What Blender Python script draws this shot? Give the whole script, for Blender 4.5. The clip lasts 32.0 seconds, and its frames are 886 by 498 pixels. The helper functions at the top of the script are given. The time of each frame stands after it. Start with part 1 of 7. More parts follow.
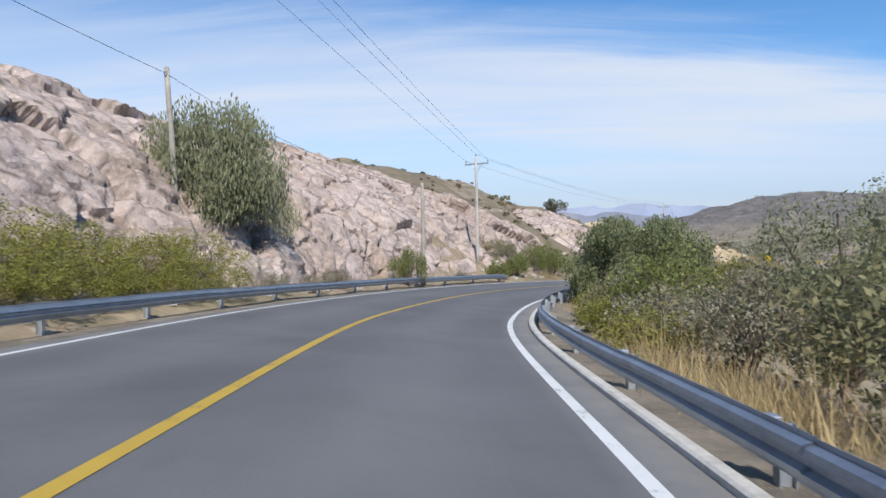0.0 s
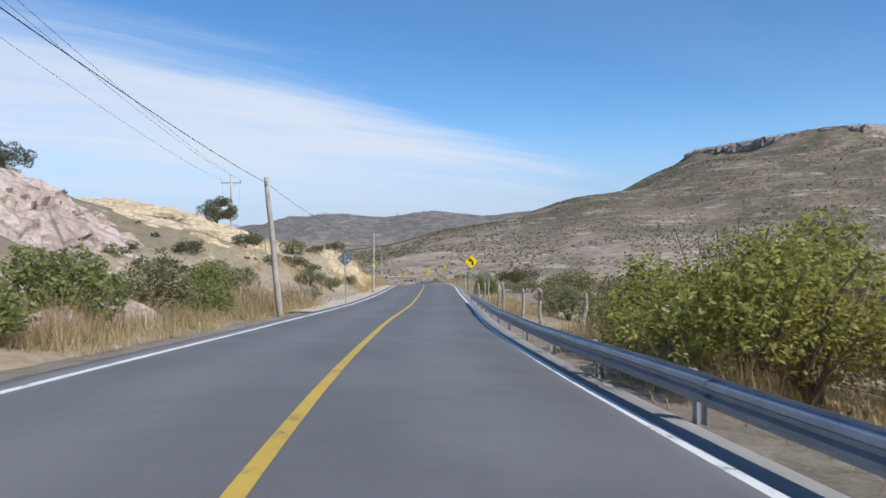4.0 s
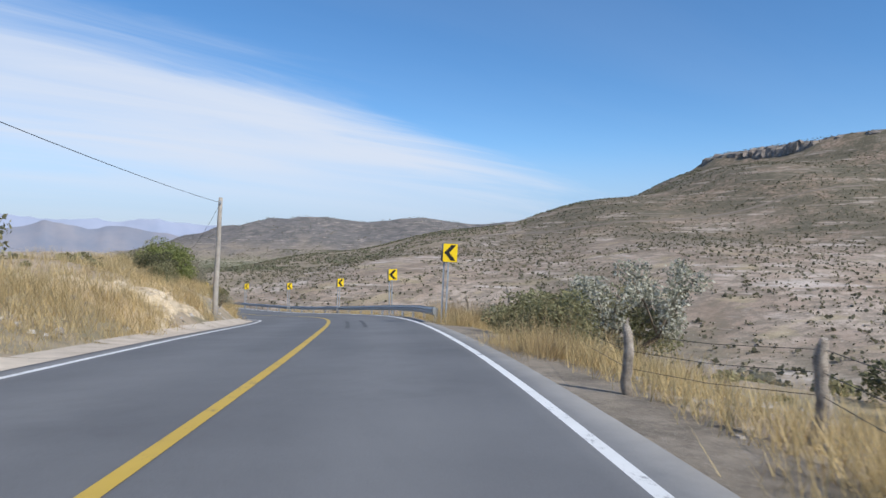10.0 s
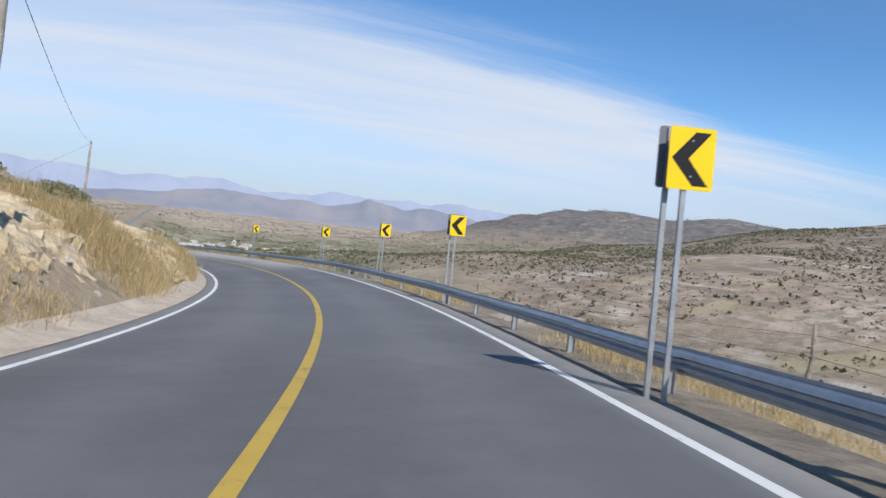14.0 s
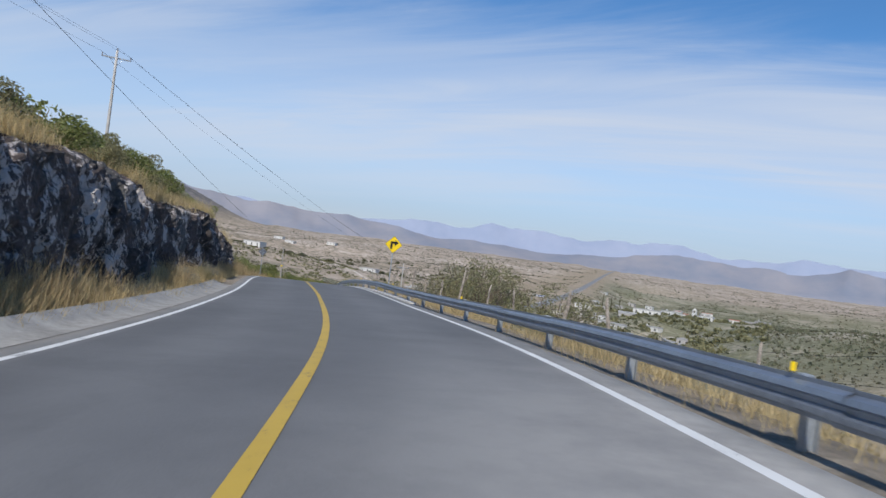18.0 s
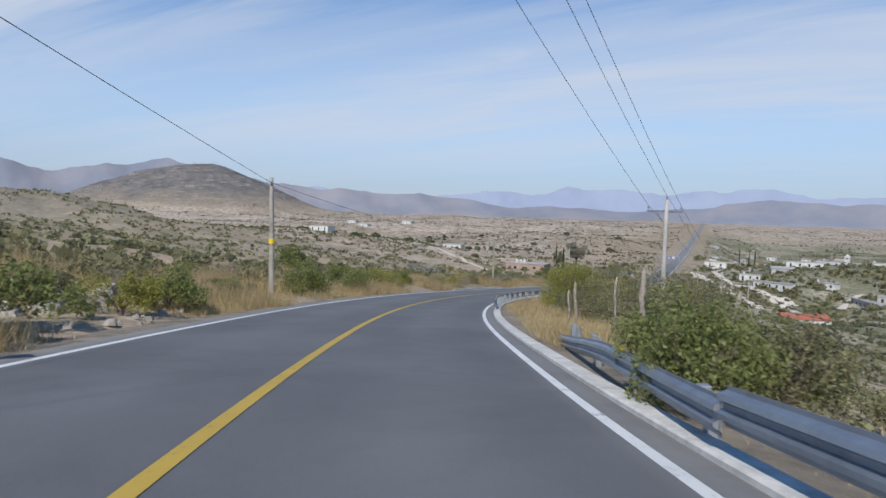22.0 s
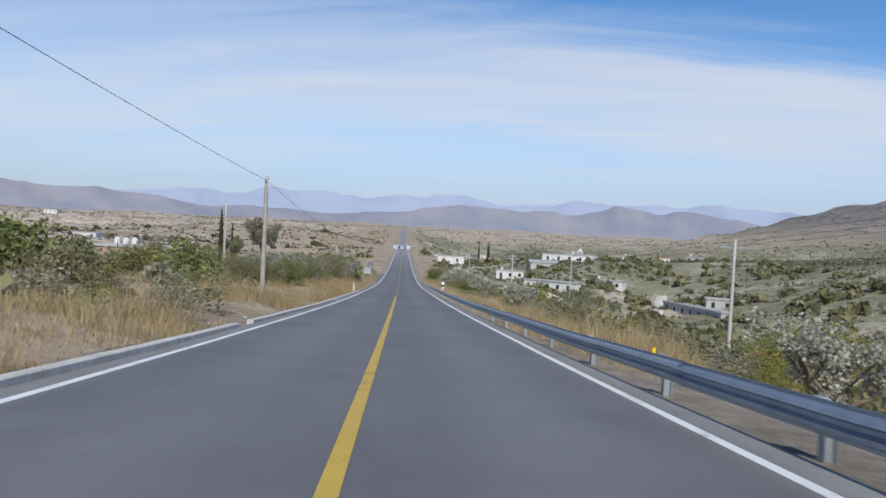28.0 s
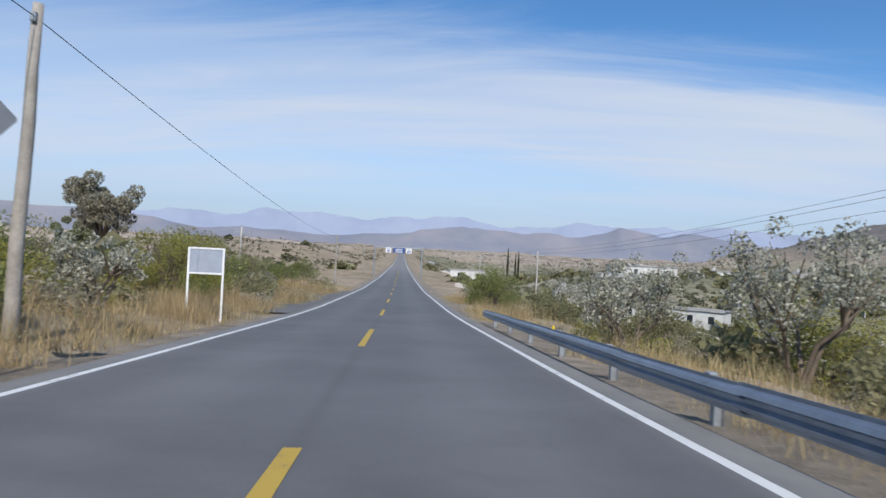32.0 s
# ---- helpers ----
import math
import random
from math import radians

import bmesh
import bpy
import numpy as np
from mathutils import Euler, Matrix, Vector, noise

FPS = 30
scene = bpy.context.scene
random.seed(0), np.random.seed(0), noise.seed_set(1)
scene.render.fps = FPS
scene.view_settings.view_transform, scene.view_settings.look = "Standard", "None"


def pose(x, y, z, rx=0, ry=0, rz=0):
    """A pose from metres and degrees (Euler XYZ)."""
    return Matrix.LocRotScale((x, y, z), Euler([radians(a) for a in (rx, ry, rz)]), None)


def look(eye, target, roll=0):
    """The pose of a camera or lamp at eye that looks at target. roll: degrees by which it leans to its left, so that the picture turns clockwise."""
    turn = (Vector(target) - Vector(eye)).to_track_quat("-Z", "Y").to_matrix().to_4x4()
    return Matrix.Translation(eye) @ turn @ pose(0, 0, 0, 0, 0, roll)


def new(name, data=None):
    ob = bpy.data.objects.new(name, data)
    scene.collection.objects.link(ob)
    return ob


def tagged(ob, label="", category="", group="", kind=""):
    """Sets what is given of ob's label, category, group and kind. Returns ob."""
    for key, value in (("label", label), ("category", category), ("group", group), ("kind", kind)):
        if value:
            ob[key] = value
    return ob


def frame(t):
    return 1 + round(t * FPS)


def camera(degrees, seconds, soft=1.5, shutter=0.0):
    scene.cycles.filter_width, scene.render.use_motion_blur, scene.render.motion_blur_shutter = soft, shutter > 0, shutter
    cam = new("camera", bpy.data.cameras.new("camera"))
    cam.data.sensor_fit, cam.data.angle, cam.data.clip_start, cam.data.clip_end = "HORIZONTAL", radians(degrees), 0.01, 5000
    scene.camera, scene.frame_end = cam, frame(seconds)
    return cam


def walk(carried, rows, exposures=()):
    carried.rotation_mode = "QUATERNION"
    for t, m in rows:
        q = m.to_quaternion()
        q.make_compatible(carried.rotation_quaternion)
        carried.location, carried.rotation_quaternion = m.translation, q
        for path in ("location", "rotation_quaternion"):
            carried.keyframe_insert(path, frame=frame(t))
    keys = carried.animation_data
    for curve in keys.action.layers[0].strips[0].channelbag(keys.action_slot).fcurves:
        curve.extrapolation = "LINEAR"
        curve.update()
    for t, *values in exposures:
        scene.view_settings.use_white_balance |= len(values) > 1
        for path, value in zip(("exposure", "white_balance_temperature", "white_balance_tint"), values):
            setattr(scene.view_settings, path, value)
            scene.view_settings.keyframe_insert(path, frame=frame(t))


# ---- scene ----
# The camera: seconds, place in metres, then turn to the left of north, tilt up and lean, in degrees.
ROWS = (
    (0, 71.76, 36.64, 85.08, 3.55, -1.33, -1.16),
    (0.5, 71.03, 43.94, 84.76, -0.65, -0.75, -0.97),
    (1, 70.74, 51.26, 84.34, -5.59, -0.99, -0.65),
    (1.5, 71.16, 58.60, 83.92, -10.89, -1.03, -1.44),
    (2, 72.18, 66.01, 83.46, -15.97, -0.53, -0.46),
    (2.5, 73.98, 73.02, 83.16, -21.31, -0.64, 0.62),
    (3, 76.08, 79.67, 82.79, -26.35, -0.41, 0.11),
    (3.5, 78.64, 86.07, 82.51, -31.42, -0.50, 0.41),
    (4, 81.81, 91.95, 82.11, -33.15, -0.39, -0.68),
    (4.5, 85.11, 97.69, 81.75, -33.56, -0.32, -1.05),
    (5, 88.36, 103.49, 81.33, -34.40, -0.28, -0.29),
    (5.5, 91.87, 109.33, 80.95, -36.02, -0.27, 1.44),
    (6, 95.68, 115.30, 80.53, -36.45, 0.29, 0.93),
    (6.5, 99.69, 121.25, 80.22, -36.98, 0.31, 0.68),
    (7, 103.66, 126.97, 79.86, -38.18, 0.97, 1.14),
    (7.5, 107.62, 132.66, 79.57, -38.20, 0.79, 0.58),
    (8, 111.61, 138.56, 79.32, -37.87, 0.69, 1.10),
    (8.5, 115.63, 144.71, 79.07, -36.63, 1.34, 1.83),
    (9, 119.80, 150.93, 78.85, -36.15, 1.33, 1.35),
    (9.5, 124.07, 157.31, 78.65, -35.30, 0.97, 1.77),
    (10, 128.24, 164.21, 78.43, -34.29, 0.42, 1.36),
    (10.5, 132.49, 171.50, 78.13, -32.23, 0.02, 2.30),
    (11, 136.55, 179.01, 77.63, -30.96, -0.74, 3.60),
    (11.5, 140.40, 186.54, 77.07, -28.04, -1.28, 4.20),
    (12, 143.86, 194.43, 76.39, -24.94, -1.89, 4.98),
    (12.5, 146.80, 202.45, 75.88, -21.16, -2.36, 5.45),
    (13, 149.20, 210.64, 75.02, -18.77, -2.17, 6.34),
    (13.5, 151.40, 219.36, 74.33, -15.21, -2.08, 5.68),
    (14, 153.12, 228.36, 73.52, -10.86, -1.49, 6.16),
    (14.5, 154.19, 237.65, 72.91, -6.80, -0.66, 6.13),
    (15, 154.44, 247.32, 72.35, -2.50, -0.54, 5.55),
    (15.5, 153.95, 257.21, 71.89, 1.80, -0.47, 6.58),
    (16, 152.66, 267.17, 71.43, 5.76, -0.47, 7.96),
    (16.5, 150.67, 277.06, 70.97, 9.66, -0.52, 8.87),
    (17, 148.27, 286.77, 70.47, 15.15, -0.55, 7.92),
    (17.5, 144.87, 296.21, 69.93, 21.20, -0.23, 6.77),
    (18, 140.36, 305.35, 69.48, 25.30, -0.44, 7.55),
    (18.5, 135.14, 314.30, 69.04, 29.38, -0.70, 7.22),
    (19, 129.67, 323.11, 68.38, 33.73, -0.81, 5.04),
    (19.5, 123.68, 331.49, 67.87, 35.90, -0.20, 4.57),
    (20, 117.56, 339.42, 67.44, 36.51, -0.62, 4.33),
    (20.5, 111.61, 347.04, 66.87, 35.92, -1.18, 3.16),
    (21, 105.98, 354.61, 66.20, 34.51, -2.26, 2.38),
    (21.5, 100.61, 362.35, 65.30, 33.51, -3.13, 1.56),
    (22, 95.08, 369.89, 64.42, 31.26, -3.05, 1.75),
    (22.5, 89.88, 377.84, 63.51, 28.54, -3.49, 1.11),
    (23, 84.84, 386.29, 62.51, 26.08, -3.18, 0.58),
    (23.5, 80.14, 395.09, 61.56, 23.85, -2.79, 0.77),
    (24, 75.69, 404.19, 60.56, 21.13, -2.90, 1.42),
    (24.5, 71.53, 413.61, 59.59, 18.03, -2.59, 1.12),
    (25, 67.95, 423.06, 58.68, 14.55, -2.38, 1.16),
    (25.5, 64.73, 433.30, 57.78, 11.15, -2.01, 2.80),
    (26, 61.95, 445.05, 56.85, 8.27, -1.96, 3.10),
    (26.5, 59.73, 457.63, 55.81, 6.51, -1.59, 3.36),
    (27, 57.31, 470.74, 54.66, 6.79, -1.75, 3.16),
    (27.5, 55.03, 483.91, 53.50, 7.14, -1.79, 2.97),
    (28, 52.63, 496.67, 52.34, 7.44, -1.86, 2.88),
    (28.5, 50.18, 509.27, 51.20, 7.49, -1.89, 3.03),
    (29, 47.76, 521.67, 50.14, 7.49, -1.73, 3.54),
    (29.5, 45.62, 533.60, 49.19, 7.35, -2.00, 2.62),
    (30, 43.47, 545.73, 48.27, 7.15, -1.63, 3.52),
    (30.5, 41.09, 558.11, 47.34, 7.28, -1.65, 3.19),
    (31, 38.98, 570.61, 46.42, 7.32, -1.47, 2.85),
    (31.5, 36.68, 583.26, 45.47, 7.54, -0.74, 2.86),
    (32, 34.21, 596.14, 44.53, 7.38, 0.07, 3.00),
)

cam = camera(64.35, 32.0, soft=1.5, shutter=0.08)


def stand(x, y, z, yaw, tilt, lean):
    return pose(x, y, z, 0, 0, yaw) @ pose(0, 0, 0, 90 + tilt) @ pose(0, 0, 0, 0, 0, lean)


walk(cam, [(r[0], stand(*r[1:])) for r in ROWS], [(0.0, 0.06, 6380, 10), (4.5, 0.04, 6310, 10), (11.0, 0.03, 6350, 10), (14.0, 0.02, 6460, 10), (17.0, -0.15, 6260, 10), (21.0, -0.23, 6240, 10), (25.0, -0.14, 6330, 10), (32.0, -0.13, 6270, 10)])

# ---- world, sun ----
SUN_TO = Vector((0.24, -0.97, 0.0)).normalized()
SUN_UP = radians(43)
world = bpy.data.worlds.new("sky")
scene.world = world
world.use_nodes = True
wn, wl = world.node_tree.nodes, world.node_tree.links
wn.clear()
w_out, w_bg = wn.new("ShaderNodeOutputWorld"), wn.new("ShaderNodeBackground")
w_sky = wn.new("ShaderNodeTexSky")
w_sky.sky_type, w_sky.sun_disc = "NISHITA", False
w_sky.sun_elevation, w_sky.sun_rotation = SUN_UP, math.atan2(SUN_TO.x, SUN_TO.y)
w_sky.altitude, w_sky.air_density, w_sky.dust_density, w_sky.ozone_density = 1900, 1.0, 0.25, 1.8
w_co = wn.new("ShaderNodeTexCoord")
w_sep = wn.new("ShaderNodeSeparateXYZ")
wl.new(w_co.outputs["Generated"], w_sep.inputs[0])


def wmath(op, a, b):
    n = wn.new("ShaderNodeMath")
    n.operation = op
    for k, v in enumerate((a, b)):
        if isinstance(v, (int, float)):
            n.inputs[k].default_value = v
        else:
            wl.new(v, n.inputs[k])
    return n.outputs[0]


# thin high cloud on a flat layer above the land
w_up = wmath("ADD", wmath("MAXIMUM", w_sep.outputs[2], 0.0), 0.12)
w_cx, w_cy = wmath("DIVIDE", w_sep.outputs[0], w_up), wmath("DIVIDE", w_sep.outputs[1], w_up)
w_com = wn.new("ShaderNodeCombineXYZ")
wl.new(w_cx, w_com.inputs[0]), wl.new(w_cy, w_com.inputs[1])
w_map = wn.new("ShaderNodeMapping")
w_map.inputs["Rotation"].default_value = (0, 0, radians(-42))
w_map.inputs["Scale"].default_value = (0.30, 1.35, 1)
w_map.inputs["Location"].default_value = (0.35, 0.1, 0)
wl.new(w_com.outputs[0], w_map.inputs[0])


def wnoise(scale, detail, rough, dist):
    n = wn.new("ShaderNodeTexNoise")
    n.inputs["Scale"].default_value, n.inputs["Detail"].default_value = scale, detail
    n.inputs["Roughness"].default_value, n.inputs["Distortion"].default_value = rough, dist
    wl.new(w_map.outputs[0], n.inputs["Vector"])
    return n.outputs["Fac"]


w_big, w_fine = wnoise(0.55, 3, 0.5, 0.4), wnoise(1.7, 8, 0.62, 1.1)
w_mix = wmath("ADD", wmath("MULTIPLY", w_big, 0.72), wmath("MULTIPLY", w_fine, 0.28))


def wramp(fac, lo, hi, a, b):
    r = wn.new("ShaderNodeValToRGB")
    r.color_ramp.interpolation = "EASE"
    r.color_ramp.elements[0].position, r.color_ramp.elements[1].position = lo, hi
    r.color_ramp.elements[0].color, r.color_ramp.elements[1].color = (a, a, a, 1), (b, b, b, 1)
    wl.new(fac, r.inputs[0])
    return r.outputs[0]


# the sheet of cloud lies to the north and west; the east stays clear
w_sheet = wmath("SUBTRACT", w_cy, wmath("MULTIPLY", w_cx, 0.46))
w_edge = wmath("ADD", wmath("MULTIPLY", w_sheet, 0.1), wmath("ADD", wmath("MULTIPLY", w_big, 0.16), wmath("MULTIPLY", w_fine, 0.12)))
w_cover = wramp(w_edge, 0.32, 0.41, 0.08, 1.0)
w_low = wramp(w_sep.outputs[2], 0.0, 0.14, 0.15, 1.0)
w_ramp = wmath("MULTIPLY", wmath("MULTIPLY", w_cover, w_low), wramp(w_mix, 0.36, 0.62, 0.5, 0.96))
w_cl = wn.new("ShaderNodeMix")
w_cl.data_type = "RGBA"
w_cl.inputs["B"].default_value = (5.3, 5.75, 6.55, 1)
wl.new(w_ramp, w_cl.inputs["Factor"])
w_sat = wn.new("ShaderNodeHueSaturation")
w_sat.inputs["Saturation"].default_value, w_sat.inputs["Value"].default_value = 1.3, 1.13
wl.new(w_sky.outputs[0], w_sat.inputs["Color"])
w_haze = wn.new("ShaderNodeMix")
w_haze.data_type = "RGBA"
w_haze.inputs["B"].default_value = (2.4, 2.95, 4.5, 1)
wl.new(wramp(w_sep.outputs[2], 0.02, 0.17, 0.75, 0.0), w_haze.inputs["Factor"])
wl.new(w_sat.outputs[0], w_haze.inputs["A"])
wl.new(w_haze.outputs["Result"], w_cl.inputs["A"])
wl.new(w_cl.outputs["Result"], w_bg.inputs[0])
w_bg.inputs[1].default_value = 0.132
wl.new(w_bg.outputs[0], w_out.inputs[0])

sun = new("sun", bpy.data.lights.new("sun", "SUN"))
sun.data.energy, sun.data.angle, sun.data.color = 4.8, radians(0.53), (1.0, 0.95, 0.87)
sun.matrix_world = look((0, 0, 0), -(SUN_TO * math.cos(SUN_UP) + Vector((0, 0, math.sin(SUN_UP)))))

# ---- materials ----


class Mat:
    """A node material in the making."""

    def __init__(self, name, rough=0.9, metal=0.0, spec=0.3):
        self.m = bpy.data.materials.new(name)
        self.m.use_nodes = True
        self.n, self.l = self.m.node_tree.nodes, self.m.node_tree.links
        self.b = self.n["Principled BSDF"]
        self.b.inputs["Roughness"].default_value = rough
        self.b.inputs["Metallic"].default_value = metal
        self.b.inputs["Specular IOR Level"].default_value = spec
        self.co = self.n.new("ShaderNodeTexCoord").outputs["Object"]
        g = self.n.new("ShaderNodeNewGeometry")
        self.pos, self.normal, self.island = g.outputs["Position"], g.outputs["Normal"], g.outputs["Random Per Island"]
        self.rand = self.n.new("ShaderNodeObjectInfo").outputs["Random"]

    def put(self, sock, v):
        if isinstance(v, (int, float)):
            sock.default_value = v
        elif isinstance(v, tuple):
            sock.default_value = (*v, 1) if len(v) == 3 else v
        else:
            self.l.new(v, sock)

    def noise(self, scale, detail=4, rough=0.55, dist=0.0, vec=None, stretch=None):
        t = self.n.new("ShaderNodeTexNoise")
        for k, v in (("Scale", scale), ("Detail", detail), ("Roughness", rough), ("Distortion", dist)):
            t.inputs[k].default_value = v
        v = vec or self.pos
        if stretch:
            m = self.n.new("ShaderNodeMapping")
            m.inputs["Scale"].default_value = stretch
            self.l.new(v, m.inputs[0])
            v = m.outputs[0]
        self.l.new(v, t.inputs["Vector"])
        return t.outputs["Fac"]

    def voro(self, scale, feature="F1", vec=None, out="Distance"):
        t = self.n.new("ShaderNodeTexVoronoi")
        t.feature = feature
        t.inputs["Scale"].default_value = scale
        self.l.new(vec or self.pos, t.inputs["Vector"])
        return t.outputs[out]

    def ramp(self, fac, *stops):
        r = self.n.new("ShaderNodeValToRGB")
        while len(r.color_ramp.elements) < len(stops):
            r.color_ramp.elements.new(0.5)
        for e, (p, c) in zip(r.color_ramp.elements, stops):
            e.position = p
            e.color = (*c, 1) if isinstance(c, tuple) else (c, c, c, 1)
        self.put(r.inputs[0], fac)
        return r.outputs[0]

    def mix(self, fac, a, b, mode="MIX"):
        x = self.n.new("ShaderNodeMix")
        x.data_type, x.blend_type = "RGBA", mode
        self.put(x.inputs["Factor"], fac), self.put(x.inputs["A"], a), self.put(x.inputs["B"], b)
        return x.outputs["Result"]

    def math(self, op, a, b=0.0):
        x = self.n.new("ShaderNodeMath")
        x.operation = op
        self.put(x.inputs[0], a), self.put(x.inputs[1], b)
        return x.outputs[0]

    def attr(self, name):
        x = self.n.new("ShaderNodeAttribute")
        x.attribute_name = name
        return x.outputs["Fac"]

    def color(self, v):
        self.put(self.b.inputs["Base Color"], v)
        return self

    def rough(self, v):
        self.put(self.b.inputs["Roughness"], v)
        return self

    def bump(self, height, strength=0.5, dist=0.05):
        x = self.n.new("ShaderNodeBump")
        x.inputs["Strength"].default_value, x.inputs["Distance"].default_value = strength, dist
        self.l.new(height, x.inputs["Height"])
        self.l.new(x.outputs[0], self.b.inputs["Normal"])
        return self


def plain(name, c, rough=0.7, metal=0.0, vary=0.18, scale=6.0, bump=0.0, spec=0.3):
    """A colour with worn, uneven tone at two scales."""
    k = Mat(name, rough, metal, spec)
    a, b = k.noise(scale, 5), k.noise(scale * 7, 3)
    f = k.math("ADD", k.math("MULTIPLY", a, 0.65), k.math("MULTIPLY", b, 0.35))
    lo, hi = tuple(max(0, v * (1 - vary)) for v in c), tuple(min(1, v * (1 + vary)) for v in c)
    k.color(k.ramp(f, (0.3, lo), (0.7, hi)))
    if bump:
        k.bump(b, bump, 0.02)
    return k.m


def leafy(name, dark, light, rough=0.6, dry=None, thin=0.35):
    """Leaves, each of its own tone, some with the light through them."""
    k = Mat(name, rough, 0, 0.25)
    c = k.ramp(k.island, (0.0, dark), (0.55, tuple((a + b) / 2 for a, b in zip(dark, light))), (1.0, light))
    if dry:
        c = k.mix(k.ramp(k.noise(0.9, 2), (0.5, 0.0), (0.75, 0.7)), c, dry)
    k.color(c)
    tr = k.n.new("ShaderNodeBsdfTranslucent")
    k.l.new(c, tr.inputs[0])
    mx = k.n.new("ShaderNodeMixShader")
    mx.inputs[0].default_value = thin
    k.l.new(k.b.outputs[0], mx.inputs[1]), k.l.new(tr.outputs[0], mx.inputs[2])
    k.l.new(mx.outputs[0], k.n["Material Output"].inputs[0])
    return k.m


k = Mat("dry_ground", 0.95, 0, 0.15)
g_big, g_mid, g_fine = k.noise(0.018, 4, 0.6), k.noise(0.16, 5, 0.6), k.noise(3.0, 6, 0.65)
c = k.ramp(g_big, (0.32, (0.29, 0.22, 0.15)), (0.5, (0.41, 0.325, 0.24)), (0.68, (0.35, 0.275, 0.215)))
c = k.mix(k.ramp(g_mid, (0.45, 0.0), (0.62, 0.7)), c, (0.49, 0.40, 0.27))
c = k.mix(k.ramp(k.noise(0.07, 6, 0.75), (0.48, 0.0), (0.62, 0.65)), c, (0.21, 0.195, 0.115))
c = k.mix(k.ramp(k.noise(0.45, 5, 0.75), (0.53, 0.0), (0.62, 0.6)), c, (0.17, 0.155, 0.095))
h_n, h_f = k.noise(0.03, 6, 0.7), k.noise(0.35, 5, 0.75)
hc = k.ramp(h_n, (0.36, (0.11, 0.103, 0.072)), (0.5, (0.175, 0.148, 0.108)), (0.6, (0.34, 0.25, 0.185)))
hc = k.mix(k.ramp(k.noise(0.11, 6, 0.75, 0.5), (0.52, 0.0), (0.64, 0.6)), hc, (0.40, 0.295, 0.22))
hc = k.mix(k.ramp(h_f, (0.44, 0.8), (0.58, 0.0)), hc, (0.10, 0.096, 0.062))
# distance haze painted into the hill colour as a bluish grey
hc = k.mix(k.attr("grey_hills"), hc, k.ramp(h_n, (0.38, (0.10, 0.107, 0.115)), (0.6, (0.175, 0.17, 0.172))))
bed = k.math("MULTIPLY", k.ramp(k.noise(1.0, 4, 0.6, 0.6, None, (0.02, 0.02, 0.55)), (0.53, 0.0), (0.6, 0.75)), k.ramp(k.noise(0.05, 4, 0.7), (0.45, 0.0), (0.6, 1.0)))
hc = k.mix(bed, hc, (0.50, 0.42, 0.35))
lc = k.ramp(k.noise(0.028, 6, 0.7, 0.4), (0.36, (0.25, 0.19, 0.14)), (0.48, (0.42, 0.32, 0.25)), (0.62, (0.58, 0.475, 0.39)))
lc = k.mix(k.ramp(k.noise(0.22, 6, 0.78, 0.3), (0.45, 0.75), (0.56, 0.0)), lc, (0.185, 0.16, 0.125))
lc = k.mix(bed, lc, (0.68, 0.60, 0.54))
lc = k.mix(k.ramp(k.noise(0.06, 4, 0.6), (0.56, 0.0), (0.66, 0.55)), lc, (0.50, 0.42, 0.24))
c = k.mix(k.attr("stony"), c, lc)
c = k.mix(k.attr("scrubland"), c, hc)
vc = k.ramp(k.noise(0.02, 6, 0.72), (0.38, (0.185, 0.19, 0.11)), (0.5, (0.265, 0.255, 0.165)), (0.6, (0.45, 0.40, 0.305)))
vc = k.mix(k.ramp(h_f, (0.42, 0.6), (0.54, 0.0)), vc, (0.10, 0.105, 0.055))
c = k.mix(k.attr("mesquite"), c, vc)
pc = k.ramp(k.noise(0.009, 6, 0.7, 0.0, None, (0.45, 1.6, 1)), (0.38, (0.32, 0.265, 0.195)), (0.47, (0.50, 0.405, 0.32)), (0.62, (0.62, 0.52, 0.43)))
pc = k.mix(k.ramp(k.noise(0.12, 5, 0.75), (0.44, 0.65), (0.54, 0.0)), pc, (0.16, 0.145, 0.09))
c = k.mix(k.attr("pale_plain"), c, pc)
c = k.mix(k.ramp(g_fine, (0.3, 0.5), (0.6, 0.0)), c, (0.15, 0.11, 0.075))
c = k.mix(k.ramp(k.voro(0.55), (0.05, 0.8), (0.16, 0.0)), c, (0.5, 0.45, 0.38))
k.color(c).bump(g_fine, 0.6, 0.12)
GROUND = k.m

k = Mat("asphalt", 0.82, 0, 0.35)
a1, a2 = k.noise(0.35, 4, 0.6), k.noise(70, 3, 0.7)
uvc = k.attr("across")
c = k.ramp(a1, (0.3, (0.128, 0.130, 0.134)), (0.7, (0.170, 0.172, 0.174)))
c = k.mix(k.ramp(a2, (0.35, 0.45), (0.65, 0.0)), c, (0.085, 0.085, 0.086))
wear = k.math("ABSOLUTE", k.math("SUBTRACT", k.math("ABSOLUTE", uvc), 1.72))
c = k.mix(k.math("MULTIPLY", k.ramp(wear, (0.25, 0.5), (0.9, 0.0)), k.noise(0.5, 4)), c, (0.215, 0.215, 0.213))
c = k.mix(k.ramp(k.math("ABSOLUTE", uvc), (0.0, 0.25), (0.14, 0.0)), c, (0.07, 0.07, 0.07))
c = k.mix(k.math("MULTIPLY", k.ramp(k.noise(0.13, 6, 0.72, 0.8), (0.46, 0.0), (0.6, 0.45)), k.ramp(k.noise(1.7, 5, 0.7), (0.35, 0.3), (0.65, 1.0))), c, (0.085, 0.086, 0.089))
dust = k.attr("dust")
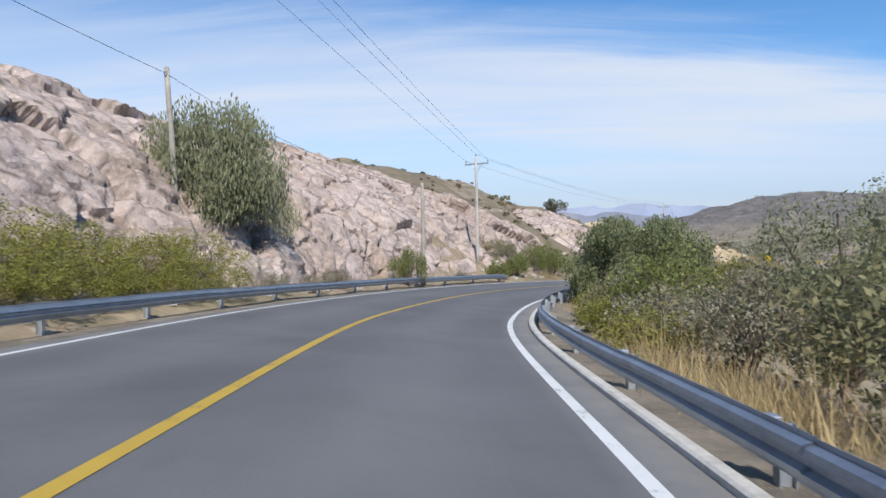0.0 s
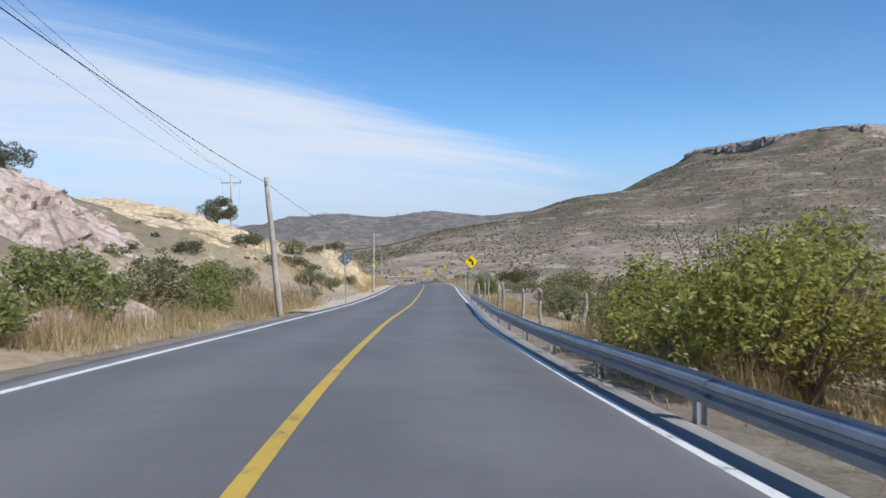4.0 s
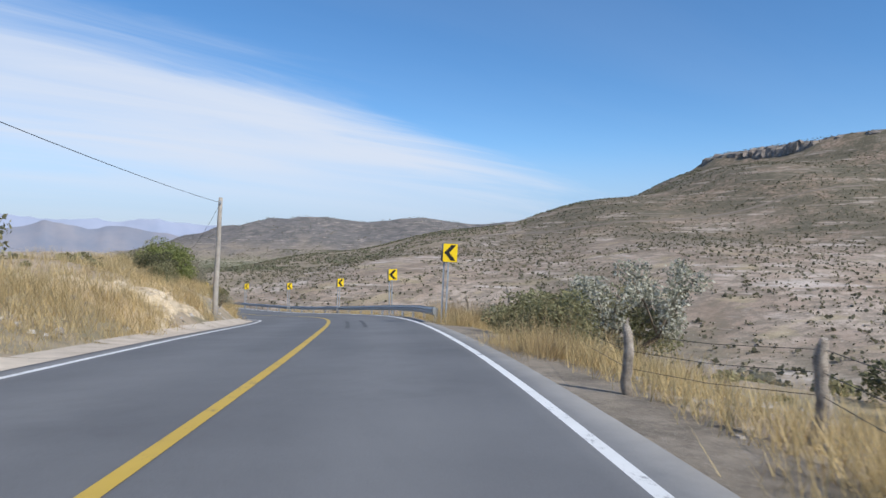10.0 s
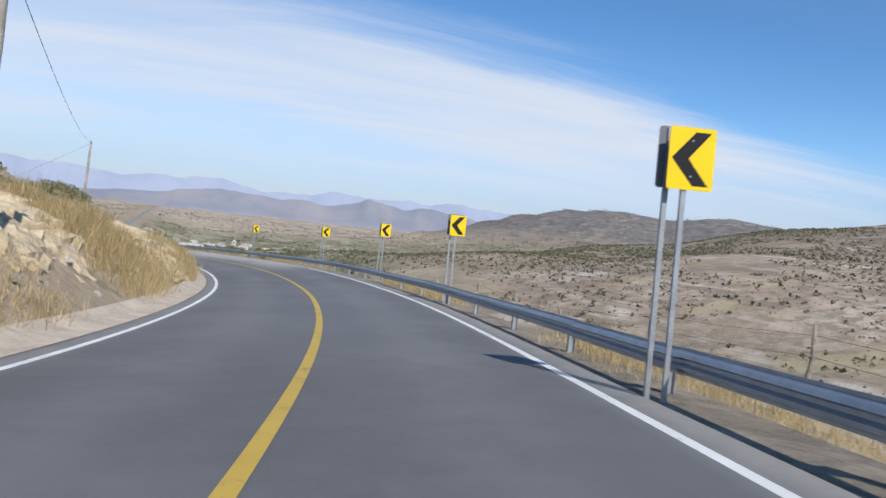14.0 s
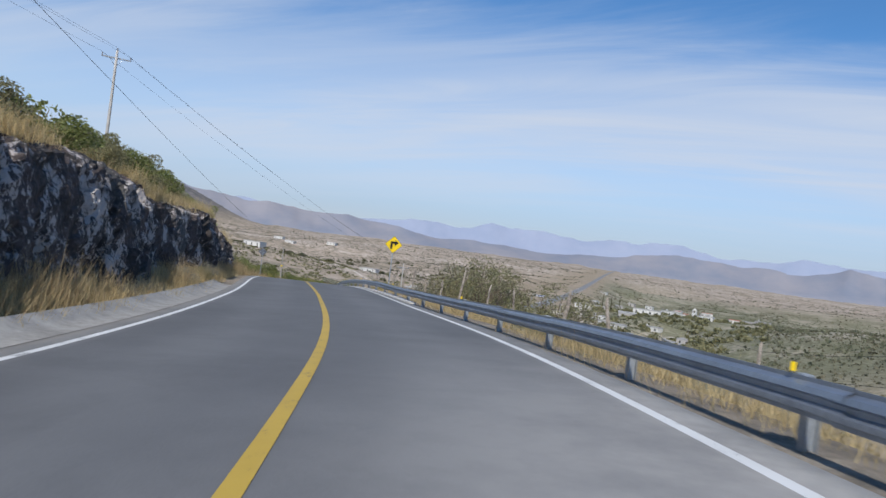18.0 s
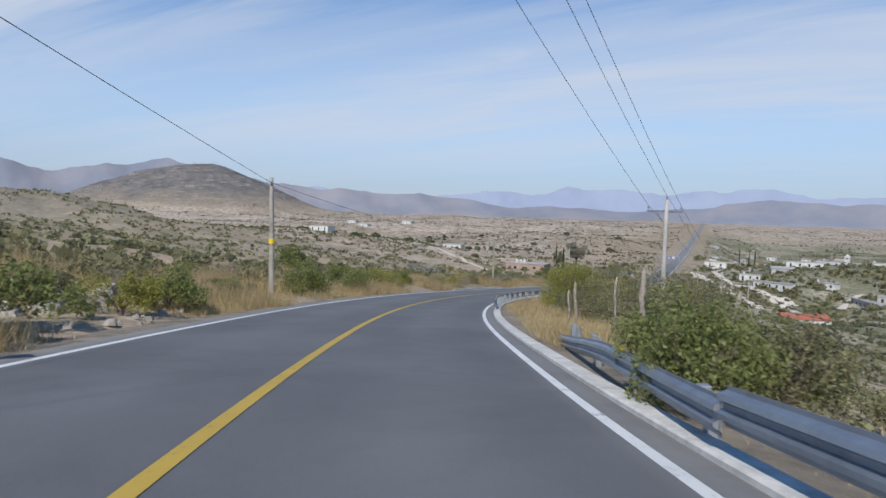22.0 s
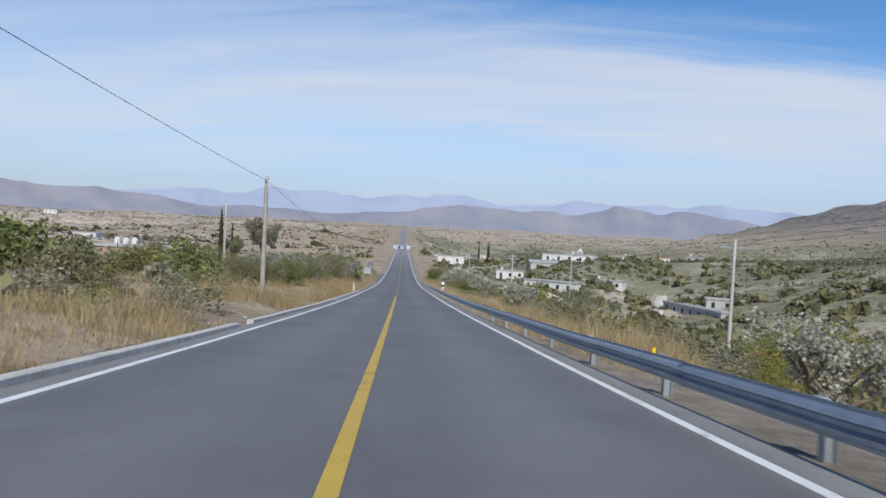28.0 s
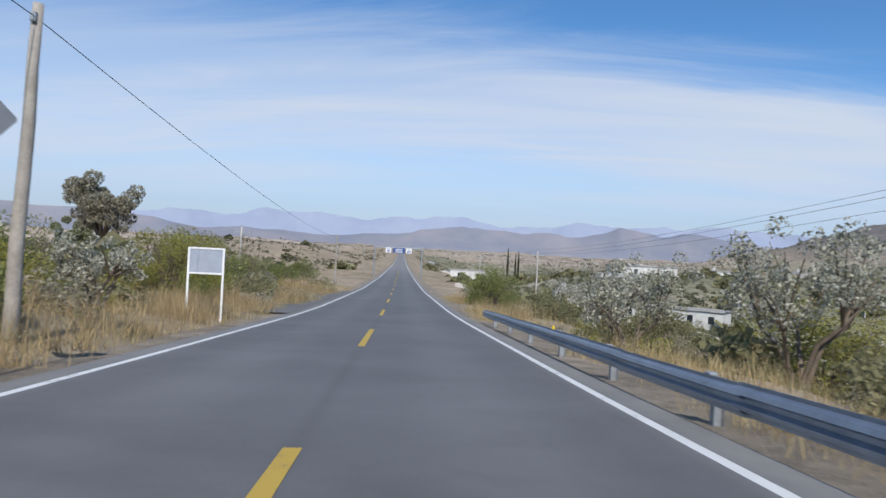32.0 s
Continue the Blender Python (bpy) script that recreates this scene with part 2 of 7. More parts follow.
c = k.mix(k.math("MULTIPLY", dust, k.ramp(k.noise(0.9, 6, 0.7), (0.3, 0.5), (0.6, 1.0))), c, (0.42, 0.40, 0.37))
k.color(c).bump(a2, 0.25, 0.01)
ASPHALT = k.m

k = Mat("gravel_shoulder", 0.95, 0, 0.2)
v1, v2 = k.noise(22, 6, 0.75), k.noise(2.2, 6, 0.7)
c = k.ramp(k.noise(0.5, 5), (0.3, (0.24, 0.20, 0.15)), (0.7, (0.38, 0.32, 0.25)))
c = k.mix(k.ramp(v2, (0.4, 0.6), (0.56, 0.0)), c, (0.19, 0.16, 0.125))
c = k.mix(k.ramp(k.noise(0.9, 6, 0.75), (0.5, 0.0), (0.6, 0.6)), c, (0.13, 0.11, 0.085))
c = k.mix(k.ramp(v1, (0.52, 0.0), (0.7, 0.6)), c, (0.46, 0.41, 0.35))
k.color(c).bump(v1, 0.8, 0.05)
GRAVEL = k.m
GREY_GUTTER = plain("grey_weathered_concrete", (0.33, 0.315, 0.29), 0.92, 0, 0.35, 1.4, 0.4)
LAYBY_DUST = plain("pale_trodden_dust", (0.50, 0.425, 0.335), 0.95, 0, 0.28, 0.7, 0.5)
OLD_ASPHALT = plain("worn_grey_asphalt", (0.15, 0.148, 0.145), 0.9, 0, 0.25, 1.2, 0.2)


def paint(name, c, under=(0.08, 0.08, 0.085)):
    k = Mat(name, 0.6, 0, 0.4)
    f = k.math("ADD", k.math("MULTIPLY", k.noise(2.2, 6, 0.7), 0.6), k.math("MULTIPLY", k.noise(28, 3, 0.7), 0.4))
    col = k.mix(k.ramp(k.noise(1.1, 4), (0.3, 0.35), (0.7, 0.0)), c, tuple(v * 0.62 for v in c))
    k.color(k.mix(k.ramp(f, (0.36, 0.85), (0.44, 0.0)), col, under))
    return k.m


WHITE_LINE = paint("white_road_paint", (0.74, 0.74, 0.72))
YELLOW_LINE = paint("yellow_road_paint", (0.54, 0.36, 0.05))
CONCRETE = plain("weathered_concrete", (0.50, 0.48, 0.44), 0.9, 0, 0.3, 3, 0.4)
STEEL = plain("galvanised_steel", (0.34, 0.375, 0.425), 0.44, 0.72, 0.22, 3, 0.05)
OLD_STEEL = plain("dull_zinc_steel", (0.36, 0.38, 0.40), 0.55, 0.6, 0.25, 4, 0.05)
SIGN_BACK = plain("grey_sign_back", (0.17, 0.18, 0.20), 0.5, 0.3, 0.15, 4)
YELLOW = plain("yellow_sheeting", (0.80, 0.55, 0.01), 0.45, 0, 0.05, 3)
BLACK = plain("black_sheeting", (0.012, 0.011, 0.011), 0.5, 0, 0.1, 4)
WHITE = plain("white_paint", (0.78, 0.77, 0.75), 0.6, 0, 0.08, 3)
BLUE = plain("blue_sheeting", (0.03, 0.07, 0.24), 0.5, 0, 0.1, 3)
GREYBOARD = plain("faded_grey_board", (0.33, 0.36, 0.42), 0.6, 0, 0.12, 3)
POLE_WOOD = plain("weathered_grey_pole", (0.35, 0.315, 0.27), 0.85, 0, 0.3, 2, 0.3)
POLE_CONC = plain("pale_concrete_pole", (0.46, 0.43, 0.39), 0.9, 0, 0.15, 3, 0.2)
POST_WOOD = plain("grey_split_wood", (0.33, 0.285, 0.235), 0.95, 0, 0.6, 9, 1.0)
BARK = plain("dry_bark", (0.17, 0.135, 0.10), 0.95, 0, 0.35, 5, 0.6)
WIRE = plain("black_cable", (0.02, 0.02, 0.022), 0.6, 0, 0.1, 3)
PORCELAIN = plain("grey_insulator", (0.3, 0.3, 0.32), 0.3, 0, 0.1, 8)
WALL_WHITE = plain("white_limewash", (0.62, 0.60, 0.56), 0.85, 0, 0.2, 0.8, 0.1)
WALL_BLOCK = plain("bare_block_wall", (0.42, 0.39, 0.36), 0.95, 0, 0.2, 1.2, 0.2)
WALL_BRICK = plain("pink_brick_wall", (0.40, 0.28, 0.22), 0.95, 0, 0.2, 1.2, 0.2)
ROOF_RED = plain("red_roof_paint", (0.42, 0.14, 0.09), 0.85, 0, 0.2, 1.0, 0.1)
ROOF_GREY = plain("grey_flat_roof", (0.36, 0.35, 0.33), 0.9, 0, 0.2, 1.0, 0.1)
DARK_OPEN = plain("dark_window_glass", (0.03, 0.035, 0.04), 0.2, 0, 0.2, 3)
TANK = plain("black_plastic_tank", (0.62, 0.60, 0.57), 0.5, 0, 0.1, 3)


def rock_mat(name, stops, dark, crack=0.8, moss=None):
    k = Mat(name, 0.92, 0, 0.25)
    n1, n2, n3 = k.noise(0.22, 5, 0.6, 0.6), k.noise(1.4, 7, 0.68, 0.8), k.noise(7, 5, 0.7)
    c = k.ramp(n1, *stops)
    c = k.mix(k.ramp(n2, (0.38, 0.75), (0.52, 0.0)), c, dark)
    c = k.mix(k.ramp(n3, (0.5, 0.0), (0.72, 0.5)), c, tuple(min(1, v * 1.7) for v in stops[-1][1]))
    c = k.mix(k.ramp(k.noise(1.1, 5, 0.65, 0.4, None, (1, 1, 0.16)), (0.54, 0.0), (0.68, 0.5)), c, tuple(v * 0.9 for v in dark))
    if moss:
        blotch = k.math("ADD", k.math("MULTIPLY", k.noise(0.8, 3, 0.5, 0.3), 0.42), k.math("MULTIPLY", k.noise(5.0, 6, 0.8, 0.6, None, (1, 1, 0.75)), 0.58))
        c = k.mix(k.ramp(blotch, (0.525, 0.0), (0.55, 0.9)), c, moss)
    cr = k.voro(0.38, "DISTANCE_TO_EDGE", k.pos)
    c = k.mix(k.math("MULTIPLY", k.ramp(cr, (0.0, crack), (0.05, 0.0)), k.ramp(n2, (0.4, 0.0), (0.55, 1.0))), c, tuple(v * 0.3 for v in dark))
    h = k.math("ADD", k.math("MULTIPLY", n2, 0.7), k.math("MULTIPLY", n3, 0.3))
    k.color(c).bump(h, 0.8, 0.25)
    return k.m


ROCK_PINK = rock_mat("pinkish_tuff_rock", ((0.25, (0.34, 0.265, 0.215)), (0.42, (0.45, 0.355, 0.30)), (0.55, (0.54, 0.44, 0.395)), (0.68, (0.45, 0.37, 0.29)), (0.8, (0.50, 0.41, 0.365))), (0.25, 0.195, 0.155))
ROCK_TAN = rock_mat("yellow_tan_cut", ((0.3, (0.47, 0.365, 0.225)), (0.5, (0.61, 0.49, 0.325)), (0.75, (0.53, 0.44, 0.32))), (0.29, 0.22, 0.135), 0.6)
ROCK_DARK = rock_mat("dark_lichen_rock", ((0.3, (0.06, 0.058, 0.056)), (0.5, (0.095, 0.072, 0.066)), (0.62, (0.10, 0.095, 0.088)), (0.8, (0.16, 0.14, 0.125))), (0.04, 0.038, 0.036), 0.8, (0.56, 0.50, 0.46))
ROCK_RIM = rock_mat("grey_brown_cliff_rock", ((0.3, (0.24, 0.205, 0.175)), (0.55, (0.34, 0.29, 0.245)), (0.8, (0.43, 0.37, 0.31))), (0.12, 0.10, 0.085), 0.8)
ROCK_MOTTLE = rock_mat("mottled_stone", ((0.3, (0.15, 0.13, 0.115)), (0.55, (0.25, 0.22, 0.19)), (0.8, (0.36, 0.32, 0.275))), (0.06, 0.052, 0.046), 0.8, (0.56, 0.52, 0.46))
ROCK_PALE = rock_mat("pale_loose_stone", ((0.3, (0.40, 0.37, 0.33)), (0.6, (0.52, 0.48, 0.43)), (0.8, (0.45, 0.40, 0.34))), (0.2, 0.17, 0.14))

LEAF_GREEN = leafy("green_leaves", (0.15, 0.17, 0.052), (0.39, 0.41, 0.155), 0.6, None, 0.55)
LEAF_OLIVE = leafy("olive_leaves", (0.165, 0.16, 0.08), (0.39, 0.37, 0.20), 0.7, (0.33, 0.27, 0.15), 0.5)
LEAF_YELLOW = leafy("yellow_green_leaves", (0.20, 0.20, 0.042), (0.46, 0.43, 0.125), 0.6, None, 0.5)
LEAF_GREY = leafy("grey_dry_leaves", (0.20, 0.185, 0.125), (0.47, 0.43, 0.32), 0.8, None, 0.45)
LEAF_DARK = leafy("dark_thorn_leaves", (0.085, 0.088, 0.045), (0.21, 0.20, 0.11), 0.7, None, 0.45)
LEAF_PEPPER = leafy("hanging_pepper_leaves", (0.13, 0.15, 0.07), (0.34, 0.365, 0.19), 0.6, None, 0.45)
LEAF_EUC = leafy("dusty_green_leaves", (0.16, 0.17, 0.09), (0.36, 0.37, 0.22))
PAD = leafy("cactus_pads", (0.13, 0.15, 0.10), (0.36, 0.37, 0.29), 0.65)
WEED = leafy("brown_dry_weeds", (0.34, 0.245, 0.125), (0.58, 0.44, 0.25), 0.9, None, 0.45)
BLOSSOM = leafy("pale_blossom_leaves", (0.20, 0.20, 0.13), (0.62, 0.60, 0.50), 0.7)
BROWN_TRACK = plain("brown_dirt_track", (0.20, 0.165, 0.13), 0.95, 0, 0.25, 0.3, 0.2)
CLEARING = plain("trodden_dirt", (0.46, 0.39, 0.31), 0.95, 0, 0.3, 0.8, 0.4)
DIRT_TRACK = plain("pale_dirt_track", (0.60, 0.53, 0.44), 0.95, 0, 0.2, 0.4, 0.2)
GRASS_DRY = leafy("dry_straw", (0.44, 0.33, 0.165), (0.76, 0.60, 0.32), 0.85, None, 0.5)
SCRUB = leafy("hill_scrub", (0.115, 0.108, 0.066), (0.25, 0.225, 0.15), 0.9)
MESQUITE = leafy("mesquite_scrub", (0.135, 0.14, 0.082), (0.29, 0.285, 0.18), 0.85, None, 0.45)
DIRT_CONCRETE = plain("dusty_tan_concrete", (0.46, 0.39, 0.31), 0.95, 0, 0.3, 1.5, 0.4)
KERB_WHITE = plain("worn_white_kerb_paint", (0.56, 0.54, 0.50), 0.9, 0, 0.3, 2.5, 0.4)

# ---- the road's line ----
LINE_X = [69.55, 68.98, 72.81, 81.73, 91.93, 102.9, 113.7, 124.45, 134.5, 143.37, 149.94, 153.07, 153.31, 150.49, 144.97, 135.79, 124.47, 112.3, 100.23, 88.78, 78.61, 70.36, 64.62, 60.05, 54.78, 49.35, 43.85, 38.28]
LINE_Y = [36.38, 56.34, 75.91, 93.77, 110.97, 127.69, 144.52, 161.39, 178.68, 196.59, 215.47, 235.19, 255.17, 274.96, 294.15, 311.9, 328.37, 344.24, 360.19, 376.58, 393.8, 412.0, 431.15, 455.32, 483.23, 511.92, 541.0, 570.48]
LINE_Z = [83.9, 82.83, 81.79, 80.75, 79.56, 78.57, 77.82, 77.27, 76.36, 74.99, 73.3, 71.69, 70.61, 69.69, 68.68, 67.78, 66.67, 65.68, 64.15, 62.27, 60.32, 58.43, 56.67, 54.71, 52.25, 49.65, 47.25, 45.05]
LINE_BANK = [-3.5, -3.1, -2.7, -2.6, -2.0, -1.3, -0.8, -0.2, 1.2, 2.7, 3.2, 3.4, 4.2, 5.2, 5.3, 4.1, 2.5, 0.9, -0.3, -0.9, -1.1, -1.0, -0.8, -0.7, -0.6, 0.0, 0.6, 0.8]
FAR_S = [560, 580, 610, 650, 692, 800, 900, 1000, 1200, 1500, 1800, 2500, 4300]
FAR_Z = [42.95, 41.3, 39.7, 38.4, 37.5, 35.5, 35.0, 35.2, 37.0, 40.5, 43.0, 44.5, 46.0]
HALF = 3.45


def spline(v, u):
    """A smooth curve through even steps v at u, in steps."""
    v = np.asarray(v, float)
    v = np.r_[2 * v[0] - v[1], v, 2 * v[-1] - v[-2]]
    i = np.clip(np.floor(u).astype(int), 0, len(v) - 4)
    f = u - i
    a, b, c, d = v[i], v[i + 1], v[i + 2], v[i + 3]
    return b + 0.5 * f * (c - a + f * (2 * a - 5 * b + 4 * c - d + f * (3 * (b - c) + d - a)))


_s = np.r_[np.arange(-60, 640, 1.0), np.arange(640, 4300, 10.0)]
_u = np.clip(_s / 20, 0, 27)
_x, _y, _z = spline(LINE_X, _u), spline(LINE_Y, _u), spline(LINE_Z, _u)
_b = np.radians(spline(LINE_BANK, _u))
_e = np.array([LINE_X[27] - LINE_X[23], LINE_Y[27] - LINE_Y[23]])
_e /= np.hypot(*_e)
_over = np.maximum(_s - 540, 0)
_x, _y = _x + 1.5 * _e[0] * _over, _y + 1.5 * _e[1] * _over
_back = np.minimum(_s, 0)
_x, _y, _z = _x + 0.03 * _back, _y + _back, _z - 0.052 * _back
_z = np.where(_s > 540, np.interp(_s, [540] + FAR_S, [LINE_Z[27]] + FAR_Z), _z)
_b = np.where(_s > 540, _b * np.clip((640 - _s) / 100, 0, 1), _b)
_zs = np.convolve(np.pad(_z, 6, mode="edge"), np.ones(13) / 13, "valid")
_z = np.where((_s > 500) & (_s < 630), _zs, _z)
_t = np.stack([np.gradient(_x, _s), np.gradient(_y, _s)], -1)
_q = np.linalg.norm(_t, axis=1)  # metres for each step of the station
_t /= _q[:, None]


def at(s, d, h=0.0):
    """The place at d metres to the right of the road's centre, s metres along it and h above its (banked) surface."""
    s, d, h = np.broadcast_arrays(np.asarray(s, float), d, h)
    x, y, z, b = (np.interp(s, _s, v) for v in (_x, _y, _z, _b))
    tx, ty = np.interp(s, _s, _t[:, 0]), np.interp(s, _s, _t[:, 1])
    tilt = np.clip(d, -4.5, 4.5) * np.tan(b)
    return np.stack([x + ty * d, y - tx * d, z + tilt + h], -1)


def swell(s):
    """Metres for each step of the station: the last straight is laid out in longer steps."""
    return np.interp(s, [440, 462, 520], [1.0, 1.4, 1.5])


def heading(s):
    """The road's turn to the left of north, in radians."""
    return math.atan2(-float(np.interp(s, _s, _t[:, 0])), float(np.interp(s, _s, _t[:, 1])))


# ---- the land ----
OFF = [4.5, 7.0, 10.0, 14.0, 20.0, 30.0, 50.0]
LEFT = {
    -60: (0, 0.4, 3.0, 6.5, 10.0, 11.5, 12.0), 42: (0, 0.4, 3.0, 6.0, 9.4, 11.0, 11.8), 62: (0, 0.4, 2.4, 4.0, 8.0, 11.4, 13.0),
    82: (0, 0.2, 0.6, 1.5, 5.5, 12.0, 15.5), 103: (0, 0.2, 0.6, 1.2, 4.3, 10.6, 13.0), 116: (0, 0.2, 1.6, 3.6, 7.0, 9.0, 10.0),
    128: (0, 0.6, 3.2, 4.3, 7.0, 8.4, 9.0), 136: (0, 0.5, 2.9, 4.0, 6.0, 7.5, 8.0), 147: (0, 0.4, 1.4, 2.2, 3.2, 4.0, 4.5), 158: (0, 0.4, 1.2, 2.0, 2.6, 3.0, 3.0), 166: (0, 1.1, 1.6, 1.9, 1.8, 1.2, 0.5),
    186: (0, 1.8, 2.6, 3.0, 3.0, 2.4, 1.8), 205: (0, 2.2, 3.1, 3.8, 4.3, 4.6, 4.6), 230: (0, 1.9, 2.6, 3.1, 3.6, 4.0, 4.0),
    258: (0, 1.5, 2.6, 3.6, 4.8, 6.0, 7.0), 280: (0, 0.9, 3.0, 4.8, 6.4, 8.2, 10.0), 290: (0, 0.8, 3.4, 5.2, 7.0, 9.0, 11.0), 300: (0, 0.4, 4.5, 6.2, 8.0, 10.0, 12.0),
    330: (0, 0.4, 4.2, 5.8, 7.6, 9.4, 11.4), 344: (0, 0.4, 3.5, 4.9, 6.6, 8.2, 10.0), 353: (0, 0.3, 2.2, 3.2, 4.4, 5.2, 6.0), 362: (0, 0.3, 1.4, 2.2, 2.8, 3.0, 3.5), 380: (0, 0.2, 0.6, 1.2, 2.2, 3.8, 6.5),
    402: (0, 0.0, 0.2, 0.5, 1.0, 1.8, 2.8), 430: (0, 0.1, 0.3, 0.6, 0.9, 1.3, 1.8), 452: (0, 0.3, 0.5, 0.6, 0.6, 0.5, 0.3), 500: (0, 0.3, 0.4, 0.3, 0.1, -0.3, -0.8), 545: (0, 0.3, 0.35, 0.3, 0.2, 0.0, -0.2), 640: (0, 0.0, -0.1, -0.2, -0.3, -0.6, -0.8),
}
RIGHT = {
    -60: (0, -0.5, -1.5, -3.0, -5.0, -8.0, -12.0), 60: (0, -0.4, -1.0, -2.2, -4.0, -7.0, -11.0), 98: (0, -0.3, -0.7, -1.3, -2.2, -4.0, -7.0),
    112: (0, -0.1, -0.25, -0.4, -0.8, -1.6, -4.0), 150: (0, -0.2, -0.4, -0.6, -1.2, -2.5, -5.0), 166: (0, -0.4, -1.0, -2.0, -3.5, -6.0, -9.5),
    190: (0, -0.5, -1.5, -2.9, -5.2, -9.0, -14.0), 260: (0, -0.6, -1.7, -3.2, -5.8, -9.5, -15.0), 300: (0, -0.7, -1.8, -3.6, -6.5, -11.0, -18.0),
    345: (0, -0.3, -1.0, -2.4, -4.6, -8.5, -15.0), 400: (0, -0.4, -1.3, -2.6, -4.8, -8.5, -14.0), 450: (0, -0.4, -1.2, -2.3, -4.0, -6.6, -10.5),
    560: (0, -0.3, -0.8, -1.5, -2.8, -4.8, -7.0), 640: (0, -0.2, -0.6, -1.3, -2.5, -4.4, -6.6),
}


def table(tab, s, d):
    """Heights from a table of cross sections, at stations s and offsets d (both arrays)."""
    keys = sorted(tab)
    rows = np.array([tab[q] for q in keys])
    i = np.clip(np.searchsorted(keys, s) - 1, 0, len(keys) - 2)
    kk = np.array(keys, float)
    f = np.clip((s - kk[i]) / (kk[i + 1] - kk[i]), 0, 1)
    f = f * f * (3 - 2 * f)
    j = np.clip(np.searchsorted(OFF, d) - 1, 0, len(OFF) - 2)
    oo = np.array(OFF)
    g = np.clip((d - oo[j]) / (oo[j + 1] - oo[j]), 0, 1)
    lo = rows[i, j] * (1 - f) + rows[i + 1, j] * f
    hi = rows[i, j + 1] * (1 - f) + rows[i + 1, j + 1] * f
    return lo * (1 - g) + hi * g


def step(a, b, v):
    u = np.clip((v - a) / (b - a), 0, 1)
    return u * u * (3 - 2 * u)


def capsule(x, y, ax, ay, bx, by):
    """Distance to the line from a to b, and how far along it."""
    u = np.clip(((x - ax) * (bx - ax) + (y - ay) * (by - ay)) / ((bx - ax) ** 2 + (by - ay) ** 2), 0, 1)
    return np.hypot(x - ax - u * (bx - ax), y - ay - u * (by - ay)), u


_rng = np.random.RandomState(5)
_WAVES = [(lam, _rng.rand() * 6.28, _rng.rand() * 6.28, _rng.rand() * 6.28) for lam in (700, 430, 260, 150, 95, 60, 38, 24, 15, 9, 5.5) for _ in range(3)]


def ripples(x, y, least, most):
    """Uneven ground made of crossing waves between two wavelengths; about -1 to 1 a octave."""
    out = np.zeros_like(x)
    for lam, turn, p, q in _WAVES:
        if least <= lam <= most:
            k = 6.283 / lam
            u, v = x * math.cos(turn) + y * math.sin(turn), y * math.cos(turn) - x * math.sin(turn)
            out += lam * np.sin(k * u + p + 1.3 * np.sin(k * 0.61 * v + q))
    return out


SPUR = ((735, 560, 158), (590, 712, 101), (540, 776, 87), (455, 803, 75), (370, 786, 60), (270, 750, 40))


def mesa_top(u):
    """The dip of the flat top along the mesa."""
    return -14 * step(0.0, 0.3, u) + 5 * step(0.4, 1.0, u)


def far_land(x, y):
    """The valley, the mesa and the hills round it."""
    grow = 1 + 0.47 * step(430, 580, y)
    xs, ys = 62.5 + (x - 62.5) / grow, 443 + (y - 443) / grow
    right = np.interp(ys, [0, 200, 330, 450, 560, 620, 700, 860, 950, 1500, 2500, 4500], [67, 60, 52, 45, 40.5, 38, 35, 27, 26.5, 36, 45, 48])
    left = np.interp(ys, [0, 150, 300, 360, 430, 520, 700, 1000, 1600, 2500, 4500], [96, 89, 80, 69, 60, 51, 44, 42, 44, 46, 48])
    side = np.interp(ys, [0, 60, 200, 330, 450, 560, 700, 4500], [60, 70, 150, 120, 60, 42, 20, -500])
    z = left + (right - left) * step(-45, 45, xs - side)
    z = 56 + (z - 56) * grow
    z = z + 0.006 * ripples(x, y, 60, 430) * step(60, 400, np.hypot(x - 90, y - 330) - 100)
    knoll, _ = capsule(x, y, -440, 470, -240, 548)
    z = z + 15.5 * np.exp(-((knoll / 78) ** 2)) + 0.012 * ripples(x, y, 24, 60) * np.exp(-((knoll / 110) ** 2))
    wob = 14 * np.sin(x / 47.0 + y / 83.0) + 9 * np.sin(x / 23.0 - y / 31.0)
    dm, um = capsule(x, y, 800, 470, 1150, 120)
    dm = dm + wob
    fall = np.maximum(dm - 140, 0)
    mesa = 178 + mesa_top(um) - 13 * step(131, 140, dm) - 88 * (1 - np.exp(-fall / 260)) - 0.075 * fall
    spur = np.full_like(x, -99.0)
    for (ax, ay, ah), (bx, by, bh) in zip(SPUR, SPUR[1:]):
        ds, u = capsule(x, y, ax, ay, bx, by)
        spur = np.maximum(spur, ah + (bh - ah) * u - 0.2 * np.maximum(ds - 12 + wob * 0.5, 0))
    dh, u = capsule(x, y, 950, 2200, 1650, 1700)
    hill = 176 + 7 * np.sin(u * 17) - 10 * step(80, 100, dh + 2 * wob) - 0.28 * np.maximum(dh + 1.5 * wob - 95, 0)
    dp, u = capsule(x, y, -1590, 1790, -1720, 1690)
    dp = dp + 0.8 * wob
    cone = 188 - 26 * u - 0.44 * np.maximum(dp - 30, 0) + 0.00022 * np.maximum(dp - 150, 0) ** 2 * (dp < 600)
    dr, _ = capsule(x, y, 1050, 850, 1900, 1500)
    east = 146 - 0.23 * np.maximum(dr - 60 + wob, 0)
    dk, _ = capsule(x, y, 900, 1500, 700, 1900)
    low = 80 - 0.15 * np.maximum(dk - 60 + wob, 0)
    high = np.maximum.reduce([mesa, spur, hill, cone, east, low])
    k = 10.0
    return z + k * np.logaddexp(0, (high - z) / k)


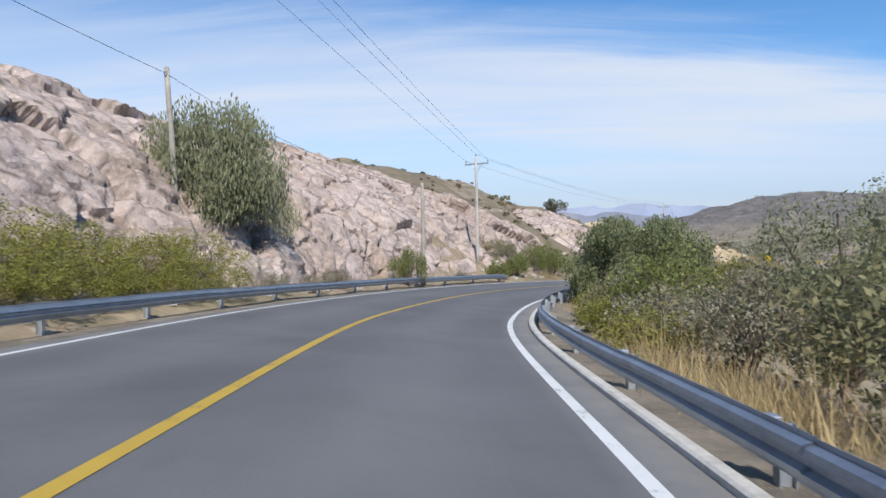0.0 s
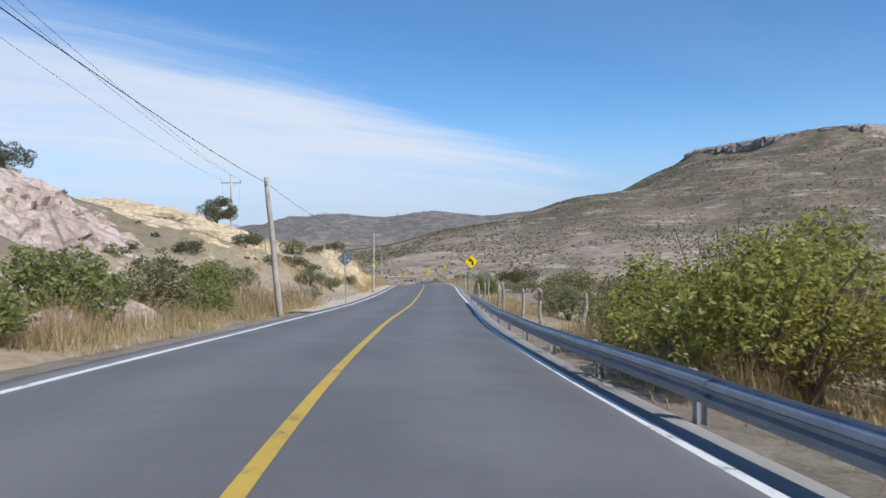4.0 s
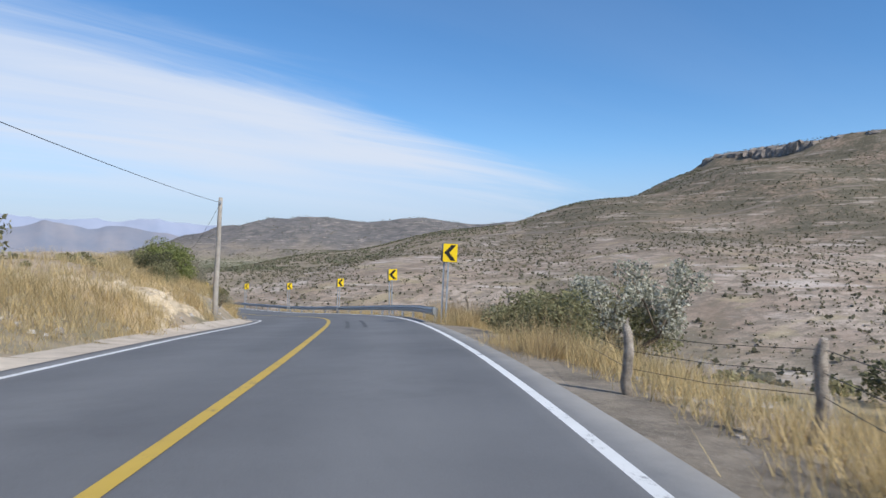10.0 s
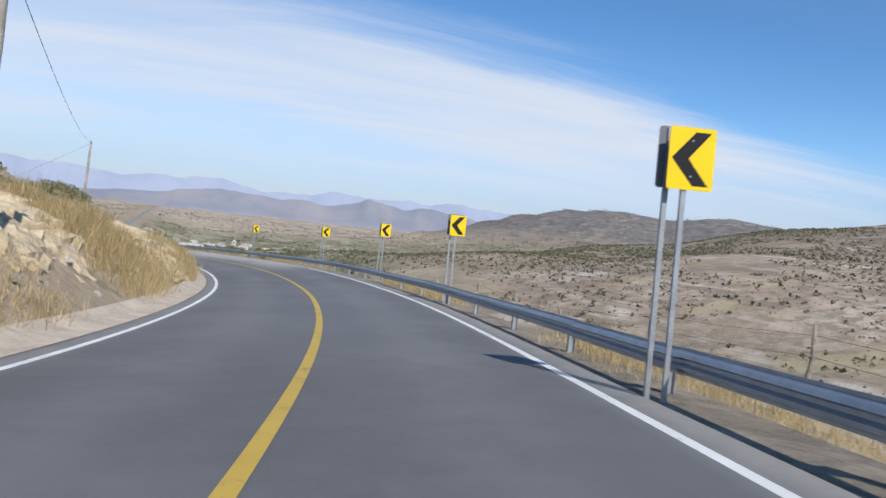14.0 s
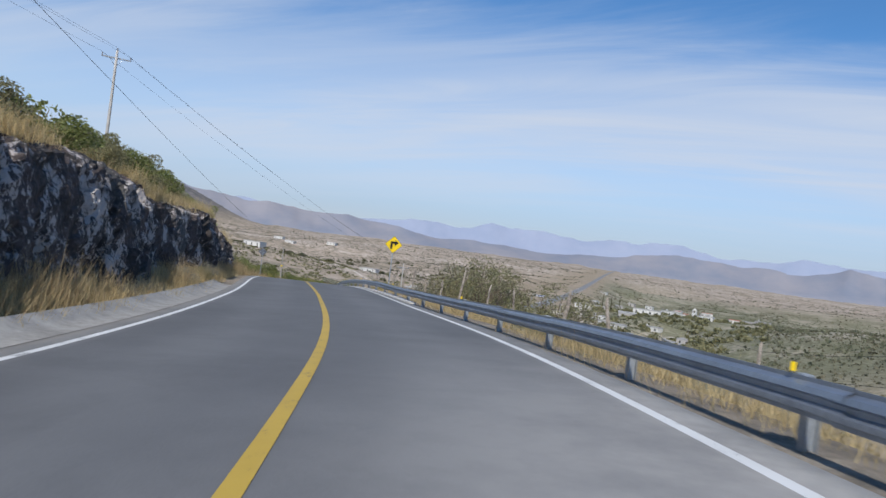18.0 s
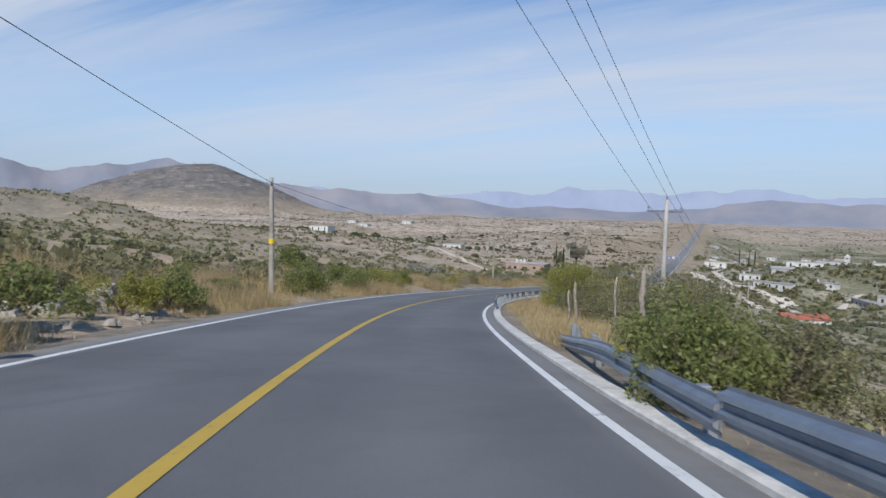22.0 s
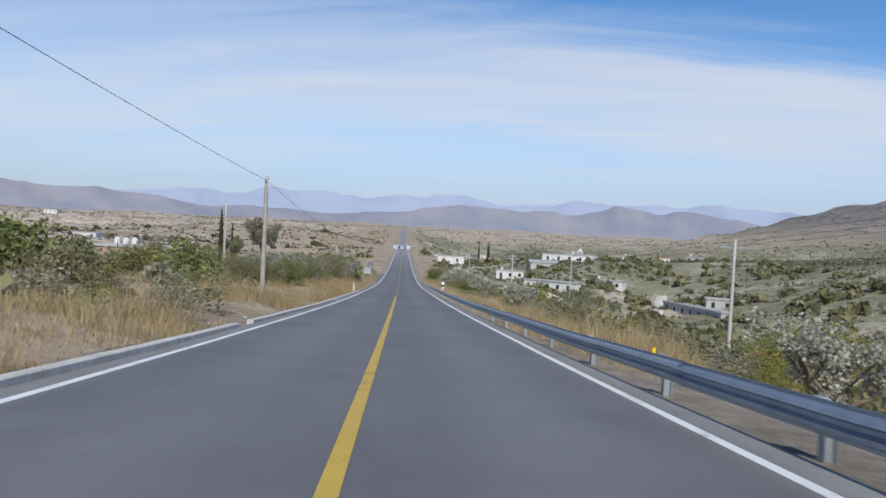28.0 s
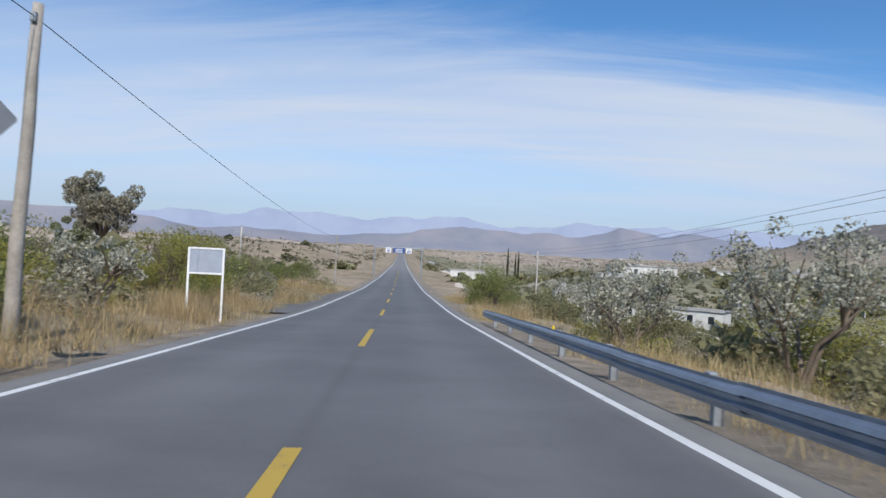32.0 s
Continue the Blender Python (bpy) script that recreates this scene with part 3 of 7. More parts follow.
def nearest(x, y):
    """Station and signed offset of places, from the road's line."""
    s, d = np.empty(x.size), np.empty(x.size)
    fx, fy = x.ravel(), y.ravel()
    pick = np.r_[np.arange(0, 700, 2), np.arange(700, len(_s), 3)]
    for a in range(0, x.size, 20000):
        px, py = fx[a : a + 20000, None], fy[a : a + 20000, None]
        q = ((px - _x[pick]) ** 2 + (py - _y[pick]) ** 2).argmin(1)
        i = pick[q]
        for _ in range(2):
            ex, ey = px[:, 0] - _x[i], py[:, 0] - _y[i]
            along = ex * _t[i, 0] + ey * _t[i, 1]
            i = np.clip(np.searchsorted(_s, _s[i] + along / _q[i]), 0, len(_s) - 1)
        ex, ey = px[:, 0] - _x[i], py[:, 0] - _y[i]
        s[a : a + 20000] = _s[i] + (ex * _t[i, 0] + ey * _t[i, 1]) / _q[i]
        d[a : a + 20000] = ex * _t[i, 1] - ey * _t[i, 0]
    return s.reshape(x.shape), d.reshape(x.shape)


def land(x, y):
    """The ground's height."""
    x, y = np.asarray(x, float), np.asarray(y, float)
    s, d = nearest(x, y)
    a = np.abs(d)
    zr = np.interp(s, _s, _z) + np.clip(d, -4.5, 4.5) * np.tan(np.interp(s, _s, _b))
    f = swell(s)
    prof = f * np.where(d < 0, table(LEFT, s, 4.5 + (a - 4.5) / f), table(RIGHT, s, 4.5 + (a - 4.5) / f))
    rough = 0.010 * ripples(x, y, 5, 24) * step(5, 12, a) * 0.9 + 0.008 * ripples(x, y, 38, 60) * step(14, 30, a)
    near = zr + prof * step(4.2, 6.0, a) + rough - 0.28 * (1 - step(4.3, 5.4, a))
    w = step(42, 150, a)
    wide = step(20, 60, a) * step(600, 700, s)
    w = np.maximum(w, wide)
    return near * (1 - w) + far_land(x, y) * w


def spot(s, d, sink=0.0):
    """A place on the ground beside the road."""
    if abs(d) > 5:
        d = math.copysign(5 + (abs(d) - 5) * float(swell(s)) ** 1.1, d)
    p = at(s, d)
    return Vector((p[0], p[1], float(land(np.array([p[0]]), np.array([p[1]]))[0]) - sink))


# ---- mesh helpers ----


def mesh_from(name, verts, faces, mat, smooth=False):
    me = bpy.data.meshes.new(name)
    verts = np.asarray(verts, float)
    me.from_pydata(verts.tolist(), [], faces.tolist() if isinstance(faces, np.ndarray) else faces)
    for m in mat if isinstance(mat, (list, tuple)) else (mat,):
        me.materials.append(m)
    if smooth:
        me.polygons.foreach_set("use_smooth", [True] * len(me.polygons))
    me.update()
    return me


def quads_mesh(name, q, mat):
    """A mesh of separate four-cornered leaves: q is n x 4 x 3."""
    n = len(q)
    me = bpy.data.meshes.new(name)
    me.vertices.add(4 * n)
    me.vertices.foreach_set("co", np.ascontiguousarray(q, dtype=np.float32).ravel())
    me.loops.add(4 * n)
    me.loops.foreach_set("vertex_index", np.arange(4 * n, dtype=np.int32))
    me.polygons.add(n)
    me.polygons.foreach_set("loop_start", np.arange(0, 4 * n, 4, dtype=np.int32))
    me.materials.append(mat)
    me.update(calc_edges=True)
    return me


class Solid:
    """Boxes, tubes and sheets gathered into one mesh."""

    def __init__(self):
        self.v, self.f = [], []

    def add(self, verts, faces):
        n = len(self.v)
        self.v += [tuple(p) for p in verts]
        self.f += [tuple(n + i for i in q) for q in faces]
        return self

    def box(self, c, s, m=None, cut=0.0):
        """A box round c of size s, its upright edges and rims chamfered by cut."""
        x, y, z = (k / 2 for k in s)
        if cut:
            ring = [(x - cut, y), (x, y - cut), (x, cut - y), (x - cut, -y), (cut - x, -y), (-x, cut - y), (-x, y - cut), (cut - x, y)]
            inner = [(a * (x - cut) / x, b * (y - cut) / y) for a, b in ring]
            rows = [(inner, -z), (ring, -z + cut), (ring, z - cut), (inner, z)]
            n = 8
        else:
            rows, n = [([(x, y), (x, -y), (-x, -y), (-x, y)], -z), ([(x, y), (x, -y), (-x, -y), (-x, y)], z)], 4
        vs = [Vector((a + c[0], b + c[1], h + c[2])) for ring, h in rows for a, b in ring]
        if m is not None:
            vs = [m @ p for p in vs]
        fs = [(r * n + i, (r + 1) * n + i, (r + 1) * n + (i + 1) % n, r * n + (i + 1) % n) for r in range(len(rows) - 1) for i in range(n)]
        fs += [tuple(range(n)), tuple(reversed(range(len(vs) - n, len(vs))))]
        return self.add(vs, fs)

    def tube(self, pts, radii, n=8, cap=True):
        pts = [Vector(p) for p in pts]
        radii = [radii] * len(pts) if isinstance(radii, (int, float)) else radii
        vs, u = [], None
        for i, p in enumerate(pts):
            ax = (pts[min(i + 1, len(pts) - 1)] - pts[max(i - 1, 0)]).normalized()
            if u is None:
                u = ax.orthogonal().normalized()
            u = (u - ax * u.dot(ax)).normalized()
            w = ax.cross(u)
            vs += [p + (u * math.cos(6.2832 * j / n) + w * math.sin(6.2832 * j / n)) * radii[i] for j in range(n)]
        fs = [(r * n + i, r * n + (i + 1) % n, (r + 1) * n + (i + 1) % n, (r + 1) * n + i) for r in range(len(pts) - 1) for i in range(n)]
        if cap:
            fs += [tuple(reversed(range(n))), tuple(range(len(vs) - n, len(vs)))]
        return self.add(vs, fs)

    def slab(self, outline, thick, m=None):
        """A flat outline in x and z, thick along y, its front at y = 0."""
        n = len(outline)
        vs = [Vector((a, 0, b)) for a, b in outline] + [Vector((a, thick, b)) for a, b in outline]
        if m is not None:
            vs = [m @ p for p in vs]
        fs = [tuple(range(n)), tuple(reversed(range(n, 2 * n)))] + [(i, n + i, n + (i + 1) % n, (i + 1) % n) for i in range(n)]
        return self.add(vs, fs)

    def mesh(self, name, mat, smooth=False):
        me = mesh_from(name, self.v, self.f, mat)
        if smooth:
            me.polygons.foreach_set("use_smooth", [len(p.vertices) == 4 for p in me.polygons])
        return me


def part(name, data, parent, label="", m=None, mat=None, smooth=False):
    """One mesh object under a thing or part."""
    if isinstance(data, Solid):
        data = data.mesh(name, mat, smooth)
    ob = new(name, data)
    ob.parent = parent
    if m is not None:
        ob.matrix_local = m
    return tagged(ob, label=label)


def thing(name, m, label, category, group="", kind=""):
    ob = new(name)
    ob.empty_display_size = 0.2
    ob.matrix_world = m
    return tagged(ob, label, category, group, kind)


def setting(name, me, label, category="", kind="structure"):
    return tagged(new(name, me), label, category or name.split("_")[0], "", kind)


# ---- ground sheet ----


def spread(lo, hi, st, least, most, grow=1.042):
    mid = list(np.arange(lo, hi + 0.01, st))
    a, g = [lo], st
    while a[-1] > least:
        g *= grow
        a.append(a[-1] - g)
    b, g = [hi], st
    while b[-1] < most:
        g *= grow
        b.append(b[-1] + g)
    return np.array(a[:0:-1] + mid + b[1:])


gx, gy = spread(18, 186, 1.25, -4700, 4700), spread(4, 700, 1.55, -900, 4700)
GX, GY = np.meshgrid(gx, gy)
GZ = land(GX, GY)
nx, ny = len(gx), len(gy)
idx = np.arange(nx * ny).reshape(ny, nx)
gf = np.stack([idx[:-1, :-1], idx[:-1, 1:], idx[1:, 1:], idx[1:, :-1]], -1).reshape(-1, 4)
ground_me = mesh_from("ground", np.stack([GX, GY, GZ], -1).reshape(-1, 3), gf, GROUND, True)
_gs, _gd = nearest(GX, GY)
wild = np.maximum(step(45, 130, np.abs(_gd)), step(9, 30, _gd) * step(430, 470, _gs))
wild = np.maximum(wild, 0.8 * step(13, 20, -_gd) * (1 - step(112, 128, _gs)))
high_ = np.maximum(step(52, 64, GZ), step(0, 30, _gd) * (1 - step(380, 520, _gs))) * wild
rise = np.exp(-((capsule(GX, GY, -440, 470, -240, 548)[0] / 120) ** 2))
slope = wild * step(-20, -90, GX - 60) * step(380, 450, GY) * (1 - step(560, 680, GY))
stony = step(8, 22, _gd) * step(150, 185, _gs) * (1 - step(330, 420, _gs))
# the far hills and the knoll take the painted haze tone
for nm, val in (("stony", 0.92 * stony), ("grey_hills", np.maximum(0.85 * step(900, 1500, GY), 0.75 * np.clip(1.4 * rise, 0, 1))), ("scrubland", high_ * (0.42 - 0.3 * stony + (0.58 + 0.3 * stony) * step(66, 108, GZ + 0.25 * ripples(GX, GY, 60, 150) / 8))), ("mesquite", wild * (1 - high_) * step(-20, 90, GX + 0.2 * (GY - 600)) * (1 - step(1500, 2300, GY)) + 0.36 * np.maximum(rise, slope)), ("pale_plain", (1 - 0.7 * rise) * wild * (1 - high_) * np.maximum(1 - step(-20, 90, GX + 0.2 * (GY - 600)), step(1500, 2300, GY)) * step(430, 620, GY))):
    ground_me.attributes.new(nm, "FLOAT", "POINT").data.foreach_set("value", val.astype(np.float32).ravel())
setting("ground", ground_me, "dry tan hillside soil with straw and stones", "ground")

# ---- road ----


def strip(name, s, offs, mat, drop=0.0, smooth=True, attrs=False):
    """A sheet along the road over offsets (d, height) at stations s."""
    s = np.asarray(s, float)
    rows = [at(s, d, h + drop) for d, h in offs]
    v = np.stack(rows, 1).reshape(-1, 3)
    n, k = len(s), len(offs)
    q = np.arange(n * k).reshape(n, k)
    f = np.stack([q[:-1, :-1], q[:-1, 1:], q[1:, 1:], q[1:, :-1]], -1).reshape(-1, 4)
    me = mesh_from(name, v, f, mat, smooth)
    if attrs:
        across = me.attributes.new("across", "FLOAT", "POINT")
        across.data.foreach_set("value", np.tile([d for d, _ in offs], n).astype(np.float32))
        dust = me.attributes.new("dust", "FLOAT", "POINT")
        dd = np.tile([d for d, _ in offs], n)
        ss = np.repeat(s, k)
        # dust in the bend and on both edges; beyond 600 the asphalt is just paler
        val = step(258, 272, ss) * (1 - step(290, 308, ss)) * step(-0.6, 3.2, dd + 0.5 * np.sin(ss / 5)) + 0.5 * step(3.2, 3.9, np.abs(dd)) + 0.35 * step(600, 760, ss)
        dust.data.foreach_set("value", np.clip(val, 0, 1).astype(np.float32))
    return me


ROAD_S = np.r_[np.arange(-60, 640, 1.0), np.arange(640, 1000, 10), np.arange(1000, 4200, 40)]
setting("road", strip("road", ROAD_S, [(-4.0, -0.25), (-3.95, 0.0), (-3.6, 0.006), (-3.2, 0.012), (-2.7, 0.018), (-2.2, 0.022), (-1.6, 0.027), (-1.0, 0.03), (0, 0.034), (0.5, 0.0332), (1.0, 0.03), (1.6, 0.027), (2.2, 0.022), (2.7, 0.018), (3.2, 0.012), (3.6, 0.006), (3.95, 0.0), (4.0, -0.25)], ASPHALT, 0, True, True), "grey asphalt two-lane country road with worn wheel tracks", "road")
for side, nm in ((-1, "left"), (1, "right")):
    d0 = [(3.9, -0.03), (4.5, -0.05), (5.2, -0.10), (6.2, -0.5)]
    offs = [(side * d, h) for d, h in d0]
    setting("road_shoulder", strip("road_shoulder", ROAD_S, offs if side > 0 else offs[::-1], GRAVEL), "pale gravel shoulder along the asphalt edge", "shoulder")


def dashes(a, b, on, off):
    s = a
    while s < b:
        yield s, min(s + on, b)
        s += on + off


def line(name, a, b, d, w, mat, label, cut=0.034):
    s = np.arange(a, b + 0.01, 1.0) if b - a > 2 else np.linspace(a, b, 4)
    if b > 640:
        s = np.r_[np.arange(a, 640, 1.0), np.arange(640, b, 10)]
    crown = lambda q: 0.034 - 0.0033 * q * q if abs(q) < 3.2 else 0.0035
    return setting(name, strip(name, s, [(d - w / 2, crown(d) + 0.006), (d + w / 2, crown(d) + 0.006)], mat), label, "road marking")


line("edge_line_left", 52, 1000, -HALF, 0.13, WHITE_LINE, "white edge line on the asphalt")
line("edge_line_right", -60, 262, HALF, 0.13, WHITE_LINE, "white edge line on the asphalt")
line("edge_line_right", 290, 1000, HALF, 0.13, WHITE_LINE, "white edge line on the asphalt")
line("edge_line_left", -60, 52, -HALF - 0.1, 0.1, WHITE_LINE, "faint white edge line")
line("centre_line", -60, 530, 0, 0.15, YELLOW_LINE, "worn solid yellow centre line")
for a, b in dashes(536.2, 720, 4.4, 6.0):
    line("centre_dash", a, b, 0, 0.15, YELLOW_LINE, "yellow centre dash on the asphalt")


# tyre marks before the bend
k = Mat("tyre_rubber_mark", 0.8, 0, 0.3)
k.color(k.ramp(k.noise(1.2, 5, 0.7), (0.35, (0.07, 0.07, 0.071)), (0.6, (0.105, 0.105, 0.106))))
RUBBER = k.m
for d_, a, b in ((0.75, 167, 175.5), (1.35, 167.5, 176), (0.55, 186, 192)):
    ss_ = np.arange(a, b, 0.5)
    setting("tyre_mark", strip("tyre_mark", ss_, [(d_ - 0.07, 0.037), (d_ + 0.07, 0.037)], RUBBER), "dark tyre mark on the asphalt", "road marking")


def kerb(name, a, b, d, w, h, mat, label):
    s = np.arange(a, b + 0.01, 1.0)
    o = [(d - w / 2, -0.2), (d - w / 2 + 0.01, h - 0.02), (d - w / 2 + 0.04, h), (d + w / 2 - 0.04, h), (d + w / 2 - 0.01, h - 0.02), (d + w / 2, -0.2)]
    me = strip(name, s, o, mat, 0, False)
    ends = bmesh.new()
    ends.from_mesh(me)
    ends.verts.ensure_lookup_table()
    ends.faces.new([ends.verts[i] for i in range(6)])
    ends.faces.new([ends.verts[len(ends.verts) - 6 + i] for i in reversed(range(6))])
    ends.to_mesh(me)
    ends.free()
    return setting(name, me, label, "kerb")


kerb("kerb_right", -30, 44, 4.0, 0.18, 0.07, KERB_WHITE, "low white painted concrete kerb")
kerb("kerb_right", 322, 404, 4.0, 0.32, 0.07, KERB_WHITE, "low whitewashed concrete kerb")
kerb("kerb_right", 404, 440, 4.0, 0.28, 0.07, KERB_WHITE, "low whitewashed concrete kerb")
for a, b in ((437.4, 453), (458.6, 466.4), (467.3, 477), (477.4, 503.2), (503.6, 521), (521.3, 539)):
    kerb("kerb_left", a, b, -3.98, 0.22, 0.115, CONCRETE, "grey concrete kerb with a pale top")

# ---- guard rails ----
W_BEAM = [(-0.155, 0.0), (-0.12, 0.0), (-0.095, 0.07), (-0.05, 0.083), (-0.02, 0.03), (0.02, 0.03), (0.05, 0.083), (0.095, 0.07), (0.12, 0.0), (0.155, 0.0)]


def guard_rail(a, b, d, label, gap=3.8, top=0.72, tail=None):
    """A W-beam on posts from station a to b; the beam faces the road."""
    off = (lambda q: np.interp(q, *d)) if isinstance(d, tuple) else (lambda q: d + 0 * q)
    s0 = (a + b) / 2
    side = 1 if off(s0) > 0 else -1
    p0 = Vector(at(s0, off(s0)))
    root = thing("guard_rail", Matrix.Translation(p0), label, "guard rail", "guard rails along the road")
    prof = W_BEAM + [(h, o - 0.006) for h, o in reversed(W_BEAM)]
    k = len(prof)
    lift = (lambda q: np.interp(q, *top)) if isinstance(top, tuple) else (lambda q: top + 0 * q)
    unit = 3.8 / float(swell(s0))
    for n_panel, p0s in enumerate(np.arange(a, b - 0.3, unit)):
        sp = np.linspace(p0s - 0.03 * unit, min(p0s + 1.02 * unit, b), 6)
        wave = 0.007 * np.sin(sp * 0.4) + 0.008 * math.sin(n_panel * 2.3)
        sink = 0.0 if tail is None else np.clip((sp - (b - tail)) / tail, 0, 1) * 0.35
        lap = 0.004 * (n_panel % 2)
        v = np.stack([at(sp, off(sp) - side * (o + 0.06 + lap), lift(sp) - 0.16 + h + wave - sink) for h, o in prof], 1).reshape(-1, 3) - np.array(p0)
        q = np.arange(6 * k).reshape(6, k)
        q2 = np.roll(q, -1, axis=1)
        f = np.stack([q[:-1], q2[:-1], q2[1:], q[1:]], -1).reshape(-1, 4)
        f = f if side > 0 else f[:, ::-1]
        part("beam_panel", mesh_from("beam_panel", v, f, STEEL, False), root)
    post = Solid()
    for x in (-0.055, 0.055):
        post.box((x, 0, -0.1), (0.008, 0.11, 1.5))
    post.box((0, 0, -0.1), (0.11, 0.008, 1.5))
    pm = post.mesh("post", OLD_STEEL)
    block = Solid().box((0, 0, 0), (0.10, 0.12, 0.30), None, 0.008).mesh("spacer_block", OLD_STEEL)
    tab, n_post = Solid().box((0, 0, 0), (0.045, 0.012, 0.075), None, 0.003).mesh("reflector", YELLOW), 0
    for sp in np.arange(a + 0.6, b - 0.2, gap / float(swell(s0))):
        w = Vector(at(sp, off(sp) + side * 0.12)) - p0
        m = Matrix.Translation(w) @ Matrix.Rotation(heading(sp) + 0.03 * math.sin(sp), 4, "Z")
        part("post", pm, root, "", m @ Matrix.Translation((0, 0, lift(sp) - 0.72)))
        part("spacer_block", block, root, "", m @ Matrix.Translation((-side * 0.09, 0, lift(sp) - 0.16)))
        n_post += 1
        if n_post % 4 == 2 and 290 < sp:
            part("reflector", tab, root, "yellow reflector tab", m @ Matrix.Translation((-side * 0.21, 0, lift(sp) + 0.04)))
    return root


guard_rail(-30, 102, ((-30, 30, 60, 102), (4.3, 4.3, 4.0, 3.75)), "long galvanised W-beam guard rail on steel posts", 3.8, ((-30, 35, 60, 90, 102), (0.44, 0.46, 0.54, 0.64, 0.6)))
guard_rail(-30, 51, -4.9, "weathered guard rail before the rock cut", 3.8, 0.52)
guard_rail(171.5, 376, ((171, 190, 260, 300, 330, 376), (4.1, 4.35, 4.4, 4.15, 3.98, 3.98)), "galvanised W-beam guard rail following the bend", 3.8, 0.6)
guard_rail(376.2, 388, ((376, 388), (3.98, 5.0)), "bent end of a guard rail leaning into the grass", 3.0, 0.5, 7)
guard_rail(404, 452, 3.98, "galvanised W-beam guard rail beside a kerb", 3.8, 0.58)
guard_rail(452, 576.5, ((452, 470, 560, 576.5), (3.98, 4.05, 4.1, 4.35)), "long galvanised W-beam guard rail down the straight", 3.8, 0.55)

# ---- distant ranges ----


def ridge(name, radius, base, mean, seed, mat, label, az0=-95, az1=100):
    rs = np.random.RandomState(seed)
    az = np.radians(np.arange(az0, az1, 0.25))
    e = np.interp(np.degrees(az), *mean)
    for lam, amp in ((11, 0.09), (5, 0.05), (2.2, 0.016), (1.1, 0.008)):
        p = rs.rand() * 6.28
        e = e + e * amp * np.sin(az * 57.3 * 6.283 / lam + p + 0.8 * np.sin(az * 57.3 * 2.9 / lam))
    e = np.maximum(e, 0.35)
    rows = []
    for j, u in enumerate(np.linspace(0, 1, 9)):
        r = radius + 260 * u + 30 * np.sin(az * 60 + 3 * u) * u
        gully = 1 + 0.10 * np.sin(az * 57.3 * 6.283 / 1.7 + 2 * np.sin(az * 40)) * (1 - u) * (u > 0)
        h = base + 1.07 * radius * np.tan(np.radians(e)) * u ** 1.25 * gully
        rows.append(np.stack([60 + r * np.sin(az), 450 + r * np.cos(az), h if j else h - 60], -1))
    v = np.stack(rows, 1).reshape(-1, 3)
    q = np.arange(len(v)).reshape(len(az), 9)
    f = np.stack([q[:-1, :-1], q[1:, :-1], q[1:, 1:], q[:-1, 1:]], -1).reshape(-1, 4)
    setting(name, mesh_from(name, v, f, mat, True), label, "backdrop")


# Aerial haze painted as blue-grey colour, with a weak glow on top.
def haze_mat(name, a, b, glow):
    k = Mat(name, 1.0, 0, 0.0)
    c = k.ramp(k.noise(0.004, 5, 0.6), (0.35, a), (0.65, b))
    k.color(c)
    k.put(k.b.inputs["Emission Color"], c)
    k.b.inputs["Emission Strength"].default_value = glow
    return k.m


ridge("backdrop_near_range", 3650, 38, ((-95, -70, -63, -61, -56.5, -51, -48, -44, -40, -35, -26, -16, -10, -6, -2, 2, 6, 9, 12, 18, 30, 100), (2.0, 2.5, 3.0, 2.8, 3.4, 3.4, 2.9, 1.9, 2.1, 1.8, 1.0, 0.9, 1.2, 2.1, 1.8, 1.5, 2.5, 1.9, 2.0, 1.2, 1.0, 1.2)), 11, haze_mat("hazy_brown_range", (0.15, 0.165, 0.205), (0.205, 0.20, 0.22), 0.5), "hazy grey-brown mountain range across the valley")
ridge("backdrop_far_range", 4250, 38, ((-95, -42, -35, -28, -22, -11, -3, 2, 6, 12, 17, 30, 100), (1.8, 1.8, 1.4, 1.9, 2.3, 2.5, 2.3, 2.2, 2.8, 2.5, 2.4, 1.5, 1.5)), 4, haze_mat("hazy_blue_range", (0.195, 0.225, 0.30), (0.22, 0.245, 0.315), 0.68), "mountain range on the horizon, coloured pale blue as haze")

# ---- rock faces ----


def lattice(p, seed):
    """Random numbers for whole-number places."""
    q = p.astype(np.int64)
    h = (q[..., 0] * 73856093) ^ (q[..., 1] * 19349663) ^ (q[..., 2] * 83492791) ^ (seed * 2654435761)
    h = (h ^ (h >> 13)) * 1274126177
    return ((h ^ (h >> 16)) & 0xFFFF) / 65535.0


def blocks(p, size, seed):
    """Cracked blocks: a number for the cell that each place lies in, and how near its edge it is."""
    p = p / size
    c = np.floor(p)
    best, second, val, tilt = np.full(p.shape[:-1], 9.0), np.full(p.shape[:-1], 9.0), np.zeros(p.shape[:-1]), np.zeros(p.shape[:-1])
    for dx in (-1, 0, 1):
        for dy in (-1, 0, 1):
            for dz in (-1, 0, 1):
                q = c + (dx, dy, dz)
                o = q + np.stack([lattice(q, seed + i) for i in (1, 2, 3)], -1)
                r = np.linalg.norm(p - o, axis=-1)
                v = lattice(q, seed + 9)
                near = r < best
                second = np.where(near, best, np.minimum(second, r))
                val = np.where(near, v, val)
                way = np.stack([lattice(q, seed + i) for i in (21, 22, 23)], -1) - 0.5
                tilt = np.where(near, ((p - o) * way).sum(-1), tilt)
                best = np.where(near, r, best)
    return val + 1.5 * tilt, second - best


BANK_GRASS = []


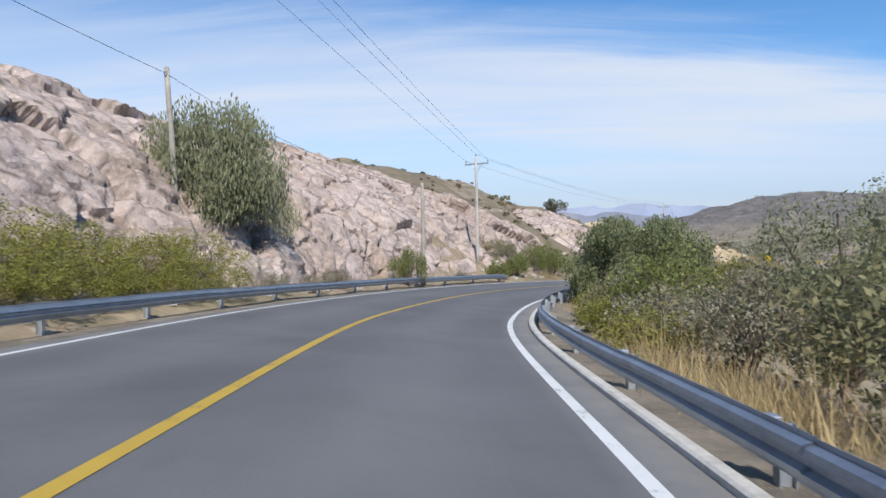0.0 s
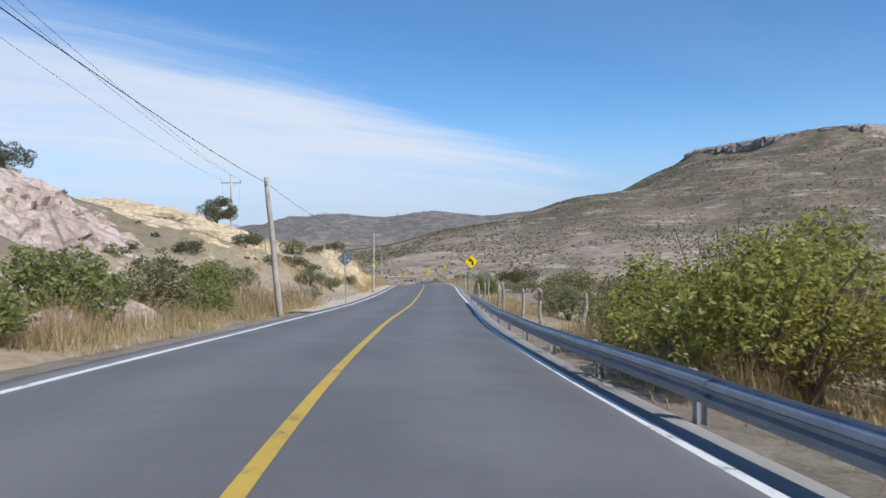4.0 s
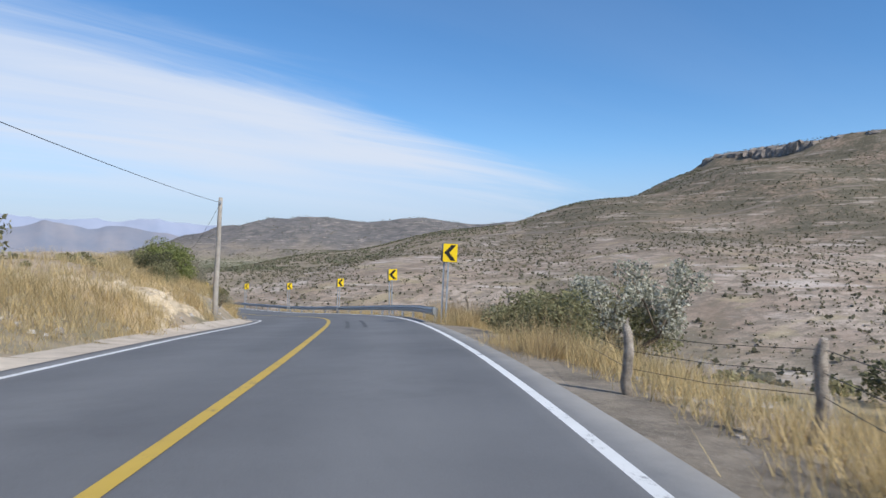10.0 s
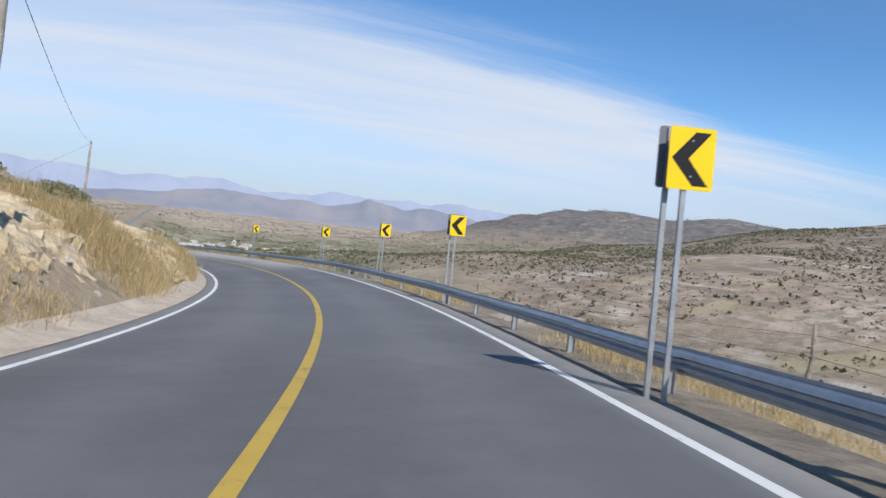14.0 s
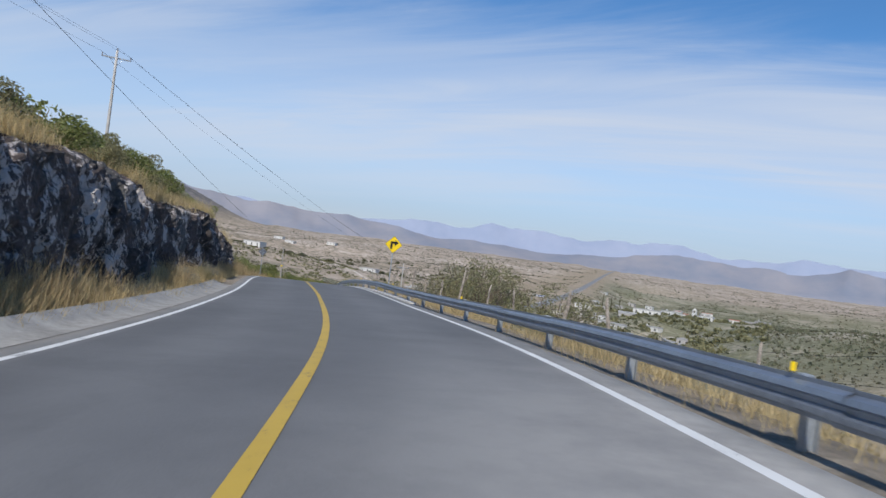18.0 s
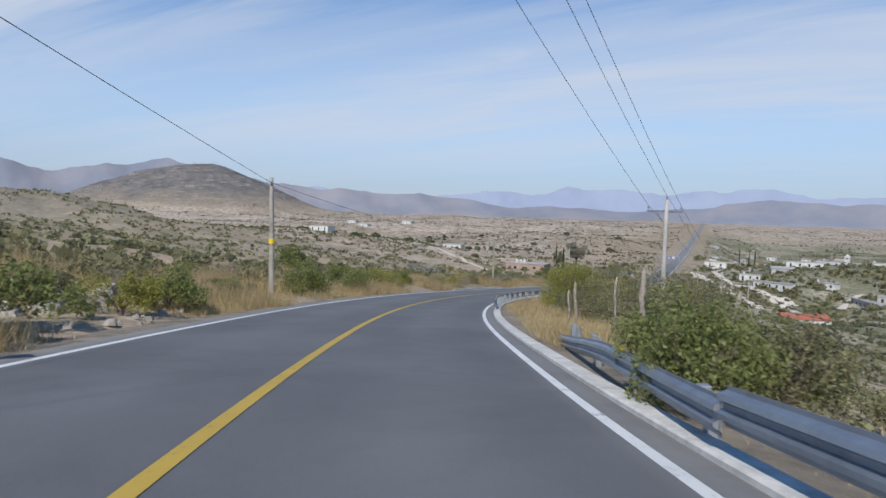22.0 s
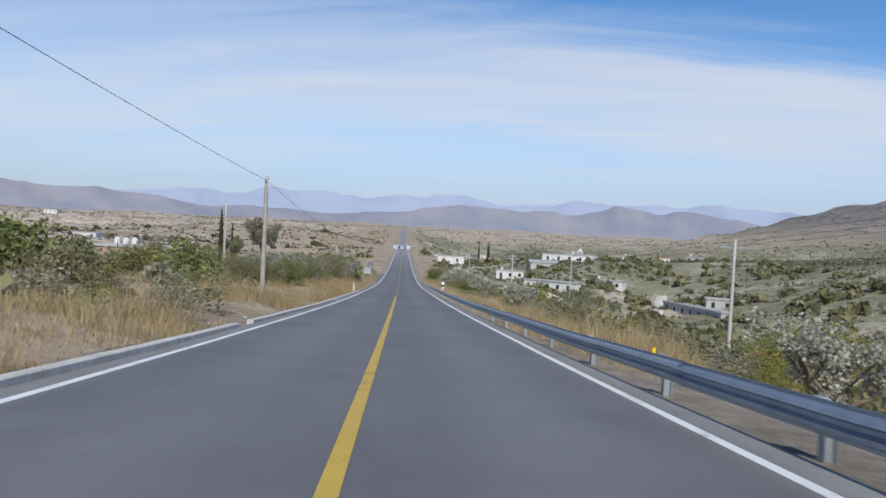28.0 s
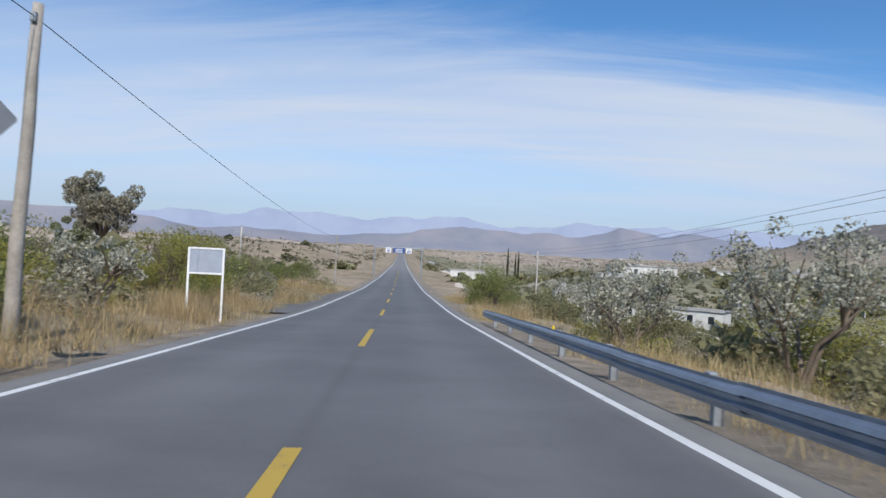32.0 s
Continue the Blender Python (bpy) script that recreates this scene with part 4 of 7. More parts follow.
def rock_face(name, s0, s1, ds, prof, env, mat, size, amp, seed, label, rows=26, smooth=False, grassy=0, foot=0.0, top=1.0):
    """A broken face along the road: prof is offset and height from foot to top, env scales its height along the way."""
    s = np.arange(s0, s1 + 0.01, ds)
    u = np.linspace(0, 1, rows)
    pd = np.interp(u, np.linspace(0, 1, len(prof)), [q[0] for q in prof])
    ph = np.interp(u, np.linspace(0, 1, len(prof)), [q[1] for q in prof])
    e = np.interp(s, *env)
    S, D = np.meshgrid(s, pd, indexing="ij")
    p = at(S, D - 0.5 * np.sin(S / 7) - 0.3 * np.sin(S / 2.7 + 1))
    zc = np.interp(S, _s, _z) - 0.25
    p[..., 2] = zc + ph[None] * e[:, None] + 0.15 * np.sin(S / 3.1) * u
    v1, e1 = blocks(p * (1, 1, 0.55), size, seed)
    v2, e2 = blocks(p, size * 0.36, seed + 40)
    out = amp * (v1 - 0.35) - amp * 0.45 * np.exp(-e1 / 0.035) + amp * 0.30 * (v2 - 0.5) - 0.12 * amp * np.exp(-e2 / 0.05)
    v3, e3 = blocks(p, size * 0.14, seed + 80)
    out = out + amp * 0.11 * (v3 - 0.5) - 0.03 * amp * np.exp(-e3 / 0.1)
    hx, hy = np.interp(S, _s, _t[:, 1]), -np.interp(S, _s, _t[:, 0])
    fade = np.clip(np.minimum(S - s0, s1 - S) / 3, 0, 1)
    p[..., 2] -= 1.6 * (1 - fade) ** 2
    p[..., 0] += hx * out * fade * 0.8
    p[..., 1] += hy * out * fade * 0.8
    p[..., 2] += 0.45 * out * fade * (u > 0.1)
    if grassy:
        pick = np.random.RandomState(seed)
        j = np.clip(((foot + (top - foot) * pick.rand(grassy)) * rows).astype(int), 0, rows - 1)
        g = p[pick.randint(len(s), size=grassy), j]
        BANK_GRASS.append(g[ripples(g[:, 0], g[:, 1], 5, 24) > -9])
    q = np.arange(S.size).reshape(S.shape)
    f = np.stack([q[:-1, :-1], q[1:, :-1], q[1:, 1:], q[:-1, 1:]], -1).reshape(-1, 4)
    me = mesh_from(name, p.reshape(-1, 3), f, mat, smooth)
    if smooth:
        me.set_sharp_from_angle(angle=radians(30))
    return setting(name, me, label, "rock face")


rock_face("rock_face_cut", -28, 82, 0.13, [(-6.6, -0.3), (-7.2, 1.6), (-8.6, 3.2), (-10.2, 5.2), (-13.0, 7.0), (-16, 8.8), (-21, 10.6), (-27, 11.4)], ((-28, 40, 56, 66, 82), (1.0, 1.0, 0.97, 0.78, 0.2)), ROCK_PINK, 3.6, 0.85, 3, "pinkish-grey fractured tuff rock cut", 116, True)
rock_face("rock_face_pink", 86, 110, 0.22, [(-15, 0.2), (-16.5, 2.6), (-18.5, 5.0), (-22, 7.4), (-27, 9.6)], ((86, 92, 104, 110), (0.5, 1, 1, 0.7)), ROCK_PINK, 1.8, 0.8, 8, "pale pink broken rock cut", 44, True)
rock_face("rock_face_tan", 105, 131, 0.3, [(-8.0, 0.0), (-10.0, 1.6), (-13.0, 3.6), (-17, 5.9), (-22, 7.9), (-28, 9)], ((105, 111, 124, 131), (0.35, 0.9, 1, 0.85)), ROCK_TAN, 1.5, 0.6, 21, "yellow-tan earth cut with loose stones", 40, grassy=700, foot=0.1, top=0.6)
rock_face("rock_face_bank", 124, 162, 0.35, [(-5.6, -0.1), (-6.4, 1.0), (-7.3, 2.6), (-8.4, 3.7), (-11, 4.5), (-16, 5.3)], ((124, 130, 136, 142, 147, 152, 157, 162), (0.5, 1.02, 0.98, 0.8, 0.66, 0.45, 0.3, 0.15)), ROCK_TAN, 1.3, 0.55, 33, "pale crumbling earth bank", 22, grassy=1500, foot=0.1, top=1)
rock_face("rock_face_low", 163, 183, 0.3, [(-5.3, 0.1), (-5.9, 0.8), (-6.7, 1.4), (-8.5, 1.9)], ((163, 167, 178, 183), (0.3, 1, 1, 0.4)), ROCK_TAN, 0.7, 0.3, 44, "low pale broken stone bank", 14, grassy=900, foot=0.15, top=1)
rock_face("rock_face_curve", 186, 248, 0.3, [(-5.2, 0.2), (-5.7, 1.0), (-6.4, 1.8), (-7.3, 2.4), (-9, 2.9)], ((186, 192, 205, 222, 236, 248), (0.4, 0.85, 1, 0.95, 0.9, 0.6)), ROCK_TAN, 0.9, 0.35, 49, "pale stony bank with dry grass round the bend", 18, grassy=4300, foot=0.1, top=1)
rock_face("rock_face_bend", 238, 270, 0.3, [(-5.3, 0.1), (-5.9, 1.0), (-7.0, 1.8), (-9, 2.4)], ((238, 246, 262, 270), (0.3, 0.9, 1, 0.6)), ROCK_TAN, 0.8, 0.35, 51, "low stony bank under dry grass", 14, grassy=2200, foot=0.05, top=1)
rock_face("rock_face_rubble", 268, 302, 0.28, [(-7.2, 0.6), (-7.7, 1.3), (-8.0, 2.0), (-8.3, 3.0), (-9.2, 3.5), (-10.5, 3.7)], ((268, 274, 284, 302), (0.4, 0.85, 1, 1)), ROCK_MOTTLE, 0.8, 0.5, 57, "mottled broken stone outcrop in a grass slope", 22, grassy=900, foot=0.75, top=1)
rock_face("rock_face_dark", 294, 374, 0.2, [(-6.0, -0.2), (-6.1, 1.2), (-6.25, 2.4), (-6.5, 3.35), (-7.4, 3.8), (-9.5, 4.3)], ((294, 301, 310, 327, 336, 344, 350, 355, 360, 365, 372), (0.55, 0.85, 1, 1, 0.94, 0.84, 0.64, 0.54, 0.4, 0.22, 0.04)), ROCK_DARK, 1.2, 0.42, 60, "dark rock wall with pale lichen blotches beside the road", 44, grassy=3800, foot=0.66)

# cliff band round the mesa's top
rim_u = np.linspace(0, 1, 420)
rim_a = np.radians(np.interp(rim_u, [0, 0.42, 1], [75, 220, 225]))
rim_x = np.where(rim_u < 0.42, 800 + 138 * np.cos(rim_a), 0)
rim_y = np.where(rim_u < 0.42, 470 + 138 * np.sin(rim_a), 0)
far_u = np.clip((rim_u - 0.42) / 0.58, 0, 1)
rim_x = np.where(rim_u < 0.42, rim_x, 800 - 138 * 0.707 + 350 * far_u)
rim_y = np.where(rim_u < 0.42, rim_y, 470 - 138 * 0.707 - 350 * far_u)
for _ in range(6):
    rim_w = 14 * np.sin(rim_x / 47.0 + rim_y / 83.0) + 9 * np.sin(rim_x / 23.0 - rim_y / 31.0)
    rim_d, rim_k = capsule(rim_x, rim_y, 800, 470, 1150, 120)
    ox, oy = rim_x - 800 - rim_k * 350, rim_y - 470 + rim_k * 350
    grow = (135 - rim_w) / rim_d
    rim_x, rim_y = 800 + rim_k * 350 + ox * (0.5 + 0.5 * grow), 470 - rim_k * 350 + oy * (0.5 + 0.5 * grow)
nrm = np.stack([ox / rim_d, oy / rim_d], -1)
rows_ = []
for j, (o, h) in enumerate(((5.0, -9.0), (3.2, -5.0), (1.6, -1.0), (0.8, 2.0), (0.0, 5.0), (-0.8, 7.6), (-3.0, 9.4), (-8.0, 9.6))):
    rows_.append(np.stack([rim_x + nrm[:, 0] * o, rim_y + nrm[:, 1] * o, 167.5 + mesa_top(rim_k) + h], -1))
rim_p = np.stack(rows_, 1)
v1, e1 = blocks(rim_p * (1, 1, 0.6), 7.5, 5)
v2, e2 = blocks(rim_p, 3.0, 45)
push = 3.2 * (v1 - 0.4) - 2.0 * np.exp(-e1 / 0.06) + 1.2 * (v2 - 0.5)
rim_p[..., :2] += nrm[:, None] * push[..., None]
rim_p[..., 2] += 1.5 * (v1 - 0.5) * (np.arange(8) > 3)
rim_q = np.arange(rim_p[..., 0].size).reshape(rim_p.shape[:2])
rim_f = np.stack([rim_q[:-1, :-1], rim_q[1:, :-1], rim_q[1:, 1:], rim_q[:-1, 1:]], -1).reshape(-1, 4)
setting("rock_face_rim", mesh_from("rock_face_rim", rim_p.reshape(-1, 3), rim_f, ROCK_RIM), "grey-brown cliff band under the flat mesa top", "rock face")

# gutter and dirt lay-by
setting("gutter", strip("gutter", np.arange(172, 286, 1.5), [(-4.75, 0.22), (-4.5, 0.10), (-4.2, 0.02), (-3.9, 0.008)], DIRT_CONCRETE), "dusty tan concrete roadside gutter", "gutter")
setting("gutter", strip("gutter", np.arange(284.5, 328, 1.5), [(-4.75, 0.22), (-4.5, 0.10), (-4.2, 0.02), (-3.9, 0.008)], GREY_GUTTER), "grey concrete gutter under the rock wall", "gutter")
setting("dust_strip", strip("dust_strip", np.arange(133, 158, 1.5), [(-5.0, 0.05), (-4.6, 0.03), (-4.2, 0.015), (-3.9, 0.008)], LAYBY_DUST), "pale dust strip beside the asphalt", "verge")
for n in range(4):
    setting("gutter", strip("gutter", np.arange(157 + 3.75 * n, 161.5 + 3.75 * n, 1.25), [(-4.75, 0.05 + 0.043 * n), (-4.5, 0.03 + 0.018 * n), (-4.2, 0.018), (-3.9, 0.008)], DIRT_CONCRETE), "dusty tan concrete gutter running out into the verge", "gutter")
setting("layby", strip("layby", np.arange(90, 134, 1.5), [(-10.4, -0.7), (-9.4, 0.02), (-6.4, 0.02), (-5.0, 0.02), (-3.9, 0.01)], LAYBY_DUST), "pale dirt lay-by beside the asphalt", "lay-by")
setting("side_road_mouth", strip("side_road_mouth", np.arange(577.5, 604, 1.4), [(-9.8, -0.6), (-9.0, 0.02), (-7.0, 0.02), (-5.0, 0.02), (-3.9, 0.012)], OLD_ASPHALT), "worn grey asphalt turn-out beside the road", "lay-by")



TRACKS = []


def track(pts, width, label, mat=DIRT_TRACK, spread=True, lift=0.16):
    """A bare dirt track draped over the ground between places (x, y)."""
    pts = np.array(pts, float)
    if spread:
        pts = np.array((62.5, 443)) + 1.47 * (pts - np.array((62.5, 443)))
        width *= 1.4
    TRACKS.append((pts, width))
    u = np.linspace(0, len(pts) - 1, 24 * len(pts))
    c = np.stack([np.interp(u, np.arange(len(pts)), pts[:, i]) for i in (0, 1)], -1)
    g = np.gradient(c, axis=0)
    g /= np.linalg.norm(g, axis=1)[:, None]
    wide = width * (1 + 0.25 * np.sin(u * 3.1) + 0.15 * np.sin(u * 7.7 + 1))
    v = []
    for f in (-0.5, -0.25, 0.0, 0.25, 0.5):
        q = c + np.stack([g[:, 1], -g[:, 0]], -1) * (wide * f)[:, None]
        v.append(np.c_[q, land(q[:, 0], q[:, 1]) + lift - (lift + 0.35) * (abs(f) > 0.4)])
    v = np.stack(v, 1)
    q = np.arange(v.shape[0] * 5).reshape(-1, 5)
    f = np.stack([q[:-1, :-1], q[:-1, 1:], q[1:, 1:], q[1:, :-1]], -1).reshape(-1, 4)
    setting("dirt_track", mesh_from("dirt_track", v.reshape(-1, 3), f, mat, True), label, "track")


track([(395, 590), (433, 533), (430, 490), (440, 460), (462, 432), (500, 400), (560, 360)], 5.0, "narrow brown dirt track along the mesa flank", BROWN_TRACK, False)
track([(22, 735), (31, 702), (47, 664), (60, 630), (68, 608)], 8.0, "wide pale dirt track below the road", DIRT_TRACK, False, 0.32)
track([(30, 706), (50, 694), (62, 685), (72, 672)], 6.0, "pale dirt branch track to the houses", DIRT_TRACK, False, 0.32)
track([(72, 672), (86, 690), (92, 720)], 5.0, "pale dirt yard track beside the block building", DIRT_TRACK, False, 0.32)
track([(57, 553), (60, 583), (50, 605), (55, 622), (43, 642), (30, 700), (13, 790)], 4.5, "pale bare dirt track beside the village")
track([(72, 566), (66, 592), (57, 618)], 4.0, "pale bare dirt track between the houses")
track([at(s, d)[:2] for s, d in ((125, 8.8), (132, 8.4), (139, 8.6), (146, 9.2), (151, 9.6))], 4.2, "bare pale dirt clearing behind the post fence", CLEARING, False, 0.07)
track([(-60, 612), (-45, 606), (-10, 572), (21, 550), (30, 546)], 2.2, "pale dirt path leading to the brick house")

# ---- signs ----


def rounded(w, h, r, n=4):
    pts = []
    for cx, cz, a0 in ((w / 2 - r, h / 2 - r, 0), (r - w / 2, h / 2 - r, 90), (r - w / 2, r - h / 2, 180), (w / 2 - r, r - h / 2, 270)):
        pts += [(cx + r * math.cos(radians(a0 + 90 * i / n)), cz + r * math.sin(radians(a0 + 90 * i / n))) for i in range(n + 1)]
    return pts[::-1]


def channel(h, w=0.055):
    p = Solid()
    p.box((0, 0.0, h / 2), (w, 0.006, h))
    p.box((-w / 2, 0.018, h / 2), (0.006, 0.036, h))
    p.box((w / 2, 0.018, h / 2), (0.006, 0.036, h))
    return p


PLATE = rounded(0.56, 0.70, 0.03)
CHEV = [(0.22, 0.30), (0.03, 0.30), (-0.24, 0.0), (0.03, -0.30), (0.22, -0.30), (-0.04, 0.0)]
chev_post = channel(3.3).mesh("post", OLD_STEEL)
chev_plate = Solid().slab(PLATE, 0.004).mesh("plate", YELLOW)
chev_rim = Solid().slab(rounded(0.56, 0.70, 0.035), 0.003).mesh("backing_plate", SIGN_BACK)
chev_mark = Solid().slab(CHEV[::-1], 0.002).mesh("chevron", BLACK)
bolt = Solid().tube([(0, 0, 0), (0, -0.012, 0)], 0.012, 8).mesh("bolt", STEEL)
CHEVRONS = ((171.0, 4.5), (188.7, 4.7), (204.9, 4.3), (220.8, 4.19), (236.5, 4.6), (250.9, 5.1), (264.9, 5.1), (283.4, 4.9))
for n, (s, d) in enumerate(CHEVRONS):
    g = spot(s, d, 0.3)
    edge = at(s, d)[2]
    up = edge - 0.1 + (2.77, 2.64, 2.73, 2.83, 2.74, 2.82, 2.72, 2.91)[n] - g.z
    root = thing("chevron_sign", Matrix.Translation(g) @ Matrix.Rotation(heading(s) + radians(4), 4, "Z") @ Matrix.Rotation(radians((1.5, -1, 0.5, -1.5, -0.5, 1, 0, -1)[n]), 4, "Y"), "yellow chevron bend sign with a black arrow on a steel post", "road sign", "chevron signs round the bend")
    sc = (up + 0.35) / 3.3
    part("post", chev_post, root, "", Matrix.Translation((-0.05, 0, 0)) @ Matrix.Diagonal((1, 1, sc, 1)))
    pl = part("plate", chev_plate, root, "yellow front plate", Matrix.Translation((0, -0.02, up)))
    part("chevron", chev_mark, pl, "black arrow head", Matrix.Translation((0, -0.004, 0)))
    for z in (0.2, -0.2):
        part("bolt", bolt, pl, "", Matrix.Translation((0, -0.002, z)))
    part("backing_plate", chev_rim, root, "grey plate edge", Matrix.Translation((0, -0.014, up)))
    turn = Matrix.Translation((-0.035, 0.12, 0)) @ Matrix.Rotation(radians(168), 4, "Z")
    part("post", chev_post, root, "", Matrix.Translation((-0.19, 0.15, 0)) @ Matrix.Diagonal((1, 1, sc, 1)))
    bp = part("plate", chev_plate, root, "yellow plate for the other way", turn @ Matrix.Translation((0, -0.02, up + 0.02)))
    part("chevron", chev_mark, bp, "", Matrix.Translation((0, -0.004, 0)))
    part("backing_plate", chev_rim, root, "", turn @ Matrix.Translation((0, -0.014, up + 0.02)))

CURVE_LEFT = [(0.02, -0.22), (0.14, -0.22), (0.14, 0.0), (0.08, 0.09), (-0.01, 0.12), (0.03, 0.20), (-0.20, 0.20), (-0.12, -0.02), (-0.06, 0.05), (0.01, 0.02), (0.02, -0.04)]
TURN_RIGHT = [(-0.16, -0.22), (-0.05, -0.22), (-0.05, 0.04), (0.06, 0.04), (0.06, -0.06), (0.24, 0.10), (0.06, 0.26), (0.06, 0.16), (-0.16, 0.16)]


def diamond(s, d, side, up, mark, turn, label, back=False):
    g = spot(s, d, 0.3)
    c = at(s, d)[2] + up - g.z
    root = thing("diamond_sign", Matrix.Translation(g) @ Matrix.Rotation(heading(s) + radians(turn), 4, "Z"), label, "road sign")
    hgt = c + side * 0.5
    part("post", channel(hgt, 0.06), root, "", None, OLD_STEEL)
    r = side / math.sqrt(2)
    lean = Matrix.Rotation(radians(45), 4, "Y")
    out = rounded(side, side, 0.05)
    if not back:
        part("backing_plate", Solid().slab(rounded(side + 0.02, side + 0.02, 0.055), 0.003), root, "black rim", Matrix.Translation((0, -0.012, c)) @ lean, BLACK)
        pl = part("plate", Solid().slab(out, 0.003), root, "yellow plate", Matrix.Translation((0, -0.018, c)) @ lean, YELLOW)
        k = side / 0.62
        part("arrow", Solid().slab([(a * k, b * k) for a, b in mark][::-1], 0.002), root, "black arrow", Matrix.Translation((0, -0.023, c)), BLACK)
    else:
        pl = part("plate", Solid().slab(out, 0.003), root, "grey back of the plate", Matrix.Translation((0, 0.045, c)) @ lean, SIGN_BACK)
        for z in (-0.17, 0.17):
            part("bracket", Solid().box((0, 0.02, c + z * side), (0.34 * side, 0.02, 0.03), None, 0.004), root, "", None, STEEL)
        for x, z in ((-0.42, -0.02), (0.3, -0.16)):
            part("sticker", Solid().slab(rounded(0.1, 0.06, 0.01), 0.001), root, "small white label", Matrix.Translation((x * side, 0.042, c + z * side)), WHITE)


diamond(101.8, 3.62, 0.60, 2.6, CURVE_LEFT, 2, "yellow diamond sign with a bent black arrow")
diamond(335, 4.75, 0.74, 2.95, TURN_RIGHT, -3, "yellow diamond sign with a right-turn arrow")
diamond(101.2, -4.05, 0.68, 2.7, None, 0, "grey back of a diamond road sign", True)
diamond(376.9, -5.2, 0.70, 3.1, None, 25, "back of a diamond sign on a thin post", True)
diamond(563.2, -4.5, 0.72, 3.2, None, 5, "blue-grey back of a diamond sign", True)


def board(s, d, w, h, low, label, frame_mat, face_mat, turn=0):
    g = spot(s, d, 0.25)
    root = thing("framed_board", Matrix.Translation(g) @ Matrix.Rotation(heading(s) + radians(turn), 4, "Z"), label, "sign board")
    for x in (-w / 2, w / 2):
        part("leg", Solid().box((x, 0, (low + h) / 2), (0.07, 0.06, low + h), None, 0.008), root, "", None, frame_mat)
    for z in (low, low + h - 0.03):
        part("frame_rail", Solid().box((0, -0.004, z), (w - 0.07, 0.05, 0.06), None, 0.006), root, "white frame", None, frame_mat)
    pn = part("panel", Solid().box((0, 0.0, low + h / 2), (w - 0.075, 0.02, h - 0.07)), root, "faded panel", None, face_mat)
    return root, pn


rt, pn = board(573.2, -5.45, 1.12, 0.86, 1.66, "white framed notice board with a faded grey panel", WHITE, GREYBOARD, 4)
rt, pn = board(135.6, 7.3, 0.92, 0.62, 0.95, "white framed information board with unreadable text", WHITE, GREYBOARD, -90)
for n in range(7):
    part("text_line", Solid().box((-0.04 + 0.03 * (n % 2), -0.014, 1.48 - 0.07 * n), (0.56 - 0.08 * (n % 3), 0.004, 0.022)), pn, "", None, WHITE if n else BLACK)

# kilometre stone
g = spot(535.3, 4.45, 0.3)
root = thing("kilometre_marker", Matrix.Translation(g) @ Matrix.Rotation(heading(535.3) - 0.05, 4, "Z"), "white kilometre marker with a shield on a post", "road marker")
zb = at(535.3, 4.45)[2] - g.z - 0.2
part("post", channel(zb + 1.5), root, "", None, OLD_STEEL)
part("panel", Solid().slab(rounded(0.30, 0.95, 0.02), 0.004), root, "black upper plate", Matrix.Translation((0, -0.02, zb + 1.08)), BLACK)
part("number_plate", Solid().slab(rounded(0.26, 0.42, 0.015), 0.003), root, "grey-white plate", Matrix.Translation((0, -0.026, zb + 0.86)), CONCRETE)
SHIELD = [(-0.12, 0.2), (-0.05, 0.17), (0, 0.2), (0.05, 0.17), (0.12, 0.2), (0.13, 0.02), (0.08, -0.1), (0, -0.16), (-0.08, -0.1), (-0.13, 0.02)]
part("shield", Solid().slab(SHIELD, 0.003), root, "white route shield", Matrix.Translation((0, -0.027, zb + 1.34)), WHITE)


def letters(name, text, size, parent, m, mat):
    cu = bpy.data.curves.new(name, "FONT")
    cu.body, cu.size, cu.align_x, cu.align_y, cu.extrude = text, size, "CENTER", "CENTER", 0.001
    tmp = bpy.data.objects.new(name, cu)
    scene.collection.objects.link(tmp)
    dg = bpy.context.evaluated_depsgraph_get()
    me = bpy.data.meshes.new_from_object(tmp.evaluated_get(dg))
    bpy.data.objects.remove(tmp)
    me.materials.clear()
    me.materials.append(mat)
    return part(name, me, parent, "", m @ Matrix.Rotation(radians(90), 4, "X"))


letters("lettering", "km", 0.16, root, Matrix.Translation((0, -0.031, zb + 1.02)), BLACK)
letters("lettering", "1", 0.22, root, Matrix.Translation((0, -0.031, zb + 0.82)), BLACK)
for s, d, h in ((536.6, -4.3, 1.25), (540.6, -4.6, 0.9)):
    g = spot(s, d, 0.2)
    root = thing("marker_post", Matrix.Translation(g) @ Matrix.Rotation(heading(s), 4, "Z"), "pale grey concrete marker post in dry grass", "marker post", "marker posts")
    part("shaft", Solid().box((0, 0, (h + 0.2) / 2), (0.12, 0.11, h + 0.2), None, 0.02), root, "", None, CONCRETE)
    part("band", Solid().box((0, -0.002, h * 0.32), (0.126, 0.116, 0.14), None, 0.02), root, "yellow band", None, YELLOW)

